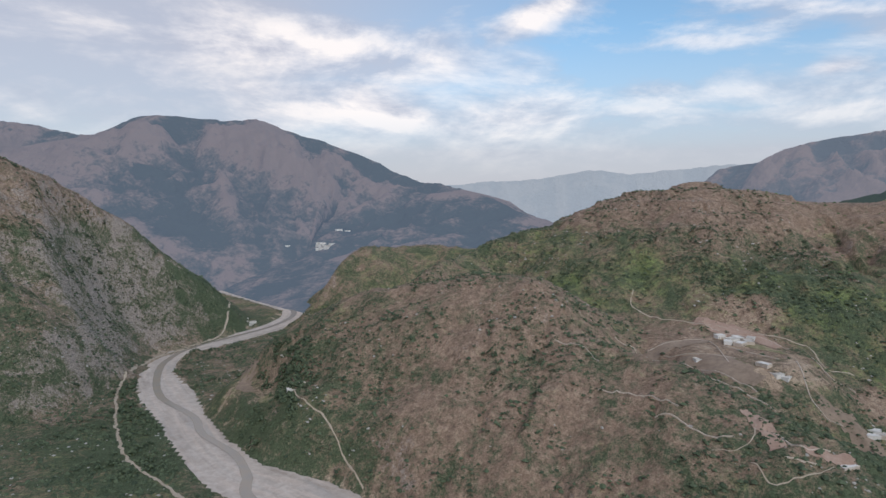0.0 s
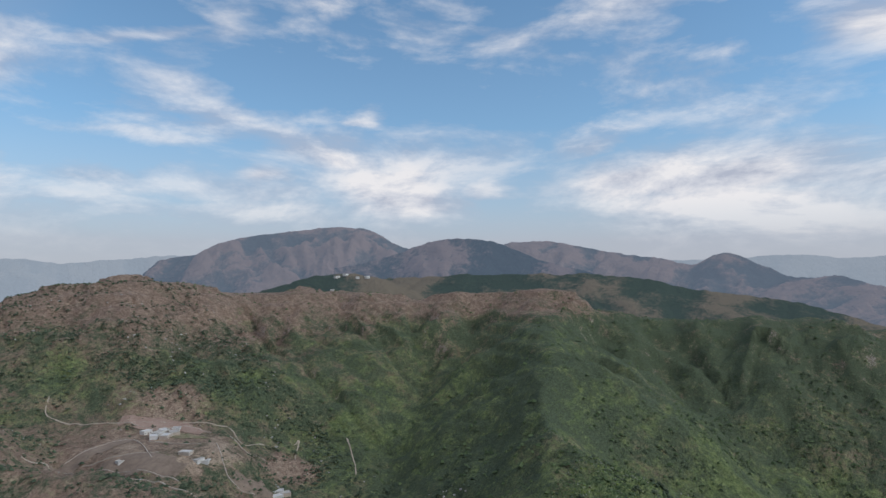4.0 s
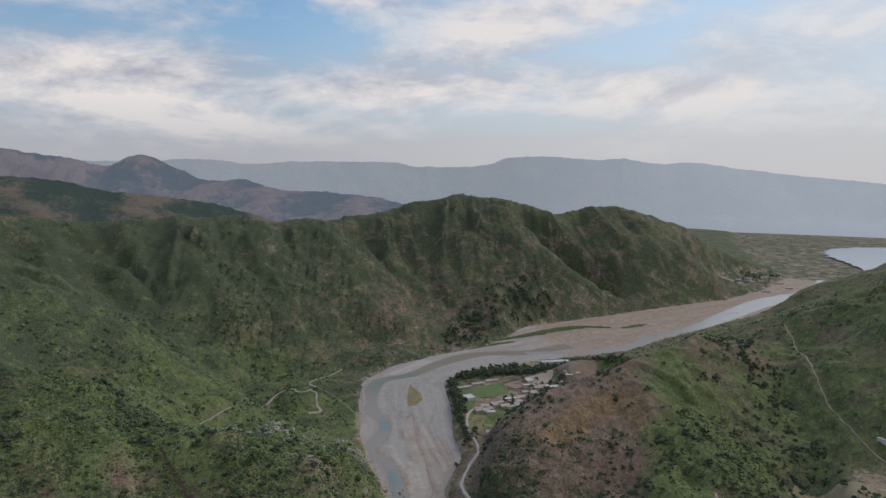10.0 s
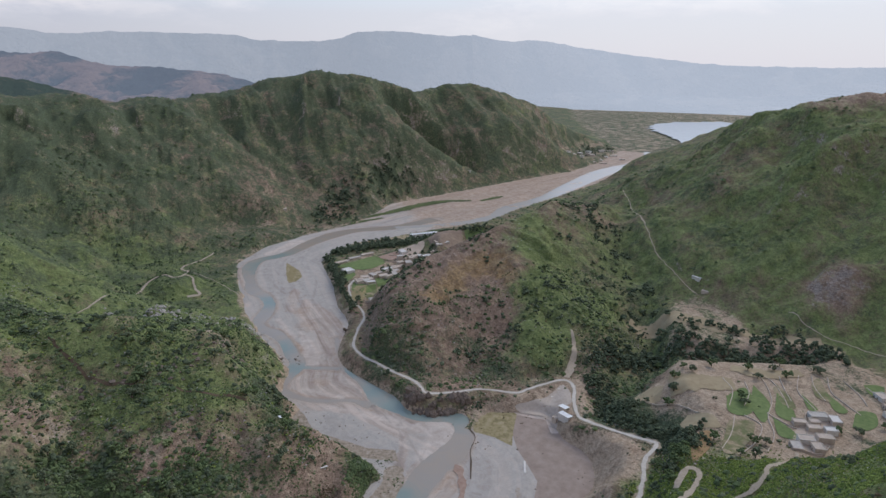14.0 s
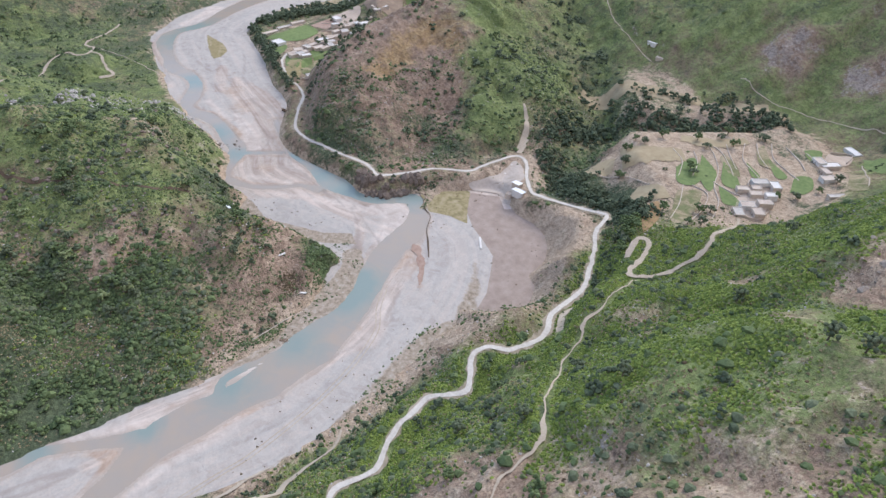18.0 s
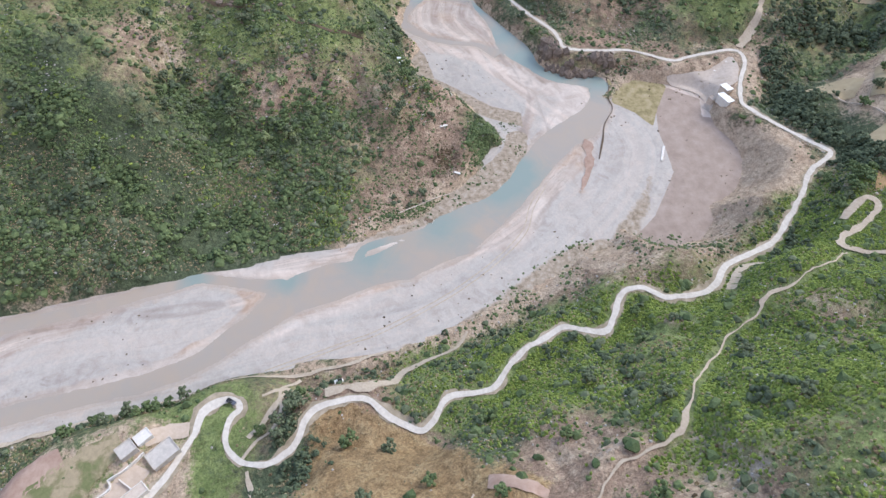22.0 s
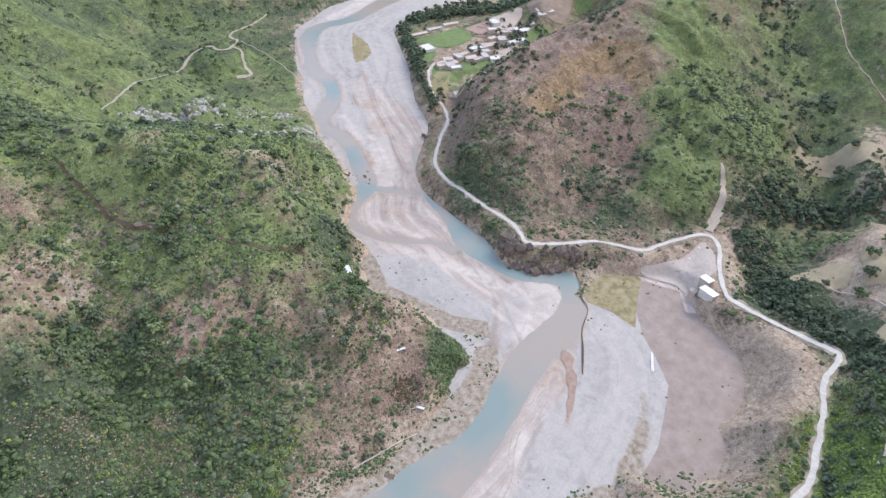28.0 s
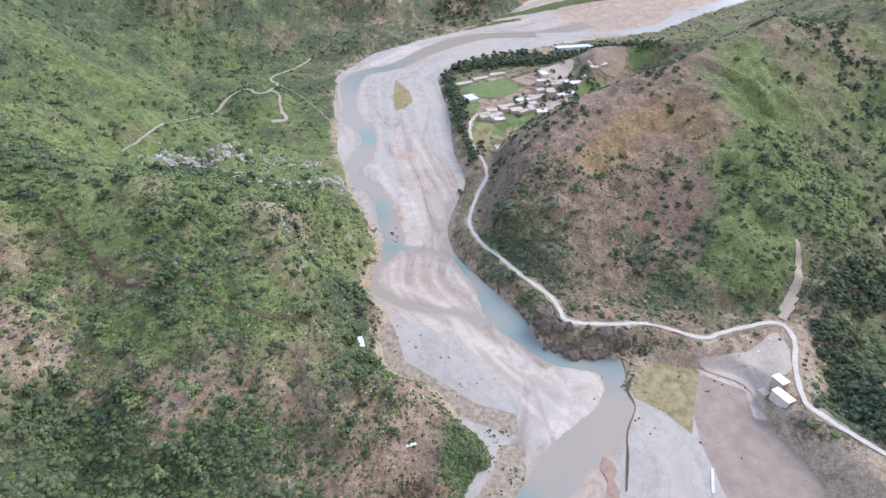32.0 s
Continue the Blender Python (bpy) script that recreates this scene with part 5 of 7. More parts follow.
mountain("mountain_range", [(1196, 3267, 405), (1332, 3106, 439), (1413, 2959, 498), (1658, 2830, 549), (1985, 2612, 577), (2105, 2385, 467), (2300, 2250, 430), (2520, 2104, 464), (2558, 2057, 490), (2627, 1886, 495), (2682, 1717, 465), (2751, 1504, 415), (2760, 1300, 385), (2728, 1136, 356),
                            (2776, 1013, 404), (2770, 872, 345), (2760, 729, 288), (2597, 550, 290), (2526, 380, 245), (2448, 193, 234), (2356, -30, 211), (2252, -154, 170)][::-1], 900, 700, HAZE_MID, "wooded range with rust-brown faces, bluish from painted haze", 0.42)
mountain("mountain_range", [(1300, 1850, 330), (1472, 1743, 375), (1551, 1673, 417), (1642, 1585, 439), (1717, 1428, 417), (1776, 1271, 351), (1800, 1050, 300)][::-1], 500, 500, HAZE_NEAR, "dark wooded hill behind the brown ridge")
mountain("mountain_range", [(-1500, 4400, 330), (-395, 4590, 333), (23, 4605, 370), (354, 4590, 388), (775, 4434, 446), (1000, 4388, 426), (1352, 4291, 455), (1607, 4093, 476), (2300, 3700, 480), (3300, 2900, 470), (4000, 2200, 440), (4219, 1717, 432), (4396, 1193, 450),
                            (4464, 904, 421), (4521, 558, 438), (4556, -91, 430), (4547, -299, 400), (4496, -755, 402), (4360, -938, 454), (4304, -1172, 459), (4200, -1510, 434), (4132, -1688, 443)][::-1], 450, 300, HAZE_FAR, "horizon ridge turned pale blue by painted haze", 0.12, 25.0)
mountain("mountain_range", [(4132, -1688, 443), (4044, -1894, 400), (4021, -2166, 407), (3900, -2381, 364), (3533, -2905, 276), (3168, -3306, 239), (2300, -4000, 230)][::-1], 450, 300, HAZE_FAR, "ridge fading into painted haze beyond the lake", 0.12, 25.0)
# fainter haze emission for the nearer plateau and knoll
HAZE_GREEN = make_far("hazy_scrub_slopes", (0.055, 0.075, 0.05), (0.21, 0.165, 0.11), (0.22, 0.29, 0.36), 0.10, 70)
mountain("mountain_range", [(1250, 1900, 270), (1450, 1450, 300), (1694, 977, 295), (1808, 744, 250), (1893, 486, 205), (1880, 285, 150), (1950, 100, 100)][::-1], 640, 400, HAZE_GREEN, "broad scrub-covered plateau in light painted haze", 0.16)
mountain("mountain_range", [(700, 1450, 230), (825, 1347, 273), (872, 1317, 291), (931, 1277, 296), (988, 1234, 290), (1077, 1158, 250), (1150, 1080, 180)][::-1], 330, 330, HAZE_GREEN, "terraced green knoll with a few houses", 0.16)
mountain("mountain_range", [(3950, -1500, 60), (3650, -2150, 75), (3100, -2750, 60), (2500, -3300, 90), (1900, -3900, 80)][::-1], 600, 300, HAZE_FAR, "low hills in painted haze beyond the lake", 0.12, 25.0)


def range_z(x, y):
    """Height of the nearest mountain's surface."""
    best, z = 1e9, 0.0
    for X, Y, Z in mountains:
        d = (X - x) ** 2 + (Y - y) ** 2
        i = np.unravel_index(np.argmin(d), d.shape)
        if d[i] < 900 and Z[i] > z or d[i] < best and best > 900:
            best, z = d[i], float(Z[i])
    return z


# ---- building helpers ----
FIELD = make_plain("green_crop", (0.11, 0.165, 0.06), (0.21, 0.265, 0.105), 3.0)
def make_meadow():
    k = Mat("patchy_meadow")
    n, f = k.noise(9, 6, 0.65, 0.5), k.noise(1.5, 5, 0.7)
    c = k.ramp(n, [(0.42, (0.17, 0.185, 0.085)), (0.5, (0.25, 0.225, 0.13)), (0.58, (0.36, 0.3, 0.2))])
    return k.colour(k.mix(1.0, c, k.ramp(f, [(0.3, 0.8), (0.7, 1.1)]), "MULTIPLY"))


MEADOW = make_meadow()
SEDGE = make_plain("river_sedge", (0.06, 0.085, 0.035), (0.15, 0.18, 0.075), 6.0, 0.95, 0.5)
STUBBLE = make_plain("dry_stubble", (0.30, 0.24, 0.15), (0.42, 0.35, 0.23), 4.0)
YELLOW = make_plain("yellowed_turf", (0.24, 0.2, 0.1), (0.36, 0.3, 0.17), 4.0)
FALLOW = make_plain("fallow_soil", (0.2, 0.155, 0.12), (0.34, 0.265, 0.205), 5.0, 0.95, 0.2)
OCHRE_TURF = make_plain("ochre_dry_grass", (0.22, 0.14, 0.075), (0.37, 0.26, 0.14), 3.0, 0.95, 0.3)
RUST = make_plain("rust_brown_soil", (0.13, 0.07, 0.04), (0.21, 0.12, 0.07), 1.5, 0.95, 0.2)
YARD = make_plain("swept_earth", (0.42, 0.34, 0.27), (0.55, 0.46, 0.38), 2.0, 0.95, 0.05)
DIRT = make_plain("pinkish_dirt", (0.30, 0.2, 0.155), (0.44, 0.33, 0.27), 2.5, 0.95, 0.3)
GRAVEL_YARD = make_plain("grey_gravel_yard", (0.42, 0.355, 0.3), (0.56, 0.495, 0.43), 2.0, 0.95, 0.1)
CUT = make_plain("cut_earth", (0.075, 0.055, 0.04), (0.15, 0.11, 0.075), 1.5)
MUD = make_plain("mud_plaster", (0.46, 0.385, 0.32), (0.64, 0.565, 0.49), 1.2, 0.95, 0.05)
WHITE = make_plain("whitewash", (0.6, 0.58, 0.55), (0.78, 0.76, 0.73), 1.5, 0.85, 0.03)
CONCRETE = make_plain("weathered_concrete", (0.42, 0.395, 0.365), (0.6, 0.565, 0.52), 1.5, 0.9, 0.03)
SHEET_METAL = make_plain("pale_tin_sheet", (0.62, 0.64, 0.66), (0.78, 0.8, 0.82), 2.0, 0.45, 0.0, 0.5)
DARK = make_plain("dark_opening", (0.02, 0.02, 0.02), (0.05, 0.045, 0.04), 0.5)
WOOD = make_plain("grey_timber", (0.14, 0.1, 0.07), (0.26, 0.2, 0.15), 0.4)
BARK = make_plain("bark", (0.09, 0.07, 0.05), (0.17, 0.14, 0.11), 0.3)
PAINT = make_plain("dusty_blue_grey_paint", (0.09, 0.1, 0.13), (0.13, 0.14, 0.17), 0.8, 0.35, 0.0, 0.5)
WHITE_PAINT = make_plain("white_paint", (0.68, 0.68, 0.66), (0.78, 0.78, 0.76), 0.8, 0.35, 0.0, 0.5)
TYRE = make_plain("tyre_rubber", (0.02, 0.02, 0.02), (0.04, 0.04, 0.04), 0.2)
GLASS = make_plain("tinted_glass", (0.02, 0.025, 0.03), (0.04, 0.045, 0.05), 0.5, 0.08, 0.0, 0.6)
rng = np.random.RandomState(11)


def box(bm, x0, y0, z0, x1, y1, z1, bevel=0.0):
    r = bmesh.ops.create_cube(bm, size=1.0)
    for v in r["verts"]:
        v.co = Vector(((x0 + x1) / 2 + v.co.x * (x1 - x0), (y0 + y1) / 2 + v.co.y * (y1 - y0), (z0 + z1) / 2 + v.co.z * (z1 - z0)))
    if bevel:
        edges = {e for v in r["verts"] for e in v.link_edges}
        bmesh.ops.bevel(bm, geom=list(edges), offset=bevel, segments=1, affect="EDGES")
    return bm


def boxes(*items):
    bm = bmesh.new()
    for it in items:
        box(bm, *it)
    return bm


def part(name, bm, material, parent, label=""):
    me = bpy.data.meshes.new(name)
    bm.to_mesh(me)
    bm.free()
    me.materials.append(material)
    ob = new(name, me)
    ob.parent = parent
    if label:
        ob["label"] = label
    return ob


def thing(name, x, y, z, turn, label, category, group=""):
    ob = new(name)
    ob.empty_display_size = 0.5
    ob.matrix_world = pose(x, y, z, 0, 0, turn)
    return tagged(ob, label, category, group)


def low_z(x, y, w, d, turn):
    c, s = math.cos(radians(turn)), math.sin(radians(turn))
    cs = [(sx * w / 2, sy * d / 2) for sx in (-1, 0, 1) for sy in (-1, 0, 1)]
    return float(min(ground_z(x + a * c - b * s, y + a * s + b * c)[0] for a, b in cs))


def house(x, y, w, d, h, turn, walls=MUD, roof=MUD, label="flat-roofed mud-plastered farmhouse", group="", pitched=False, name="house", base=None):
    """A single-storey house: walls standing on the ground, roof slab with a parapet, a door and small windows."""
    z = (low_z(x, y, w, d, turn) if base is None else base - 2.0) - 0.3
    top = h + (0.3 if base is None else 2.3)
    ob = thing(name, x, y, z, turn, label, "house", group)
    part("wall", boxes((-w / 2, -d / 2, 0, w / 2, -d / 2 + 0.35, top), (-w / 2, d / 2 - 0.35, 0, w / 2, d / 2, top),
                       (-w / 2, -d / 2 + 0.35, 0, -w / 2 + 0.35, d / 2 - 0.35, top), (w / 2 - 0.35, -d / 2 + 0.35, 0, w / 2, d / 2 - 0.35, top)), walls, ob)
    if pitched:
        bm = bmesh.new()
        o, r = 0.4, 0.16 * d
        vs = [bm.verts.new(p) for p in ((-w / 2 - o, -d / 2 - o, top), (w / 2 + o, -d / 2 - o, top), (w / 2 + o, d / 2 + o, top + r), (-w / 2 - o, d / 2 + o, top + r))]
        us = [bm.verts.new(v.co + Vector((0, 0, 0.12))) for v in vs]
        bm.faces.new(us)
        bm.faces.new(vs[::-1])
        for i in range(4):
            bm.faces.new((vs[i], vs[(i + 1) % 4], us[(i + 1) % 4], us[i]))
        part("roof", bm, roof, ob, "pale tin roof sheet")
        part("gable", boxes((-w / 2, d / 2 - 0.35, top, w / 2, d / 2, top + r * 0.95)), walls, ob)
    else:
        part("roof", boxes((-w / 2 - 0.15, -d / 2 - 0.15, top, w / 2 + 0.15, d / 2 + 0.15, top + 0.22, 0.04)), roof, ob)
        p = top + 0.22
        part("parapet", boxes((-w / 2 - 0.1, -d / 2 - 0.1, p, w / 2 + 0.1, -d / 2 + 0.12, p + 0.35), (-w / 2 - 0.1, d / 2 - 0.12, p, w / 2 + 0.1, d / 2 + 0.1, p + 0.35),
                              (-w / 2 - 0.1, -d / 2 + 0.12, p, -w / 2 + 0.12, d / 2 - 0.12, p + 0.35), (w / 2 - 0.12, -d / 2 + 0.12, p, w / 2 + 0.1, d / 2 - 0.12, p + 0.35)), walls, ob)
    part("door", boxes((-0.5, -d / 2 - 0.05, 0.3, 0.5, -d / 2 + 0.02, 2.3)), WOOD, ob, "grey timber door")
    for i, wx in enumerate(np.arange(-w / 2 + 1.6, w / 2 - 1, 3.2)):
        if abs(wx) > 1.2:
            part("window", boxes((wx - 0.45, -d / 2 - 0.04, 1.2, wx + 0.45, -d / 2 + 0.02, 2.1)), DARK, ob, "small dark window")
    return ob


def wall_run(nodes, height_m, thick, material, label, name="yard_wall", category="wall"):
    """A low wall that follows the ground from node to node."""
    c = curve([(*n, 0) for n in nodes], 2.0)[:, :2]
    tangent = np.gradient(c, axis=0)
    tangent /= np.linalg.norm(tangent, axis=1)[:, None] + 1e-9
    side = np.stack([-tangent[:, 1], tangent[:, 0]], 1) * thick / 2
    z = ground_z(c[:, 0], c[:, 1])
    hh = height_m * (0.8 + 0.4 * rng.rand(len(c)))
    rows = np.stack([np.column_stack([c + side, z - 0.4]), np.column_stack([c + side * 0.8, z + hh]), np.column_stack([c - side * 0.8, z + hh]), np.column_stack([c - side, z - 0.4])], 1)
    return tagged(sheet(name, rows.reshape(-1, 3), grid_quads(len(c), 4), material, False), label, category)


# ---- river flats, fields and banks ----
ribbon("earth_bank", [(334, -141, 0.2), (325, -138, 0.5), (315, -137, 0.2), (304, -133, 0.5), (293, -133, 0.15), (280, -124, 0.3), (267, -119, 0.5), (250, -112, 0.3)], CUT, 0, "eroded dark earth bank edge", "bank", level=0.62, ragged=0.6)
ribbon("silt_bar", [(268, -108, 0.5), (262, -108, 2.6), (255, -107, 1.6), (249, -106, 3.4), (241, -103, 1.6), (234, -99, 2.0), (227, -95, 0.6)], DIRT, 0, "raised pink silt bar with a crumbled edge", "sandbar", level=0.6, cross=5, step=1.5, ragged=0.6)
ribbon("silt_bar", [(730, -53, 2), (712, -51, 5), (690, -47, 5), (674, -44, 2)], YELLOW, 0, "small grassy gravel island in the river", "sandbar", level=0.6, cross=5, ragged=0.5)


def field(line, material, label):
    ribbon("field", line, material, 0.45, label, "field", cross=11, step=1.5, ragged=0.5, drape=True)


def patch(ring, material, label, name="field"):
    """A field of free outline, draped on the land."""
    c = curve([(*p, 0) for p in ring + ring[:1]], 2.0)[:-1, :2]
    mid = c.mean(0)
    q = np.linspace(0, 1, 8)[:, None, None]
    ragged = 1 + 0.12 * (fbm(c[:, 0], c[:, 1], 5, 3) - 0.5)
    P = mid + (c - mid) * ragged[:, None] * q
    Z = np.maximum(ground_z(P[..., 0].ravel(), P[..., 1].ravel()).reshape(P.shape[:2]), 0.2) + 0.42
    n = len(c)
    i = np.arange(8 * n).reshape(8, n)
    quads = np.stack([i[:-1], i[1:], np.roll(i[1:], -1, 1), np.roll(i[:-1], -1, 1)], -1).reshape(-1, 4)
    tagged(sheet(name, np.dstack([P, Z]).reshape(-1, 3), quads, material), label, "field", kind="structure")


for ring in ([(228, -294), (233, -315), (214, -305), (204, -289), (212, -281)], [(234, -324), (210, -314), (194, -292), (212, -300)], [(220, -331), (201, -324), (189, -313), (199, -308)], [(197, -303), (181, -302), (172, -298), (180, -290)],
             [(213, -346), (194, -339), (196, -333)], [(210, -364), (186, -356), (189, -348)], [(171, -341), (183, -361), (178, -370), (167, -358), (165, -344)], [(208, -399), (202, -412), (192, -395), (197, -391)]):
    patch(ring, FIELD, "bright green terraced crop strip")
patch([(184, -434), (169, -436), (155, -411), (169, -416)], FIELD, "green field beside the upper farm")
patch([(169, -397), (160, -402), (142, -372), (152, -371)], MEADOW, "patchy green field below the upper farm")
patch([(204, -273), (197, -287), (182, -269), (170, -244), (178, -243)], MEADOW, "olive grass terrace above the loop of the track")
patch([(228, -340), (214, -336), (200, -326), (206, -322), (224, -332)], MEADOW, "olive grass terrace strip")
patch([(226, -378), (210, -366), (198, -358), (206, -352), (222, -366)], MEADOW, "thin olive terrace strip")
field([(264, -276, 12), (250, -296, 12), (240, -312, 9)], STUBBLE, "dry pale terrace dotted with bushes")
field([(282, -252, 8), (272, -262, 10), (264, -270, 8)], STUBBLE, "tan terrace at the cliff top")
field([(262, -330, 6), (246, -345, 7), (236, -372, 5)], STUBBLE, "narrow stubble terrace by the gully")
patch([(200, -240), (198, -252), (182, -238), (172, -218), (180, -222)], OCHRE_TURF, "ochre fallow terrace above the loop of the track")
patch([(228, -262), (214, -268), (200, -262), (206, -250), (222, -250)], STUBBLE, "pale stubble terrace")
field([(57, -8, 2.6), (54, -17, 2.8), (49, -25, 2.4)], DIRT, "pinkish bare terrace by the footpath")
field([(50, 20, 3.0), (40, 33, 3.6), (32, 44, 3.6)], RUST, "rust-brown ploughed terrace strip")
field([(50, 12, 2.8), (39, 19, 3.4), (24, 29, 3.4)], RUST, "rust-brown furrowed terrace strip")
field([(50, 2, 2.6), (40, 9, 3.2), (22, 20, 3.2)], RUST, "rust-brown sloping terrace strip")
field([(44, -2, 2.4), (35, 3, 2.8), (20, 10, 2.8)], RUST, "narrow rust-brown terrace strip")
field([(37, -9, 2.0), (25, -5, 2.0)], RUST, "small rust-brown terrace strip")
field([(91, 120, 4.0), (84, 124, 4.2), (78, 130, 4.0), (72, 136, 3.6), (67, 143, 3.4)], YARD, "swept tan earth farmyard")
patch([(187, -322), (180, -338), (166, -318), (158, -296), (164, -284), (178, -300)], YARD, "pale trodden yards between the terrace farmhouses")
patch([(199, -416), (190, -432), (182, -412), (188, -396)], YARD, "pale yard of the upper farm")
patch([(316, -176), (316, -202), (325, -222), (312, -222), (298, -214), (293, -202), (283, -193), (299, -193), (311, -178)], GRAVEL_YARD, "grey gravel yard by the roadside sheds", "yard")
field([(105, 104, 3.0), (104, 113, 3.6), (101, 120, 3.0)], YARD, "bare trodden ground beside the farm")
field([(395, -335, 7), (372, -352, 12), (345, -372, 13), (305, -405, 10), (275, -440, 6)], STUBBLE, "bare pale terrace edged with trees")
for ring in ([(704, -104), (706, -131), (718, -160), (694, -169), (680, -161), (668, -141), (674, -123)], [(666, -101), (676, -110), (657, -122), (637, -111), (638, -102)], [(624, -112), (627, -120), (604, -136), (587, -124), (587, -110), (599, -106)],
             [(630, -141), (641, -162), (619, -178), (597, -157), (592, -136)], [(662, -210), (685, -237), (686, -253), (665, -237), (637, -210)], [(750, -304), (761, -335), (738, -332), (728, -302)]):
    patch(ring, FIELD, "bright green village field")
patch([(581, -113), (600, -140), (596, -167), (572, -151), (560, -128)], MEADOW, "olive paddock below the village")
patch([(652, -182), (659, -206), (638, -203), (626, -188)], YARD, "bare earth yard among the village houses")
patch([(714, -165), (730, -194), (710, -194), (696, -179)], DIRT, "tan fallow plot in the village")
patch([(804, -136), (816, -172), (823, -241), (798, -238), (798, -181)], STUBBLE, "dry grass flat by the river")
patch([(742, -203), (747, -233), (729, -236), (699, -212), (694, -193)], YARD, "pale trodden square between village houses")
patch([(745, -245), (751, -298), (714, -284), (700, -261), (720, -243)], FALLOW, "fallow brown plot beside the village")
field([(610, -120, 8), (585, -110, 7), (565, -105, 5)], YELLOW, "dry grass paddock by the road")
field([(101, 128, 4), (94, 138, 8), (84, 150, 9), (72, 163, 7)], MEADOW, "patchy green meadow by the farm")
field([(98, 150, 4), (92, 160, 6), (84, 174, 6)], DIRT, "pale stubble patch by the farm")
field([(142, 654, 9), (160, 652, 12), (183, 656, 12), (220, 662, 9)], FALLOW, "tan fallow upland terrace")
field([(176, 613, 8), (195, 590, 14), (212, 567, 14), (225, 545, 8)], FALLOW, "wide tan upland field below the hamlet")
field([(225, 712, 6), (249, 691, 9), (271, 672, 9), (287, 644, 6)], DIRT, "bare pinkish terrace beside the hamlet")
field([(245, 660, 6), (262, 640, 10), (280, 615, 8)], MEADOW, "patchy upland meadow by the hamlet")
field([(270, 535, 8), (290, 518, 10), (300, 495, 9)], FALLOW, "tan upland field on the far spur")
field([(-312, 770, 7), (-306, 745, 9), (-300, 715, 9), (-285, 695, 6)], FALLOW, "tan terrace fields above the river")
field([(-262, 680, 6), (-250, 660, 9), (-240, 640, 6)], MEADOW, "small olive meadow by the white farmhouse")
field([(184, 478, 4), (190, 455, 6), (190, 433, 5)], DIRT, "orange eroded soil on the spur")
field([(205, 430, 3), (222, 426, 5), (238, 424, 4)], DIRT, "small orange eroded soil patch")
for line, label in (([(955, -186, 4), (984, -250, 9), (1024, -322, 12), (1040, -380, 10), (1030, -430, 5)], "long green scrub strip on the sandy river bank"), ([(1022, -446, 4), (1034, -474, 8), (1046, -505, 4)], "short green scrub strip on the sandy river bank"),
                    ([(915, -150, 3), (940, -200, 5), (950, -232, 4)], "dark green thicket on the sandy river bank")):
    ribbon("sedge_strip", line, SEDGE, 0, label, "reeds", level=0.8, cross=9, step=3.0, ragged=0.5)


def terrace(nodes):
    wall_run(nodes, 0.7, 0.6, MUD, "low dry-stone terrace wall between fields", "terrace_wall")


for line in ([(247, -341), (230, -332), (212, -318), (198, -300), (181, -287), (168, -268)], [(249, -337), (235, -341), (215, -331), (202, -322)], [(234, -367), (217, -347), (202, -340), (187, -334)], [(225, -385), (208, -368), (191, -362), (179, -359)],
             [(217, -391), (197, -382), (186, -374)], [(250, -311), (233, -304), (218, -287)], [(202, -303), (184, -305), (178, -310)], [(208, -282), (192, -264), (178, -243)], [(204, -397), (191, -393)], [(176, -422), (158, -398), (146, -380)],
             [(205, -287), (192, -288), (180, -272), (168, -246)], [(230, -375), (216, -362), (200, -353)], [(262, -256), (246, -264), (232, -266), (222, -266)], [(238, -352), (222, -340), (208, -331)], [(240, -322), (226, -312), (214, -296)]):
    terrace(line)
terrace([(54, -3), (46, 4), (39, 10), (32, 15)])
terrace([(48, 23), (41, 28), (35, 33)])
terrace([(41, -12), (37, -9), (30, -6)])
terrace([(52, 14), (44, 20), (36, 26)])
for line, label in (([(396, 146, 0.8), (374, 128, 0.9), (357, 112, 0.9), (349, 95, 0.8)], "narrow worn path down the grassy hill"),
                    ([(349, 95, 0.8), (346, 74, 0.9), (339, 59, 0.9), (333, 38, 0.8), (334, 20, 0.7)], "narrow contour ditch across the grassy hill")):
    ribbon("ditch", line, CUT, 0.42, label, "ditch", cross=3, step=1.5, ragged=0.8, wander=1.2, drape=True)


LANES = []


def lane(line):
    LANES.append(line)
    ribbon("track", [(a, b, (0.8 if b < 300 else 0.45) * w) for a, b, w in line], TRACK, 0.45, "pale trodden dirt track", "track", cross=5, step=1.5, ragged=0.8, wander=1.0, drape=True)


lane([(317, -447, 0.5), (285, -447, 0.5), (243, -463, 0.5), (171, -470, 0.5)])
lane([(378, -262, 1.6), (362, -256, 2.4), (346, -244, 3.2), (334, -232, 3.6)])
lane([(117, 76, 1.3), (121, 66, 1.3), (112, 70, 1.2), (98, 80, 1.1)])
lane([(113, 49, 3.4), (114, 38, 3.0), (113, 29, 3.4), (118, 20, 2.4), (126, 15, 1.6), (130, 4, 1.3), (134, -9, 1.1), (143, -17, 1.0)])
lane([(135, -134, 2.2), (144, -143, 2.4), (149, -151, 2.0), (147, -158, 1.4), (143, -160, 0.9)])
lane([(89, 81, 0.9), (97, 76, 0.9), (102, 70, 0.9), (109, 68, 0.9), (121, 69, 0.9), (128, 62, 0.9)])
lane([(46, 70, 1.1), (66, 74, 1.2), (84, 79, 1.4)])
lane([(151, -9, 1.0), (140, 20, 1.0), (133, 46, 1.0), (129, 92, 1.0), (122, 147, 1.2), (114, 190, 1.4)])
lane([(-215, 633, 1.2), (-195, 606, 1.2), (-165, 581, 1.2), (-143, 553, 1.2), (-118, 520, 1.2)])
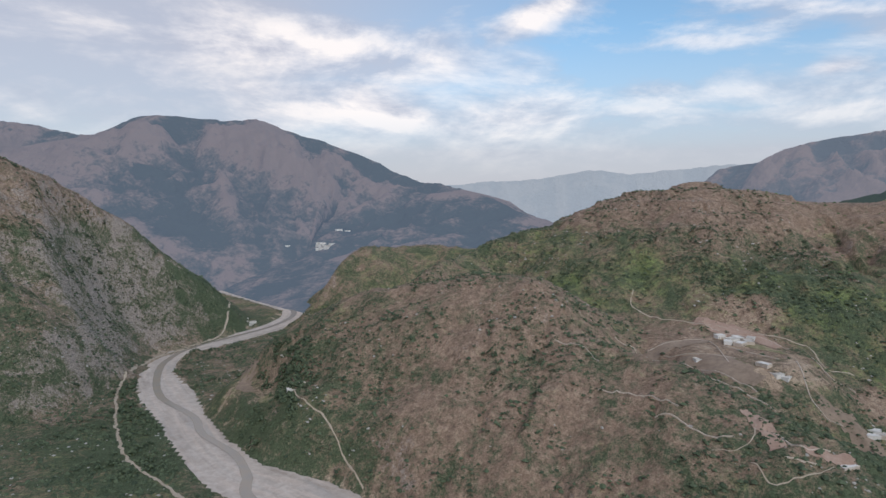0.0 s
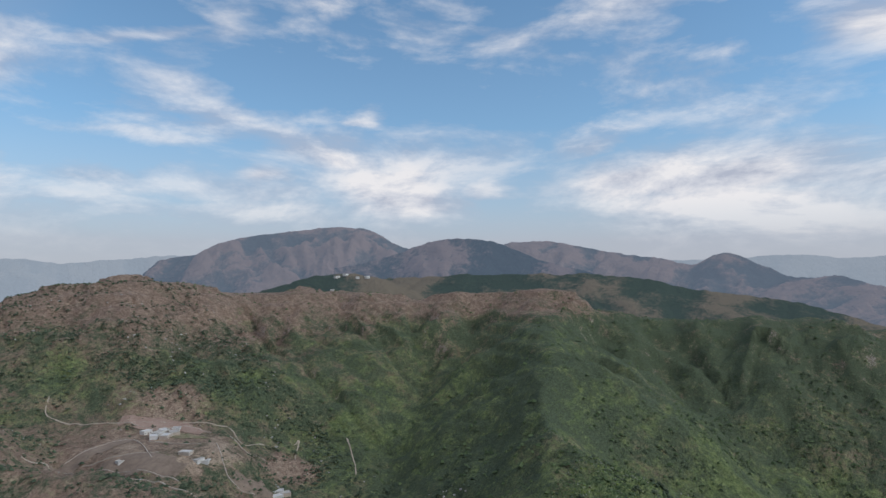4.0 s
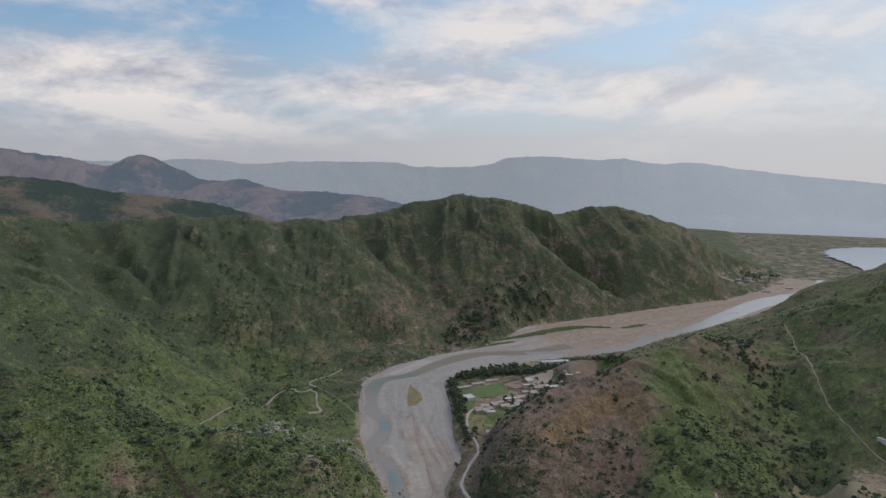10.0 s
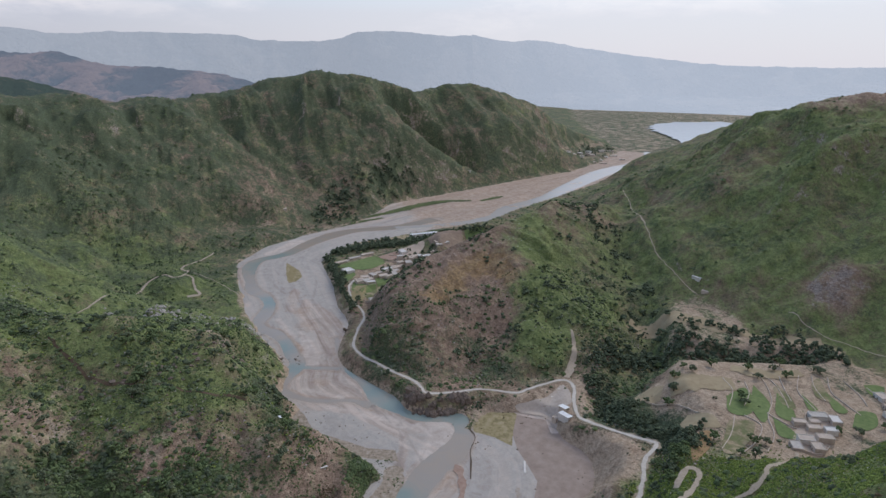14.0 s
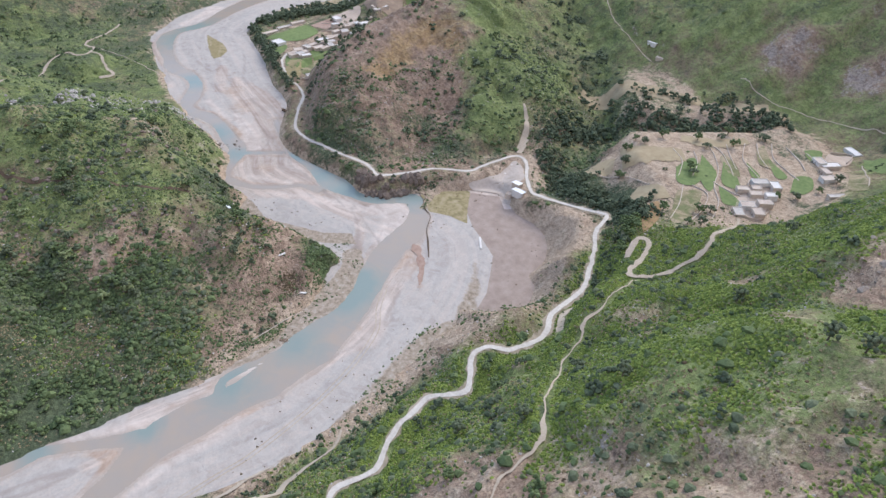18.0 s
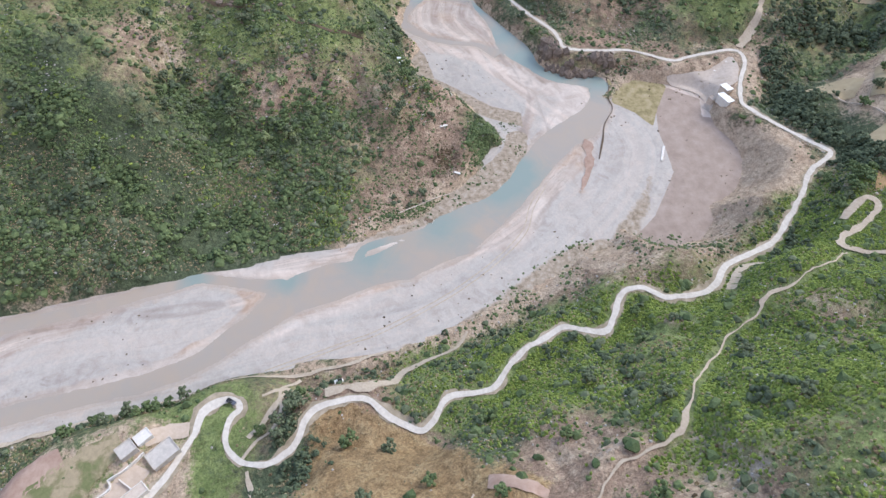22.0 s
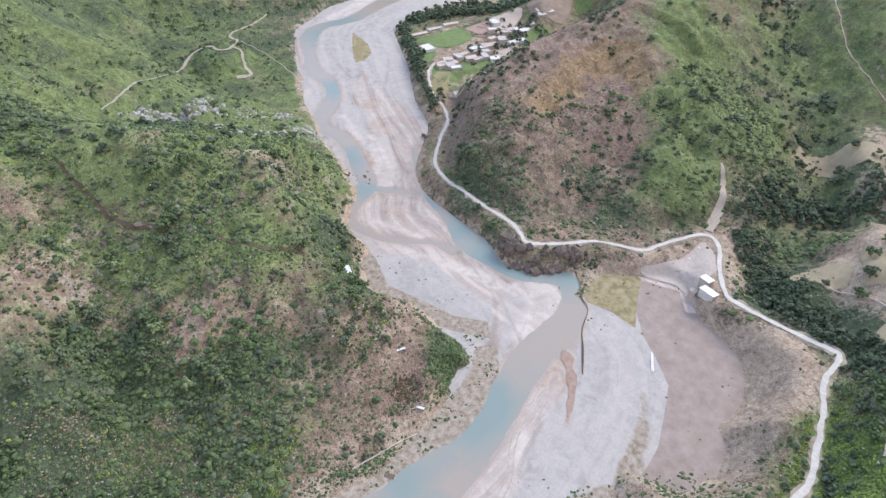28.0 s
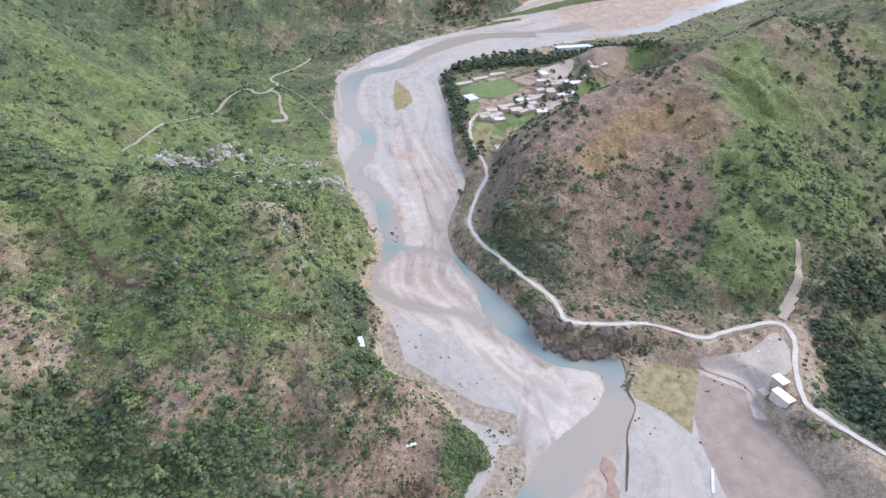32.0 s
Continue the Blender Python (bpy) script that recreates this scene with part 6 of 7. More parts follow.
lane([(178, 800, 1.6), (170, 770, 1.6), (200, 730, 1.6), (300, 659, 1.6), (318, 640, 1.6), (317, 611, 1.6), (343, 610, 1.6)])
lane([(377, 607, 1.6), (389, 615, 1.6), (360, 575, 1.6)])
lane([(147, 442, 0.9), (167, 441, 0.9), (180, 450, 1.0), (189, 468, 0.9)])
lane([(169, 427, 0.8), (176, 409, 0.9), (201, 410, 0.9), (219, 417, 0.8)])
lane([(432, 580, 1.4), (417, 548, 1.4), (400, 520, 1.4)])

# ---- houses ----
house(97, 125, 6.5, 5.5, 3.2, 129, CONCRETE, CONCRETE, "grey concrete flat-roofed farmhouse in a walled yard", "farm by the road")
house(102, 120, 6, 4.5, 3.0, 129, WHITE, WHITE, "small whitewashed farm room with flat roof", "farm by the road")
house(95, 112, 11, 7.5, 3.4, 129, CONCRETE, CONCRETE, "long weathered concrete farm building beside the road", "farm by the road")
house(78, 122, 15, 4.5, 2.8, 129, WHITE, MUD, "long low pale-roofed stable beside the road", "farm by the road")
house(69, 133, 8, 4.5, 2.8, 129, CONCRETE, CONCRETE, "grey concrete store at the end of the stable", "farm by the road")
house(64.5, 140, 6, 5, 2.8, 129, MUD, MUD, "small mud-plastered room of the farm", "farm by the road")
house(69, 145, 4, 3.5, 2.6, 129, CONCRETE, CONCRETE, "small grey outhouse on the yard wall", "farm by the road")
for nodes in ([(86, 130), (90, 124), (96, 119)], [(79, 134), (83, 129), (86, 130)], [(68, 144), (73, 139), (79, 134)], [(86, 126), (82, 121)], [(63, 153), (66, 148)], [(79, 134), (75, 127)]):
    wall_run(nodes, 1.8, 0.5, WHITE, "pale plastered yard wall of the farm")
house(282, -200, 9, 5, 3, 20, WHITE, SHEET_METAL, "long white roadside shed with pale tin roof", "sheds by the road", True, "shed", base=float(ground_z(282, -200)[0]) + 0.6)
house(291, -204, 6, 5, 3, 20, MUD, SHEET_METAL, "small roadside workshop with pale tin roof", "sheds by the road", True, "shed", base=float(ground_z(291, -204)[0]) + 0.6)
house(290, -197, 4, 4, 2.6, 20, MUD, MUD, "mud-walled lean-to beside the tin-roofed shed", "sheds by the road", False, "shed", base=float(ground_z(290, -197)[0]) + 0.6)
house(343, -1, 7, 4, 2.6, 10, WHITE, SHEET_METAL, "lone whitewashed hut on the green hillside", "", True, "hut")
for i, (x, y, w, d, t) in enumerate([(185, -312, 8, 5, 60), (186, -329, 11, 6, 64), (178, -334, 9, 6, 150), (177, -315, 8, 5, 62), (169, -299, 9, 6, 58), (166, -311, 9, 6, 60), (166, -288, 9, 6, 150), (171, -322, 7, 5, 62), (160, -298, 8, 6, 150), (182, -321, 6, 5, 60)]):
    house(x, y, w, d, 2.8 + 0.4 * (i % 3), t, (MUD, WHITE, MUD)[i % 3], (MUD, CONCRETE, WHITE, MUD, MUD)[i % 5], "flat-roofed farmhouse at the edge of the terraces", "farmhouses by the terraces")
for i, (x, y, w, d, t) in enumerate([(190, -393, 9, 6, 160), (184, -397, 14, 6, 70), (170, -376, 10, 6, 70), (178, -384, 8, 5, 160), (196, -441, 6, 13, 75), (150, -357, 12, 4, 70)]):
    house(x, y, w, d, 3.0, t, (WHITE, MUD)[i % 2], (MUD, WHITE, MUD, MUD, WHITE, CONCRETE)[i], "long farmhouse with a pale roof above the fields", "farmhouses by the terraces")
for nodes in ([(164, -282), (156, -296), (160, -308)], [(200, -420), (192, -434), (184, -416)], [(187, -320), (192, -326), (188, -336)], [(172, -304), (176, -308)]):
    wall_run(nodes, 1.6, 0.5, MUD, "mud-plastered yard wall of the terrace farm")
house(406, -423, 9, 6, 3, 10, WHITE, SHEET_METAL, "small white hut on the upper terraces", "", True, "hut")
house(389, -419, 7, 5, 3, 30, MUD, MUD, "small mud hut on the upper terraces", "", False, "hut")
house(666, -115, 14, 11, 4.5, 20, WHITE, WHITE, "white block house standing alone in green fields", "village houses")
for i, (x, y, w, d, t) in enumerate([(717, -117, 20, 6, 108), (725, -136, 19, 6, 106), (730, -154, 18, 6, 104)]):
    house(x, y, w, d, 3.2, t, MUD, (MUD, CONCRETE, MUD)[i], "long low mud-walled row beside the fields", "village houses")
COMPOUNDS = [(644, -152, 26, 6, 112), (655, -172, 22, 6, 115), (628, -160, 16, 5, 112), (622, -126, 22, 7, 105), (694, -212, 14, 7, 110)]
for x, y, w, d, t in COMPOUNDS:
    house(x, y, w, d, 3.4, t, MUD, MUD, "long mud-plastered compound of the village", "village houses")
VILLAGE = [(626, -121, 11), (618, -128, 13), (609, -131, 10), (634, -129, 10), (637, -140, 12), (652, -162, 14), (661, -178, 16), (671, -195, 12), (660, -208, 20), (632, -152, 12), (633, -166, 13), (625, -174, 10), (631, -180, 7), (720, -201, 13), (697, -192, 9),
           (690, -206, 10), (692, -218, 8), (685, -225, 13), (696, -238, 10), (704, -249, 9), (712, -261, 11), (714, -250, 8), (556, -120, 12), (773, -281, 13), (676, -186, 9), (643, -170, 8)]
for i, (x, y, w) in enumerate(VILLAGE):
    white = i in (8, 11, 13, 16, 23)
    house(x, y, w, 6.5 + 2 * (i % 2), 3.2 + 0.6 * (i % 3), 108 + 90 * (i % 3 == 1) - 8 * (i % 4), WHITE if white else MUD, WHITE if white else (MUD, CONCRETE, WHITE)[i % 3],
          "whitewashed flat-roofed village house" if white else "mud-walled flat-roofed village house", "village houses")
for nodes in ([(640, -134), (648, -150), (656, -170)], [(620, -118), (612, -126), (604, -134)], [(664, -200), (668, -188), (660, -172)], [(640, -104), (660, -98), (690, -100), (708, -104)], [(690, -172), (684, -186), (668, -200)], [(640, -160), (624, -180), (606, -172)],
              [(716, -180), (704, -200), (690, -214)], [(560, -112), (548, -122), (556, -132), (566, -124)]):
    wall_run(nodes, 1.6, 0.5, MUD, "mud-plastered yard wall in the village")
house(806, -260, 43, 17, 5, 92, WHITE, SHEET_METAL, "large white-roofed hall near the river", "", True, "hall")
house(757, -323, 29, 8, 4, 98, WHITE, SHEET_METAL, "long white-roofed building behind the hill", "", True, "hall")
TOWN = [(1232, -454), (1262, -484), (1180, -478), (1466, -918), (1421, -920), (1361, -918), (1438, -1004), (1452, -1044), (1348, -830), (1382, -1025), (1496, -989), (1345, -940), (1480, -950), (1450, -960), (1505, -1040), (1405, -890), (1390, -960), (963, -64), (1420, -870), (1520, -1080), (1475, -900), (1430, -960)]
for i, (x, y) in enumerate(TOWN):
    house(x, y, 12 + 3 * (i % 4), 9 + i % 3, 4 + i % 2, 37 * i % 90, (WHITE, MUD)[i % 2], (WHITE, CONCRETE, MUD)[i % 3], "far flat-roofed house on the valley floor", "houses by the lake road")
HAMLET = [(240, 675, 9, 6), (250, 662, 16, 8), (248, 642, 12, 8), (268, 665, 10, 7), (238, 648, 9, 7), (260, 652, 13, 8), (256, 668, 10, 7), (242, 557, 14, 8), (238, 567, 10, 7), (248, 552, 10, 7), (309, 526, 12, 7), (314, 519, 9, 7), (304, 516, 9, 6), (194, 603, 9, 6), (230, 424, 12, 8)]
for nodes in ([(126, 663), (147, 662), (142, 640)], [(161, 661), (220, 661), (212, 580)], [(220, 715), (251, 681), (280, 666), (295, 637)], [(154, 654), (176, 612), (204, 558), (219, 535)], [(275, 584), (263, 532), (283, 517)],
              [(309, 623), (311, 596), (328, 581)], [(84, 532), (113, 512), (137, 485)], [(120, 487), (149, 459), (166, 450)], [(54, 605), (74, 591), (91, 567)], [(194, 451), (203, 430), (224, 433)], [(188, 422), (209, 419)],
              [(170, 640), (195, 612), (222, 590)], [(186, 560), (206, 535), (226, 515)], [(230, 640), (245, 612), (262, 590)]):
    wall_run(nodes, 0.8, 0.8, MUD, "crumbling pale terrace wall on the upland slope", "terrace_wall")
for i, (x, y, w, d) in enumerate(HAMLET):
    house(x, y, 1.15 * w, 1.1 * d, 3.6, 20 + 13 * i, (WHITE, WHITE, MUD)[i % 3], (WHITE, CONCRETE)[i % 2], "pale flat-roofed upland farmhouse", "upland hamlet")
house(-215, 636, 14, 9, 3.6, 25, WHITE, WHITE, "white ruined-looking farmhouse above the river")
house(-208, 646, 8, 7, 3.2, 25, MUD, CONCRETE, "small farm shed above the river", "", False, "shed")
for i, (x, y) in enumerate([(-486, 1190), (-474, 1205), (-495, 1215), (-470, 1180), (-100, 821)]):
    house(x, y, 16, 10, 3.4, 30 * i, WHITE, CONCRETE, "pale flat-roofed house on the river terrace", "houses below the gorge")


def far_house(x, y, w, d, turn, label, group):
    house(x, y, w, d, 4, turn, WHITE, CONCRETE, label, group, base=range_z(x, y))


for i, (x, y) in enumerate([(910, 1280), (930, 1270), (885, 1262), (950, 1248), (972, 1236)]):
    far_house(x, y, 14, 9, 20 * i, "small pale house on the far knoll", "houses on the knoll")
for i in range(26):
    a, b = rng.randn(2)
    x, y = ((-500, 1870), (-515, 1885), (-492, 2040), (-655, 1846))[(0, 0, 0, 1, 1, 2, 3)[i % 7]]
    far_house(x + 24 * a, y + 13 * b, 14 + 8 * rng.rand(), 11, 90 * rng.rand(), "pale house of the far mountain village", "mountain village")

# ---- vehicles and river clutter ----


def wheel(parent, x, y, r, w):
    bm = bmesh.new()
    bmesh.ops.create_cone(bm, cap_ends=True, segments=16, radius1=r, radius2=r, depth=w, matrix=pose(x, y, r, 90, 0, 0))
    wh = part("wheel", bm, TYRE, parent)
    bm = bmesh.new()
    bmesh.ops.create_cone(bm, cap_ends=True, segments=10, radius1=r * 0.55, radius2=r * 0.55, depth=w + 0.04, matrix=pose(x, y, r, 90, 0, 0))
    part("rim", bm, CONCRETE, wh, "dusty steel rim")


def car(x, y, z, turn, paint, label, name="jeep", long=4.4):
    ob = thing(name, x, y, z, turn, label, "car")
    l = long / 2
    part("body", boxes((-l, -0.88, 0.35, l, 0.88, 1.0, 0.1)), paint, ob)
    bm = boxes((-l * 0.85, -0.8, 1.0, l * 0.35, 0.8, 1.75, 0.12))
    for v in bm.verts:
        if v.co.z > 1.5:
            v.co.x *= 0.9
            v.co.y *= 0.88
    part("cabin", bm, paint, ob)
    part("windscreen", boxes((l * 0.33, -0.68, 1.1, l * 0.37, 0.68, 1.6)), GLASS, ob, "dark windscreen")
    for sy in (-1, 1):
        part("side_window", boxes((-l * 0.75, sy * 0.80 - 0.015, 1.15, l * 0.22, sy * 0.80 + 0.015, 1.55)), GLASS, ob)
        part("headlight", boxes((l - 0.02, sy * 0.6 - 0.15, 0.65, l + 0.03, sy * 0.6 + 0.15, 0.85)), WHITE_PAINT, ob, "pale headlight")
        for sx in (-0.62, 0.62):
            wheel(ob, sx * l, sy * 0.85, 0.38, 0.26)
    part("bumper", boxes((l, -0.8, 0.4, l + 0.12, 0.8, 0.58, 0.03)), TYRE, ob)
    part("roof_rack", boxes((-l * 0.7, -0.6, 1.76, l * 0.2, 0.6, 1.82)), TYRE, ob)
    return ob


car(115.5, 88.5, float(ground_z(115.5, 88.5)[0]) + 0.28, 235, PAINT, "dusty blue-grey jeep standing at the road bend")
car(121, 44, float(ground_z(121, 44)[0]) + 0.32, 100, WHITE_PAINT, "small white van parked on the dirt track", "van", 4.0)


def lorry(x, y, z, turn):
    ob = thing("lorry", x, y, z, turn, "brown lorry standing on the gravel river bed", "lorry")
    part("chassis", boxes((-3.4, -0.9, 0.6, 3.2, 0.9, 0.9)), TYRE, ob)
    part("cab", boxes((1.6, -1.1, 0.9, 3.3, 1.1, 2.6, 0.12)), WOOD, ob, "brown painted cab")
    part("windscreen", boxes((3.28, -0.9, 1.7, 3.33, 0.9, 2.35)), GLASS, ob)
    part("load_bed", boxes((-3.5, -1.2, 0.9, 1.4, 1.2, 1.1), (-3.5, -1.2, 1.1, 1.4, -1.1, 2.2), (-3.5, 1.1, 1.1, 1.4, 1.2, 2.2), (-3.5, -1.1, 1.1, -3.4, 1.1, 2.2), (1.3, -1.1, 1.1, 1.4, 1.1, 2.4)), WOOD, ob)
    for sx in (-2.4, -1.2, 2.4):
        for sy in (-1, 1):
            wheel(ob, sx, sy * 1.0, 0.5, 0.3)


lorry(506, -80, 0.15, 20)


def raft(x, y, z, turn):
    ob = thing("raft", x, y, z, turn, "flat wooden ferry raft moored at the bank", "boat")
    part("deck", boxes(*[(-2.5, -1.2 + 0.3 * i, 0.2, 2.5, -1.2 + 0.3 * i + 0.27, 0.3) for i in range(8)]), WOOD, ob)
    for sy in (-0.9, 0, 0.9):
        part("float", boxes((-2.7, sy - 0.22, -0.1, 2.7, sy + 0.22, 0.2, 0.06)), WHITE_PAINT, ob, "pale float drum")
    part("railing", boxes((-2.4, 1.1, 0.3, -2.34, 1.16, 1.1), (2.34, 1.1, 0.3, 2.4, 1.16, 1.1), (-2.4, 1.1, 1.04, 2.4, 1.16, 1.1)), WOOD, ob)


raft(216, -6, 0.12, 60)
for x, y, w, t in ((250, -151, 13, 155), (276, -22, 4.5, 100), (245, -26, 3.5, 60), (298, -29, 3, 20), (322, -218, 3, 60), (316, -208, 2.5, 20)):
    ob = thing("concrete_slab", x, y, float(ground_z(x, y)[0]) if river_gap(np.array([x]), np.array([y]))[0] > 0 else 0.25, t, "pale fallen concrete slab lying on the ground", "slab")
    part("slab", boxes((-w / 2, -0.7, 0, w / 2, 0.7, 0.5, 0.08)), WHITE, ob)
    part("broken_end", boxes((w / 2, -0.4, 0, w / 2 + 0.7, 0.5, 0.3, 0.08)), CONCRETE, ob)

# ---- trees ----


def blob(bm, cx, cy, cz, r, seed, level=1):
    """One ragged clump of leaves."""
    v0 = len(bm.verts)
    res = bmesh.ops.create_icosphere(bm, subdivisions=level, radius=1.0)
    rr = random.Random(seed)
    for v in res["verts"]:
        k = r * (0.72 + 0.5 * rr.random())
        v.co = Vector((cx + v.co.x * k, cy + v.co.y * k, cz + v.co.z * k * 0.8))


def limb(bm, a, b, r0, r1, seg=6):
    a, b = Vector(a), Vector(b)
    q = (b - a).to_track_quat("Z", "Y").to_matrix().to_4x4()
    bmesh.ops.create_cone(bm, segments=seg, radius1=r0, radius2=r1, depth=(b - a).length, matrix=Matrix.Translation((a + b) / 2) @ q)


def tree(seed, h, spread, material, label, x, y):
    rr = random.Random(seed)
    ob = thing("tree", x, y, float(ground_z(x, y)[0]) - 0.2, rr.random() * 360, label, "tree", "hillside trees")
    bm, cr = bmesh.new(), bmesh.new()
    fork = h * 0.3
    limb(bm, (0, 0, 0), (0.1, 0, fork), 0.05 * h, 0.035 * h, 8)
    n = 7
    for i in range(n):
        a = 2 * math.pi * i / n + rr.random()
        out, up = spread * (0.35 + 0.5 * rr.random()), h * (0.5 + 0.4 * rr.random())
        tip = (math.cos(a) * out, math.sin(a) * out, up)
        limb(bm, (0.1, 0, fork), tip, 0.022 * h, 0.006 * h, 5)
        for j in range(5):
            o = spread * 0.32
            blob(cr, tip[0] + rr.uniform(-o, o), tip[1] + rr.uniform(-o, o), tip[2] + rr.uniform(-0.5, 0.6) * o, spread * rr.uniform(0.16, 0.3), seed * 100 + i * 10 + j)
    for j in range(7):
        blob(cr, rr.uniform(-0.4, 0.4) * spread, rr.uniform(-0.4, 0.4) * spread, h * rr.uniform(0.75, 0.98), spread * rr.uniform(0.18, 0.3), seed * 100 + 90 + j)
    part("trunk", bm, BARK, ob)
    part("crown", cr, material, ob)
    return ob


kinds = [tree(1, 6.5, 3.6, LEAF, "broad dark green tree on the hillside", 336, 115), tree(2, 5.0, 3.0, GREY_LEAF, "grey-green olive-like tree on the hillside", 341, 86),
         tree(3, 4.2, 2.6, LEAF, "low rounded dark green tree", 354, 89), tree(4, 7.5, 3.2, GREY_LEAF, "tall grey-green tree with a ragged crown", 270, 66)]


def plant_tree(x, y):
    k = kinds[rng.randint(4)]
    copy_thing(k, pose(x, y, float(ground_z(x, y)[0]) - 0.2, 0, 0, rng.rand() * 360))


PALE_TREES = [(330, 112), (294, 93), (269, 66), (298, 68), (434, 8), (268, 79)]
LIGHT_LEAF = make_leaf("pale_green_leaves", (0.13, 0.17, 0.07), (0.27, 0.32, 0.16))
light_tree = tree(5, 5.5, 3.6, LIGHT_LEAF, "pale green broad tree on the hillside", *PALE_TREES[0])
for x, y in PALE_TREES[1:]:
    copy_thing(light_tree, pose(x, y, float(ground_z(x, y)[0]) - 0.2, 0, 0, rng.rand() * 360))
SPOTS = [(349, 89), (339, 90), (352, 85), (380, 96), (390, 78), (381, 80), (296, 8), (315, -3), (319, -8), (336, 3), (287, 119), (276, 98), (388, 38), (384, 67), (337, 20), (528, 79), (522, 73), (276, 5), (273, 70), (267, 63), (285, 55), (300, 131), (280, 129), (414, 32), (367, 39), (420, -7), (295, -14), (423, 163), (288, 10), (366, -3)]
SPOTS += [(254, -339), (251, -367), (216, -298), (231, -385), (255, -272), (248, -262), (266, -298), (176, -275), (164, -254), (168, -247), (269, -389), (269, -318), (315, -291), (326, -318), (274, -296), (241, -335), (234, -355), (170, -327), (164, -338), (162, -357), (164, -377)]
SPOTS += [(299, 95), (308, 7), (351, 14), (390, 79), (385, 95), (560, 95), (423, 45), (305, 120), (286, 61), (282, 2), (456, 21), (300, -2), (281, 97), (321, 136), (358, 28), (352, 153), (419, -138), (445, -163),
         (405, -213), (461, -278), (432, -321), (266, 139), (245, 170), (258, 77), (273, 63), (308, 90), (305, 175), (112, -82), (95, -54), (88, -15), (129, -87), (91, -109), (76, -71), (62, -102), (90, 40), (84, 24), (63, 10)]
for x, y in SPOTS:
    plant_tree(x, y)
for x, y in [(71, 72), (60, 33), (52, -11), (41, -53), (70, -37), (27, -146), (17, -148), (75, -172), (107, -246), (222, -301), (258, -273), (247, -356), (233, -384), (178, -267), (269, -284), (189, -247)]:
    plant_tree(x, y)


def belt(nodes, count, spread):
    """Trees standing in a row or a strip."""
    c = curve([(*n, 0) for n in nodes], 2.0)
    for _ in range(count):
        p = c[rng.randint(len(c))]
        x, y = p[0] + rng.normal() * spread, p[1] + rng.normal() * spread
        if river_gap(np.array([x]), np.array([y]))[0] > 1.5 and np.hypot(*(curve(ROAD_A, 4.0)[:, :2] - (x, y)).T).min() > 5.5:
            plant_tree(x, y)


belt([(118, 70), (112, 60), (98, 70)], 12, 4)
belt([(126, 100), (120, 130), (115, 160)], 14, 3)
belt([(165, -180), (185, -215), (205, -236)], 18, 6)

# ---- scrub, boulders and stones: too many to count ----
DARK_LEAF = make_leaf("dark_tree_leaves", (0.056, 0.078, 0.05), (0.13, 0.165, 0.098))
STRAW = make_leaf("straw_grass", (0.2, 0.16, 0.09), (0.38, 0.32, 0.2))
DOME = []
for k in range(5):
    r2 = np.random.RandomState(40 + k)
    a = np.arange(6) * np.pi / 3
    j = lambda: 0.6 + 0.75 * r2.rand(6)
    lo, mi = j(), j()
    v = np.vstack([np.column_stack([np.cos(a) * lo, np.sin(a) * lo, np.full(6, -0.15)]), np.column_stack([np.cos(a + 0.5) * mi * 0.85, np.sin(a + 0.5) * mi * 0.85, 0.32 + 0.55 * r2.rand(6)]), [[0.1, 0, 0.9 + 0.2 * r2.rand()]]])
    DOME.append(v)
DOME_F = np.array([f for i in range(6) for f in ((i, (i + 1) % 6, 6 + i), ((i + 1) % 6, 6 + (i + 1) % 6, 6 + i), (6 + i, 6 + (i + 1) % 6, 12))])


TUFT = []
for k in range(5):
    r2 = np.random.RandomState(70 + k)
    a = np.arange(5) * np.pi * 0.4
    q = 0.5 + 0.8 * r2.rand(5)
    TUFT.append(np.vstack([np.column_stack([np.cos(a) * q, np.sin(a) * q, -0.1 + 0.6 * r2.rand(5)]), [[0.3 * r2.rand(), 0.3 * r2.rand(), 0.8 + 0.5 * r2.rand()]]]))
TUFT_F = np.array([(i, (i + 1) % 5, 5) for i in range(5)])


def clumps(name, X, Y, R, flat, material, label, category, sink=0.1, ragged=False):
    """Many small domes (or five-faced ragged tufts) standing on the land, as one uncountable mass."""
    shapes, faces = (TUFT, TUFT_F) if ragged else (DOME, DOME_F)
    n = len(X)
    Z = ground_z(X, Y)
    inside = river_gap(X, Y) < 0.5
    Z = np.where(inside, 0.15, Z)
    which = rng.randint(0, 5, n)
    T = np.stack(shapes)[which]
    ang = rng.rand(n) * 2 * np.pi
    c, s = np.cos(ang)[:, None], np.sin(ang)[:, None]
    sx = R[:, None] * (0.8 + 0.4 * rng.rand(n, 1))
    x, y, z = T[..., 0] * sx, T[..., 1] * R[:, None], T[..., 2] * R[:, None] * flat
    V = np.stack([X[:, None] + x * c - y * s, Y[:, None] + x * s + y * c, Z[:, None] - (np.zeros(n) + sink)[:, None] * R[:, None] + z], -1)
    F = (faces[None] + len(shapes[0]) * np.arange(n)[:, None, None]).reshape(-1, 3)
    return tagged(sheet(name, V.reshape(-1, 3), F, material, False), label, category, kind="stuff")


ROAD_LINES = [curve(ROAD_A, 4.0), np.vstack([curve(line, 3.0) for line in [track for track, _ in TRACKS] + LANES])]


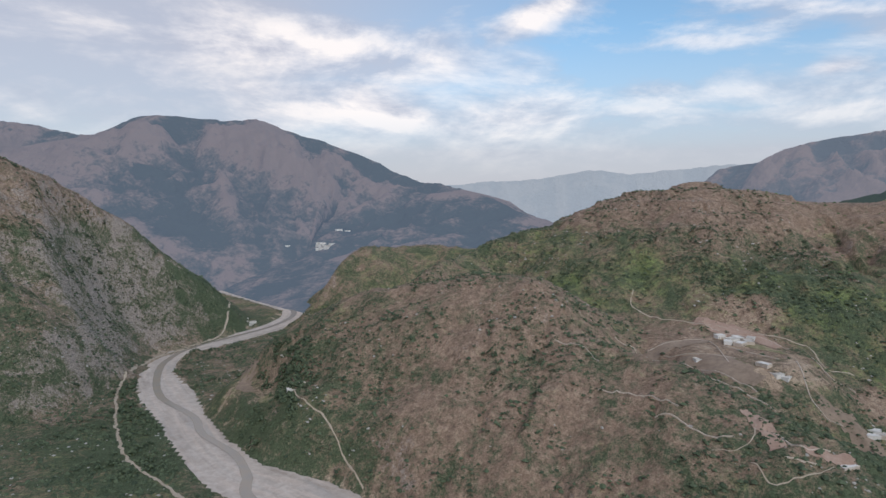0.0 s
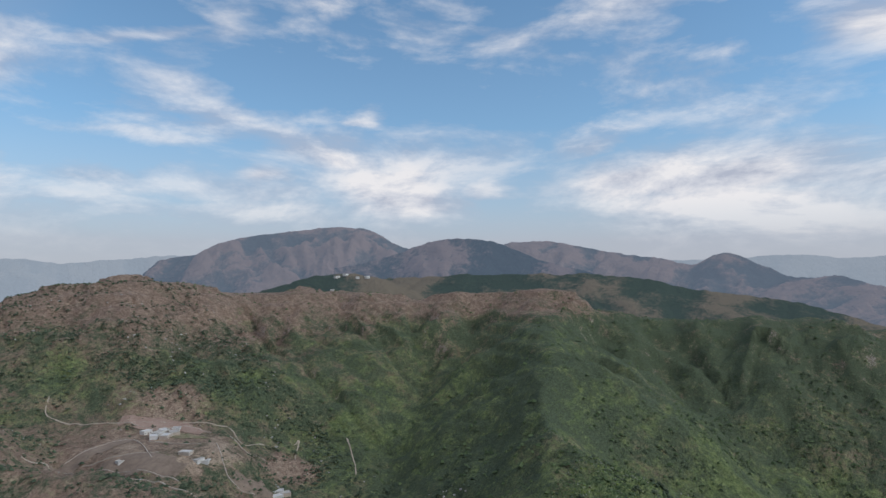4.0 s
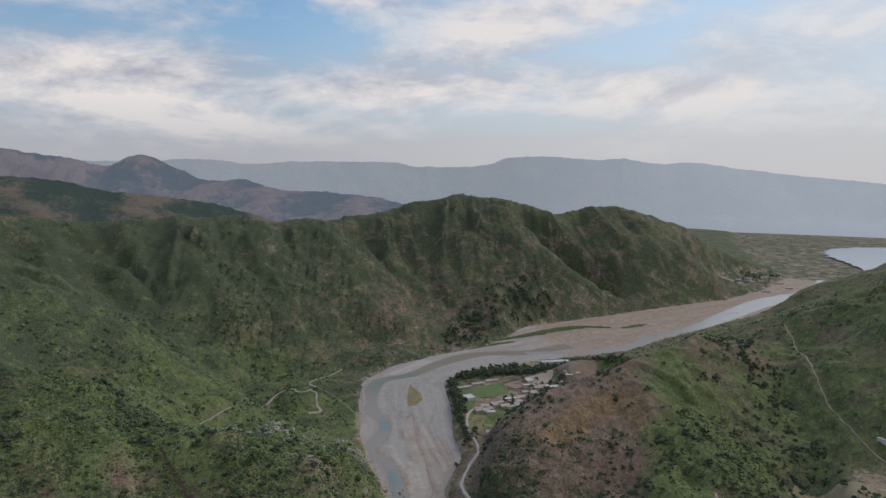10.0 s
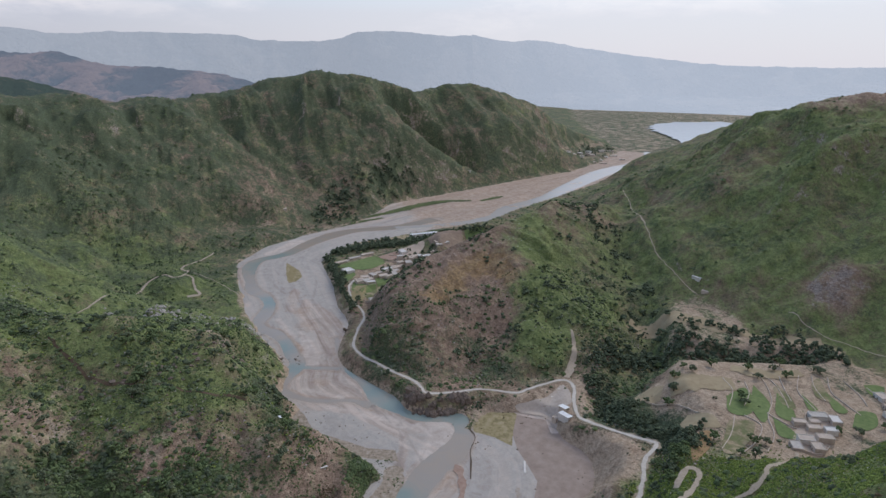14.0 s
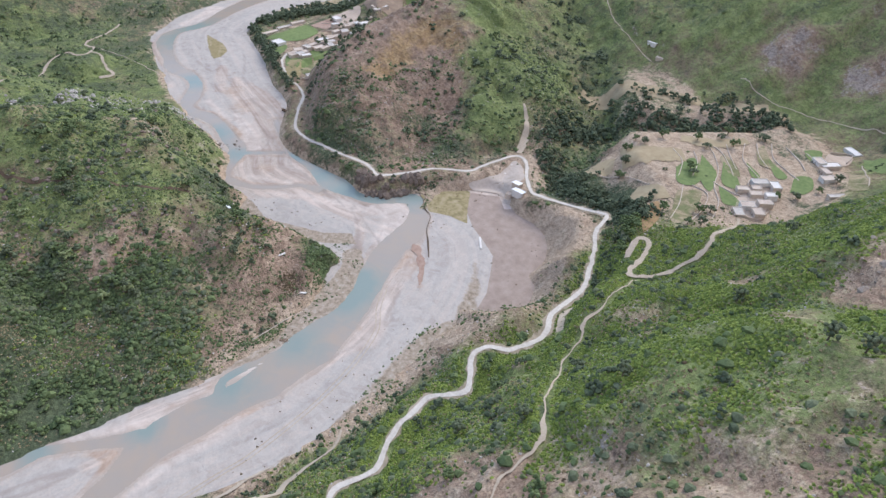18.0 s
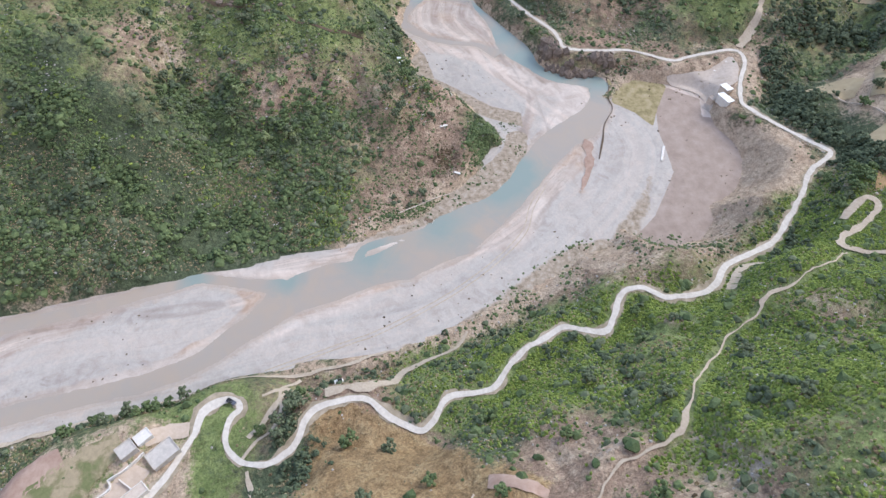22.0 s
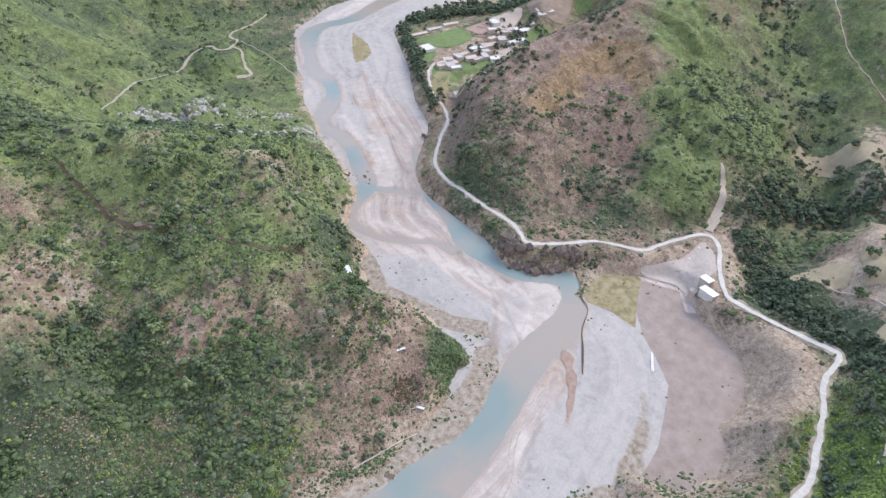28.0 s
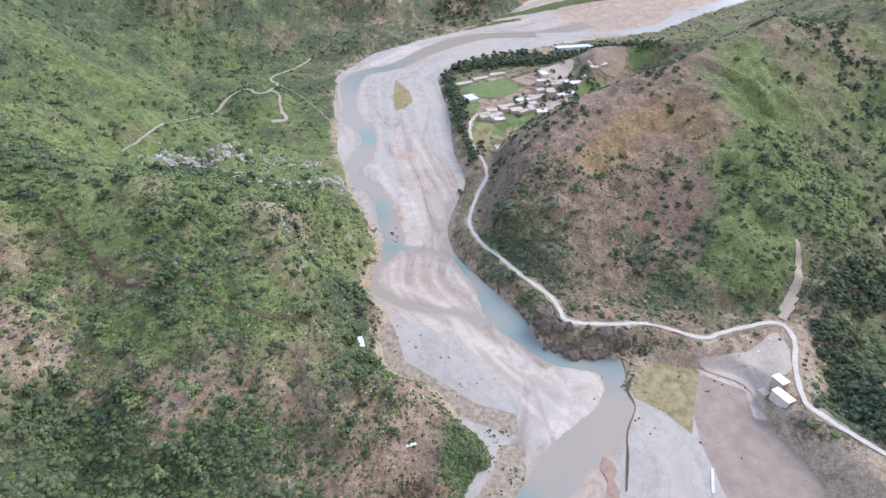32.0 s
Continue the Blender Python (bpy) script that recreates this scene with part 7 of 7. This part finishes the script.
def free(x, y, road=3.6):
    ok = np.ones(len(x), bool)
    for c, gap_m in zip(ROAD_LINES, (road, 2.4)):
        for i in range(0, len(x), 4000):
            d = np.hypot(x[i:i + 4000, None] - c[:, 0], y[i:i + 4000, None] - c[:, 1]).min(1)
            ok[i:i + 4000] &= d > gap_m
    for cx, cy, rx, ry, turn, z, soft, bare in PLATEAUS[:4] + PLATEAUS[5:7]:
        cc, ss = math.cos(radians(turn)), math.sin(radians(turn))
        r = np.hypot(((x - cx) * cc + (y - cy) * ss) / rx, (-(x - cx) * ss + (y - cy) * cc) / ry)
        ok &= (r > 0.95) | (rng.rand(len(x)) < 0.06)
    for line in ([(242, 22), (252, 6), (261, -10), (272, -24), (283, -32)], [(207, -186), (224, -198), (243, -208)]):
        d, _, _ = along(x, y, [(*p, 0) for p in line])
        ok &= (d > 11) | (rng.rand(len(x)) < 0.12)
    return ok


def sample(n, x0, x1, y0, y1, patch, thresh, soft=0.15, grassy=False):
    x, y = x0 + (x1 - x0) * rng.rand(n), y0 + (y1 - y0) * rng.rand(n)
    dens = smooth(thresh - soft, thresh + soft, fbm(x, y, patch, 4))
    i, j = np.clip(np.searchsorted(gx, x), 0, len(gx) - 1), np.clip(np.searchsorted(gy, y), 0, len(gy) - 1)
    lush = np.clip(0.26 + 1.4 * scrub[i, j] - 0.8 * open_soil[i, j], 0.04, 1.0)
    lush = lush * (1 - 0.8 * dry_slope[i, j])
    if grassy:
        lush = lush * smooth(0.35, 0.75, grass[i, j] + 0.5 * (fbm(x, y, 18, 3) - 0.5))
    keep = (rng.rand(n) < dens * lush) & (river_gap(x, y) > 2.0)
    x, y = x[keep], y[keep]
    ok = free(x, y)
    return x[ok], y[ok]


x, y = sample(110000, -35, 470, -330, 260, 28, 0.5)
clumps("low_scrub", x, y, 0.45 + 0.75 * rng.rand(len(x)) ** 2, 0.8, LEAF, "low green scrub covering the near hillsides", "scrub", 0.0, True)
x, y = sample(300000, -20, 215, -330, -15, 22, 0.41, grassy=True)
clumps("leafy_scrub", x, y, 0.35 + 0.6 * rng.rand(len(x)), 1.0, BRIGHT_LEAF, "thick carpet of bright green scrub below the footpath", "scrub", 0.0, True)
x, y = sample(160000, -35, 240, -320, 60, 26, 0.44, grassy=True)
clumps("leafy_scrub", x, y, 0.3 + 0.5 * rng.rand(len(x)), 1.0, BRIGHT_LEAF, "dense bright green leafy scrub on the near slope", "scrub", 0.0, True)
x, y = sample(130000, -35, 260, -320, 230, 30, 0.46)
clumps("dry_grass", x, y, 0.25 + 0.45 * rng.rand(len(x)), 1.0, STRAW, "dry straw-coloured grass tufts between the scrub", "grass", 0.0, True)
x, y = sample(70000, 225, 470, -60, 260, 24, 0.52)
clumps("leafy_scrub", x, y, 0.4 + 0.7 * rng.rand(len(x)), 1.0, LEAF, "green leafy scrub on the hill across the river", "scrub", 0.0, True)
x, y = sample(9000, 230, 560, -20, 260, 26, 0.52)
clumps("bright_scrub", x, y, 0.4 + 0.9 * rng.rand(len(x)) ** 2, 0.7, BRIGHT_LEAF, "bright green scrub on the hill across the river", "scrub")
x, y = sample(36000, -35, 470, -330, 260, 22, 0.56)
clumps("bushes", x, y, 0.7 + 1.9 * rng.rand(len(x)) ** 3, 0.95, LEAF, "dark green bushes scattered over the near hillsides", "bushes")
x, y = sample(20000, -35, 470, -330, 260, 30, 0.52)
clumps("grey_bushes", x, y, 0.8 + 1.3 * rng.rand(len(x)) ** 2, 0.95, GREY_LEAF, "grey-green bushes on the near hillsides", "bushes")
x, y = sample(12000, -35, 470, -330, 260, 35, 0.55)
clumps("dry_scrub", x, y, 0.35 + 0.7 * rng.rand(len(x)) ** 2, 0.7, DRY_LEAF, "dry brown scrub and grass tufts", "scrub")
x, y = sample(30000, 380, 1000, -700, 330, 38, 0.53)
clumps("hillside_bushes", x, y, 0.5 + 2.3 * rng.rand(len(x)) ** 3, 0.9, LEAF, "dark bushes dotted over the valley slopes", "bushes", 0.0, True)
x, y = sample(100000, -800, 420, 360, 1200, 36, 0.5)
clumps("hillside_bushes", x, y, 0.7 + 2.4 * rng.rand(len(x)) ** 3, 0.85, DARK_LEAF, "dark bushes dotted over the brown hills", "bushes", 0.0, True)
x, y = sample(34000, 400, 1700, -900, 1150, 60, 0.53)
clumps("hillside_bushes", x, y, 0.9 + 2.8 * rng.rand(len(x)) ** 3, 0.8, LEAF, "dark bushes on the far green ridge", "bushes", 0.0, True)


def thickets(n, x0, x1, y0, y1, patch, thresh, size, material, label, ragged=False):
    """Small trees and tall bushes: each a heap of leafy domes of uneven size."""
    x, y = sample(n, x0, x1, y0, y1, patch, thresh, 0.08)
    size = size * (0.6 + 0.9 * rng.rand(len(x)) ** 2)
    k = 8
    X, Y, R = np.repeat(x, k), np.repeat(y, k), np.repeat(size, k)
    a, q = rng.rand(len(X)) * 2 * np.pi, np.sqrt(rng.rand(len(X)))
    lift = (1 - q * q) * 0.9 * R
    return clumps("thicket", X + np.cos(a) * q * R, Y + np.sin(a) * q * R, R * (0.28 + 0.3 * rng.rand(len(X))), 1.0, material, label, "bushes", -lift / np.maximum(R, 0.1) * 2.0, ragged)


ROCK_BROWN = make_plain("brown_stone", (0.22, 0.18, 0.15), (0.4, 0.35, 0.3), 1.5, 0.95, 0.2)
for args in ((1900, 195, 300, 45, 240, 22, 0.46, 1.7, LEAF, "close green thickets on the lower slope above the river"), (1100, 225, 480, -60, 260, 34, 0.56, 2.5, DARK_LEAF, "dark leafy thickets on the hill across the river"), (600, 225, 480, -60, 260, 50, 0.55, 2.2, GREY_LEAF, "grey-green small trees on the hill across the river"),
             (2200, 380, 640, -440, -90, 40, 0.54, 2.3, DARK_LEAF, "dark thickets on the brown conical hill"), (2900, -30, 330, -430, 230, 34, 0.55, 1.7, DARK_LEAF, "dark thickets on the slopes by the road"),
             (500, 20, 330, -430, 230, 50, 0.55, 1.5, GREY_LEAF, "grey-green thickets on the slopes by the road"), (1200, 480, 1000, -20, 330, 60, 0.57, 2.2, DARK_LEAF, "dark thickets on the green valley side", True),
             (3500, -350, 450, 380, 900, 55, 0.56, 2.6, DARK_LEAF, "dark thickets on the brown hill above the river", True), (6500, -900, -300, 480, 1200, 45, 0.53, 2.6, DARK_LEAF, "dark thickets on the rocky hill", True)):
    thickets(*args)
# boulders of the pale outcrop and of the rocky slopes


def strewn(nodes, count, spread, r0, r1, flat, material, name, label, category):
    """Rocks lying thick along a line."""
    c = curve([(*n, 0) for n in nodes], 1.0)
    p = c[rng.randint(len(c), size=count)]
    x, y = p[:, 0] + spread * rng.randn(count), p[:, 1] + spread * rng.randn(count)
    ok = free(x, y, 3.4)
    clumps(name, x[ok], y[ok], r0 + r1 * rng.rand(ok.sum()) ** 3, flat, material, label, category, 0.3)


CRAG = make_plain("dark_crag", (0.1, 0.08, 0.065), (0.27, 0.22, 0.185), 1.5, 0.95, 0.4)
strewn([(510, 130), (518, 122), (511, 108), (506, 94), (517, 86), (526, 77)], 330, 5.5, 0.5, 2.2, 1.0, STONE, "outcrop_boulders", "pale limestone boulders along the hill crest", "boulders")
strewn([(540, 62), (535, 33), (511, 6), (483, 24), (453, 41), (458, 62)], 420, 6.0, 0.4, 1.8, 0.8, STONE, "outcrop_boulders", "scattered pale boulders below the crest", "boulders")
strewn([(357, -104), (344, -104), (336, -110), (332, -120), (334, -131), (336, -141)], 420, 2.4, 0.8, 3.2, 1.5, CRAG, "bank_rocks", "dark broken crags of the river point", "rocks")
strewn([(455, -22), (470, 2), (470, 25), (455, 40)], 120, 5.0, 0.5, 1.8, 0.9, CRAG, "bank_rocks", "dark rocks on the steep river bank", "rocks")
strewn([(400, 20), (375, 45), (355, 70), (350, 110), (365, 140)], 160, 6.0, 0.5, 1.9, 0.8, CRAG, "ledge_rocks", "weathered brown ledges on the green hill", "rocks")
strewn([(300, 20), (318, 50), (315, 90), (325, 130)], 120, 6.0, 0.5, 1.6, 0.8, CRAG, "ledge_rocks", "weathered brown ledges low on the green hill", "rocks")
strewn([(40, -188), (42, -199), (40, -203), (31, -195), (50, -215)], 60, 5.0, 0.5, 1.8, 1.0, ROCK_BROWN, "slope_crags", "tan weathered crags on the near green slope", "rocks")
x, y = sample(16000, -800, 420, 360, 1200, 60, 0.6)
clumps("hillside_stones", x, y, 0.3 + 1.9 * rng.rand(len(x)) ** 4, 0.8, STONE, "pale stones littering the brown hillside", "stones", 0.3)
x, y = sample(70000, -35, 560, -330, 260, 26, 0.53)
clumps("slope_stones", x, y, 0.2 + 0.6 * rng.rand(len(x)) ** 3, 0.8, STONE, "pale stones on the near slopes", "stones", 0.1, True)
# driftwood, stones and small plants on the gravel
n = 2600
x, y = 120 + 260 * rng.rand(n), -210 + 420 * rng.rand(n)
g = river_gap(x, y)
keep = (g < -1) & (channel_gap(x, y) > 2) & (rng.rand(n) < smooth(0.45, 0.65, fbm(x, y, 30, 3)) * smooth(-40, -5, g))
clumps("gravel_tufts", x[keep], y[keep], 0.25 + 0.45 * rng.rand(keep.sum()), 0.8, DRY_LEAF, "small dark tufts and driftwood on the gravel", "tufts")

n = 5200
x, y = 120 + 90 * rng.rand(n), -150 + 150 * rng.rand(n)
d, v, _ = along(x, y, curve(STONY_BANK, 6.0))
keep = (d < v[..., 0] + 3) & (rng.rand(n) < smooth(0.42, 0.62, fbm(x, y, 12, 3))) & free(x, y)
clumps("bank_scrub", x[keep], y[keep], 0.25 + 0.8 * rng.rand(keep.sum()) ** 2, 0.8, LEAF, "low scrub on the stony brown bank", "scrub")
clumps("bank_stones", x[keep] + 2 * rng.randn(keep.sum()), y[keep] + 2 * rng.randn(keep.sum()), 0.15 + 0.35 * rng.rand(keep.sum()) ** 2, 0.8, STONE, "pale stones on the brown bank", "stones", 0.3)


def grove(nodes, count, spread, size, label):
    """A dense belt of trees along a line, seen from afar as one dark mass."""
    c = curve([(*n, 0) for n in nodes], 2.0)
    p = c[rng.randint(len(c), size=count)]
    x, y = p[:, 0] + rng.normal(size=count) * spread, p[:, 1] + rng.normal(size=count) * spread
    road = ROAD_LINES[0]
    ok = (river_gap(x, y) > 1.5) & (np.hypot(x[:, None] - road[:, 0], y[:, None] - road[:, 1]).min(1) > 4.2)
    lanes = ROAD_LINES[1]
    ok &= np.hypot(x[:, None] - lanes[:, 0], y[:, None] - lanes[:, 1]).min(1) > 5.0
    k = 9
    R = np.repeat(size * (0.6 + 0.8 * rng.rand(ok.sum())), k)
    X, Y = np.repeat(x[ok], k), np.repeat(y[ok], k)
    a, q = rng.rand(len(X)) * 2 * np.pi, np.sqrt(rng.rand(len(X)))
    r = R * (0.3 + 0.25 * rng.rand(len(X)))
    clumps("grove", X + np.cos(a) * q * R, Y + np.sin(a) * q * R, r, 1.0, DARK_LEAF, label, "trees", -((1 - q * q) * 1.5 + 0.15) * R / r)


grove([(770, -111), (776, -144), (775, -176), (775, -208), (780, -242)], 240, 6.0, 3.0, "dark wood between the village and the river")
grove([(785, -274), (788, -306), (789, -333)], 90, 6.0, 3.0, "dark trees beyond the white-roofed hall")
grove([(768, -103), (700, -101), (640, -100), (590, -99), (545, -96)], 170, 3.0, 2.6, "dense belt of dark trees along the river edge of the village")
grove([(800, -122), (800, -165), (795, -234), (770, -280), (742, -330)], 120, 6, 2.8, "dark trees beyond the village fields")
grove([(339, -265), (350, -300), (320, -335), (300, -345), (268, -400), (250, -430)], 300, 8, 2.6, "dark wood filling the gully")
grove([(326, -250), (297, -245), (266, -238), (242, -236), (223, -240), (206, -240), (190, -226)], 300, 5.5, 2.0, "dark thicket covering the cliff below the terraces")
grove([(388, -339), (350, -350), (310, -400), (290, -430)], 50, 9, 2.6, "trees round the bare upper terrace")
grove([(720, -210), (690, -230), (660, -200), (640, -160)], 60, 12, 2.4, "trees among the village houses")
grove([(-235, 600), (-215, 640), (-235, 690), (-270, 740)], 130, 12, 3.0, "dark trees round the white farmhouse above the river")
grove([(-330, 540), (-400, 640), (-450, 720), (-500, 850)], 150, 10, 3.0, "dark trees along the foot of the rocky hill")
grove([(1420, -960), (1490, -1010), (1540, -1070), (1570, -1130)], 90, 30, 2.6, "dark trees among the houses of the far town")
grove([(1120, -330), (1090, -260), (1010, -170), (940, -120)], 150, 16, 3.4, "trees along the far river bank")

n = 420
x, y = 255 + 5 * rng.randn(n), -20 + 4 * rng.randn(n)
clumps("brush_pile", x, y, 0.3 + 0.6 * rng.rand(n) ** 2, 0.7, DRY_LEAF, "heap of dead brown brush on the bare slope", "brush", 0.0, True)
n = 1300
x, y = 264 + 10 * rng.randn(n), -47 + 6 * rng.randn(n)
keep = river_gap(x, y) > 1
clumps("leafy_scrub", x[keep], y[keep], 0.5 + 0.9 * rng.rand(keep.sum()) ** 2, 0.9, LEAF, "green scrub crowning the river spit", "scrub", 0.0, True)

# green edge of the spit, with a low stone wall behind it
c = curve([(221, 19, 0), (221, 5, 0), (226, -10, 0), (234, -30, 0), (242, -50, 0)], 1.0)
p = c[rng.randint(len(c), size=520)]
x, y = p[:, 0] + 2.0 * rng.randn(520), p[:, 1] + 2.0 * rng.randn(520)
keep = river_gap(x, y) > 0.5
clumps("leafy_scrub", x[keep], y[keep], 0.35 + 0.6 * rng.rand(keep.sum()), 0.9, LEAF, "green strip of scrub along the river's edge", "scrub", 0.0, True)
n = 3800
x, y = 212 + 78 * rng.rand(n), -70 + 115 * rng.rand(n)
keep = (channel_gap(x, y) > 1.2) & (rng.rand(n) < 0.75 * smooth(0.42, 0.58, fbm(x, y, 11, 3))) & (np.hypot(x - 255, y + 20) > 9) & (x > 212 - 0.4 * y)
clumps("leafy_scrub", x[keep], y[keep], 0.3 + 0.7 * rng.rand(keep.sum()) ** 2, 0.9, LEAF, "green scrub dotted over the bare river spit", "scrub", 0.0, True)
wall_run([(222, 10), (227, -3), (231, -13), (238, -30), (245, -44)], 0.5, 0.5, MUD, "low dry-stone wall above the river's edge", "stone_wall")
grove([(352, -108), (344, -114), (340, -126), (342, -138)], 26, 3.0, 1.5, "dark bushes on the crags of the river point")
grove([(112, 70), (104, 66), (96, 63), (86, 58), (76, 60)], 70, 3.5, 1.5, "dark bushes between the loops of the road")
grove([(120, 60), (124, 20), (128, -12), (140, -40)], 60, 4.0, 1.3, "dark bushes below the gravel road")
grove([(126, 130), (118, 165), (108, 195)], 70, 4.0, 1.1, "low dark bushes along the gravel bank by the farm")
grove([(150, -150), (165, -175), (185, -205)], 60, 4.0, 1.4, "dark bushes beside the road bend")
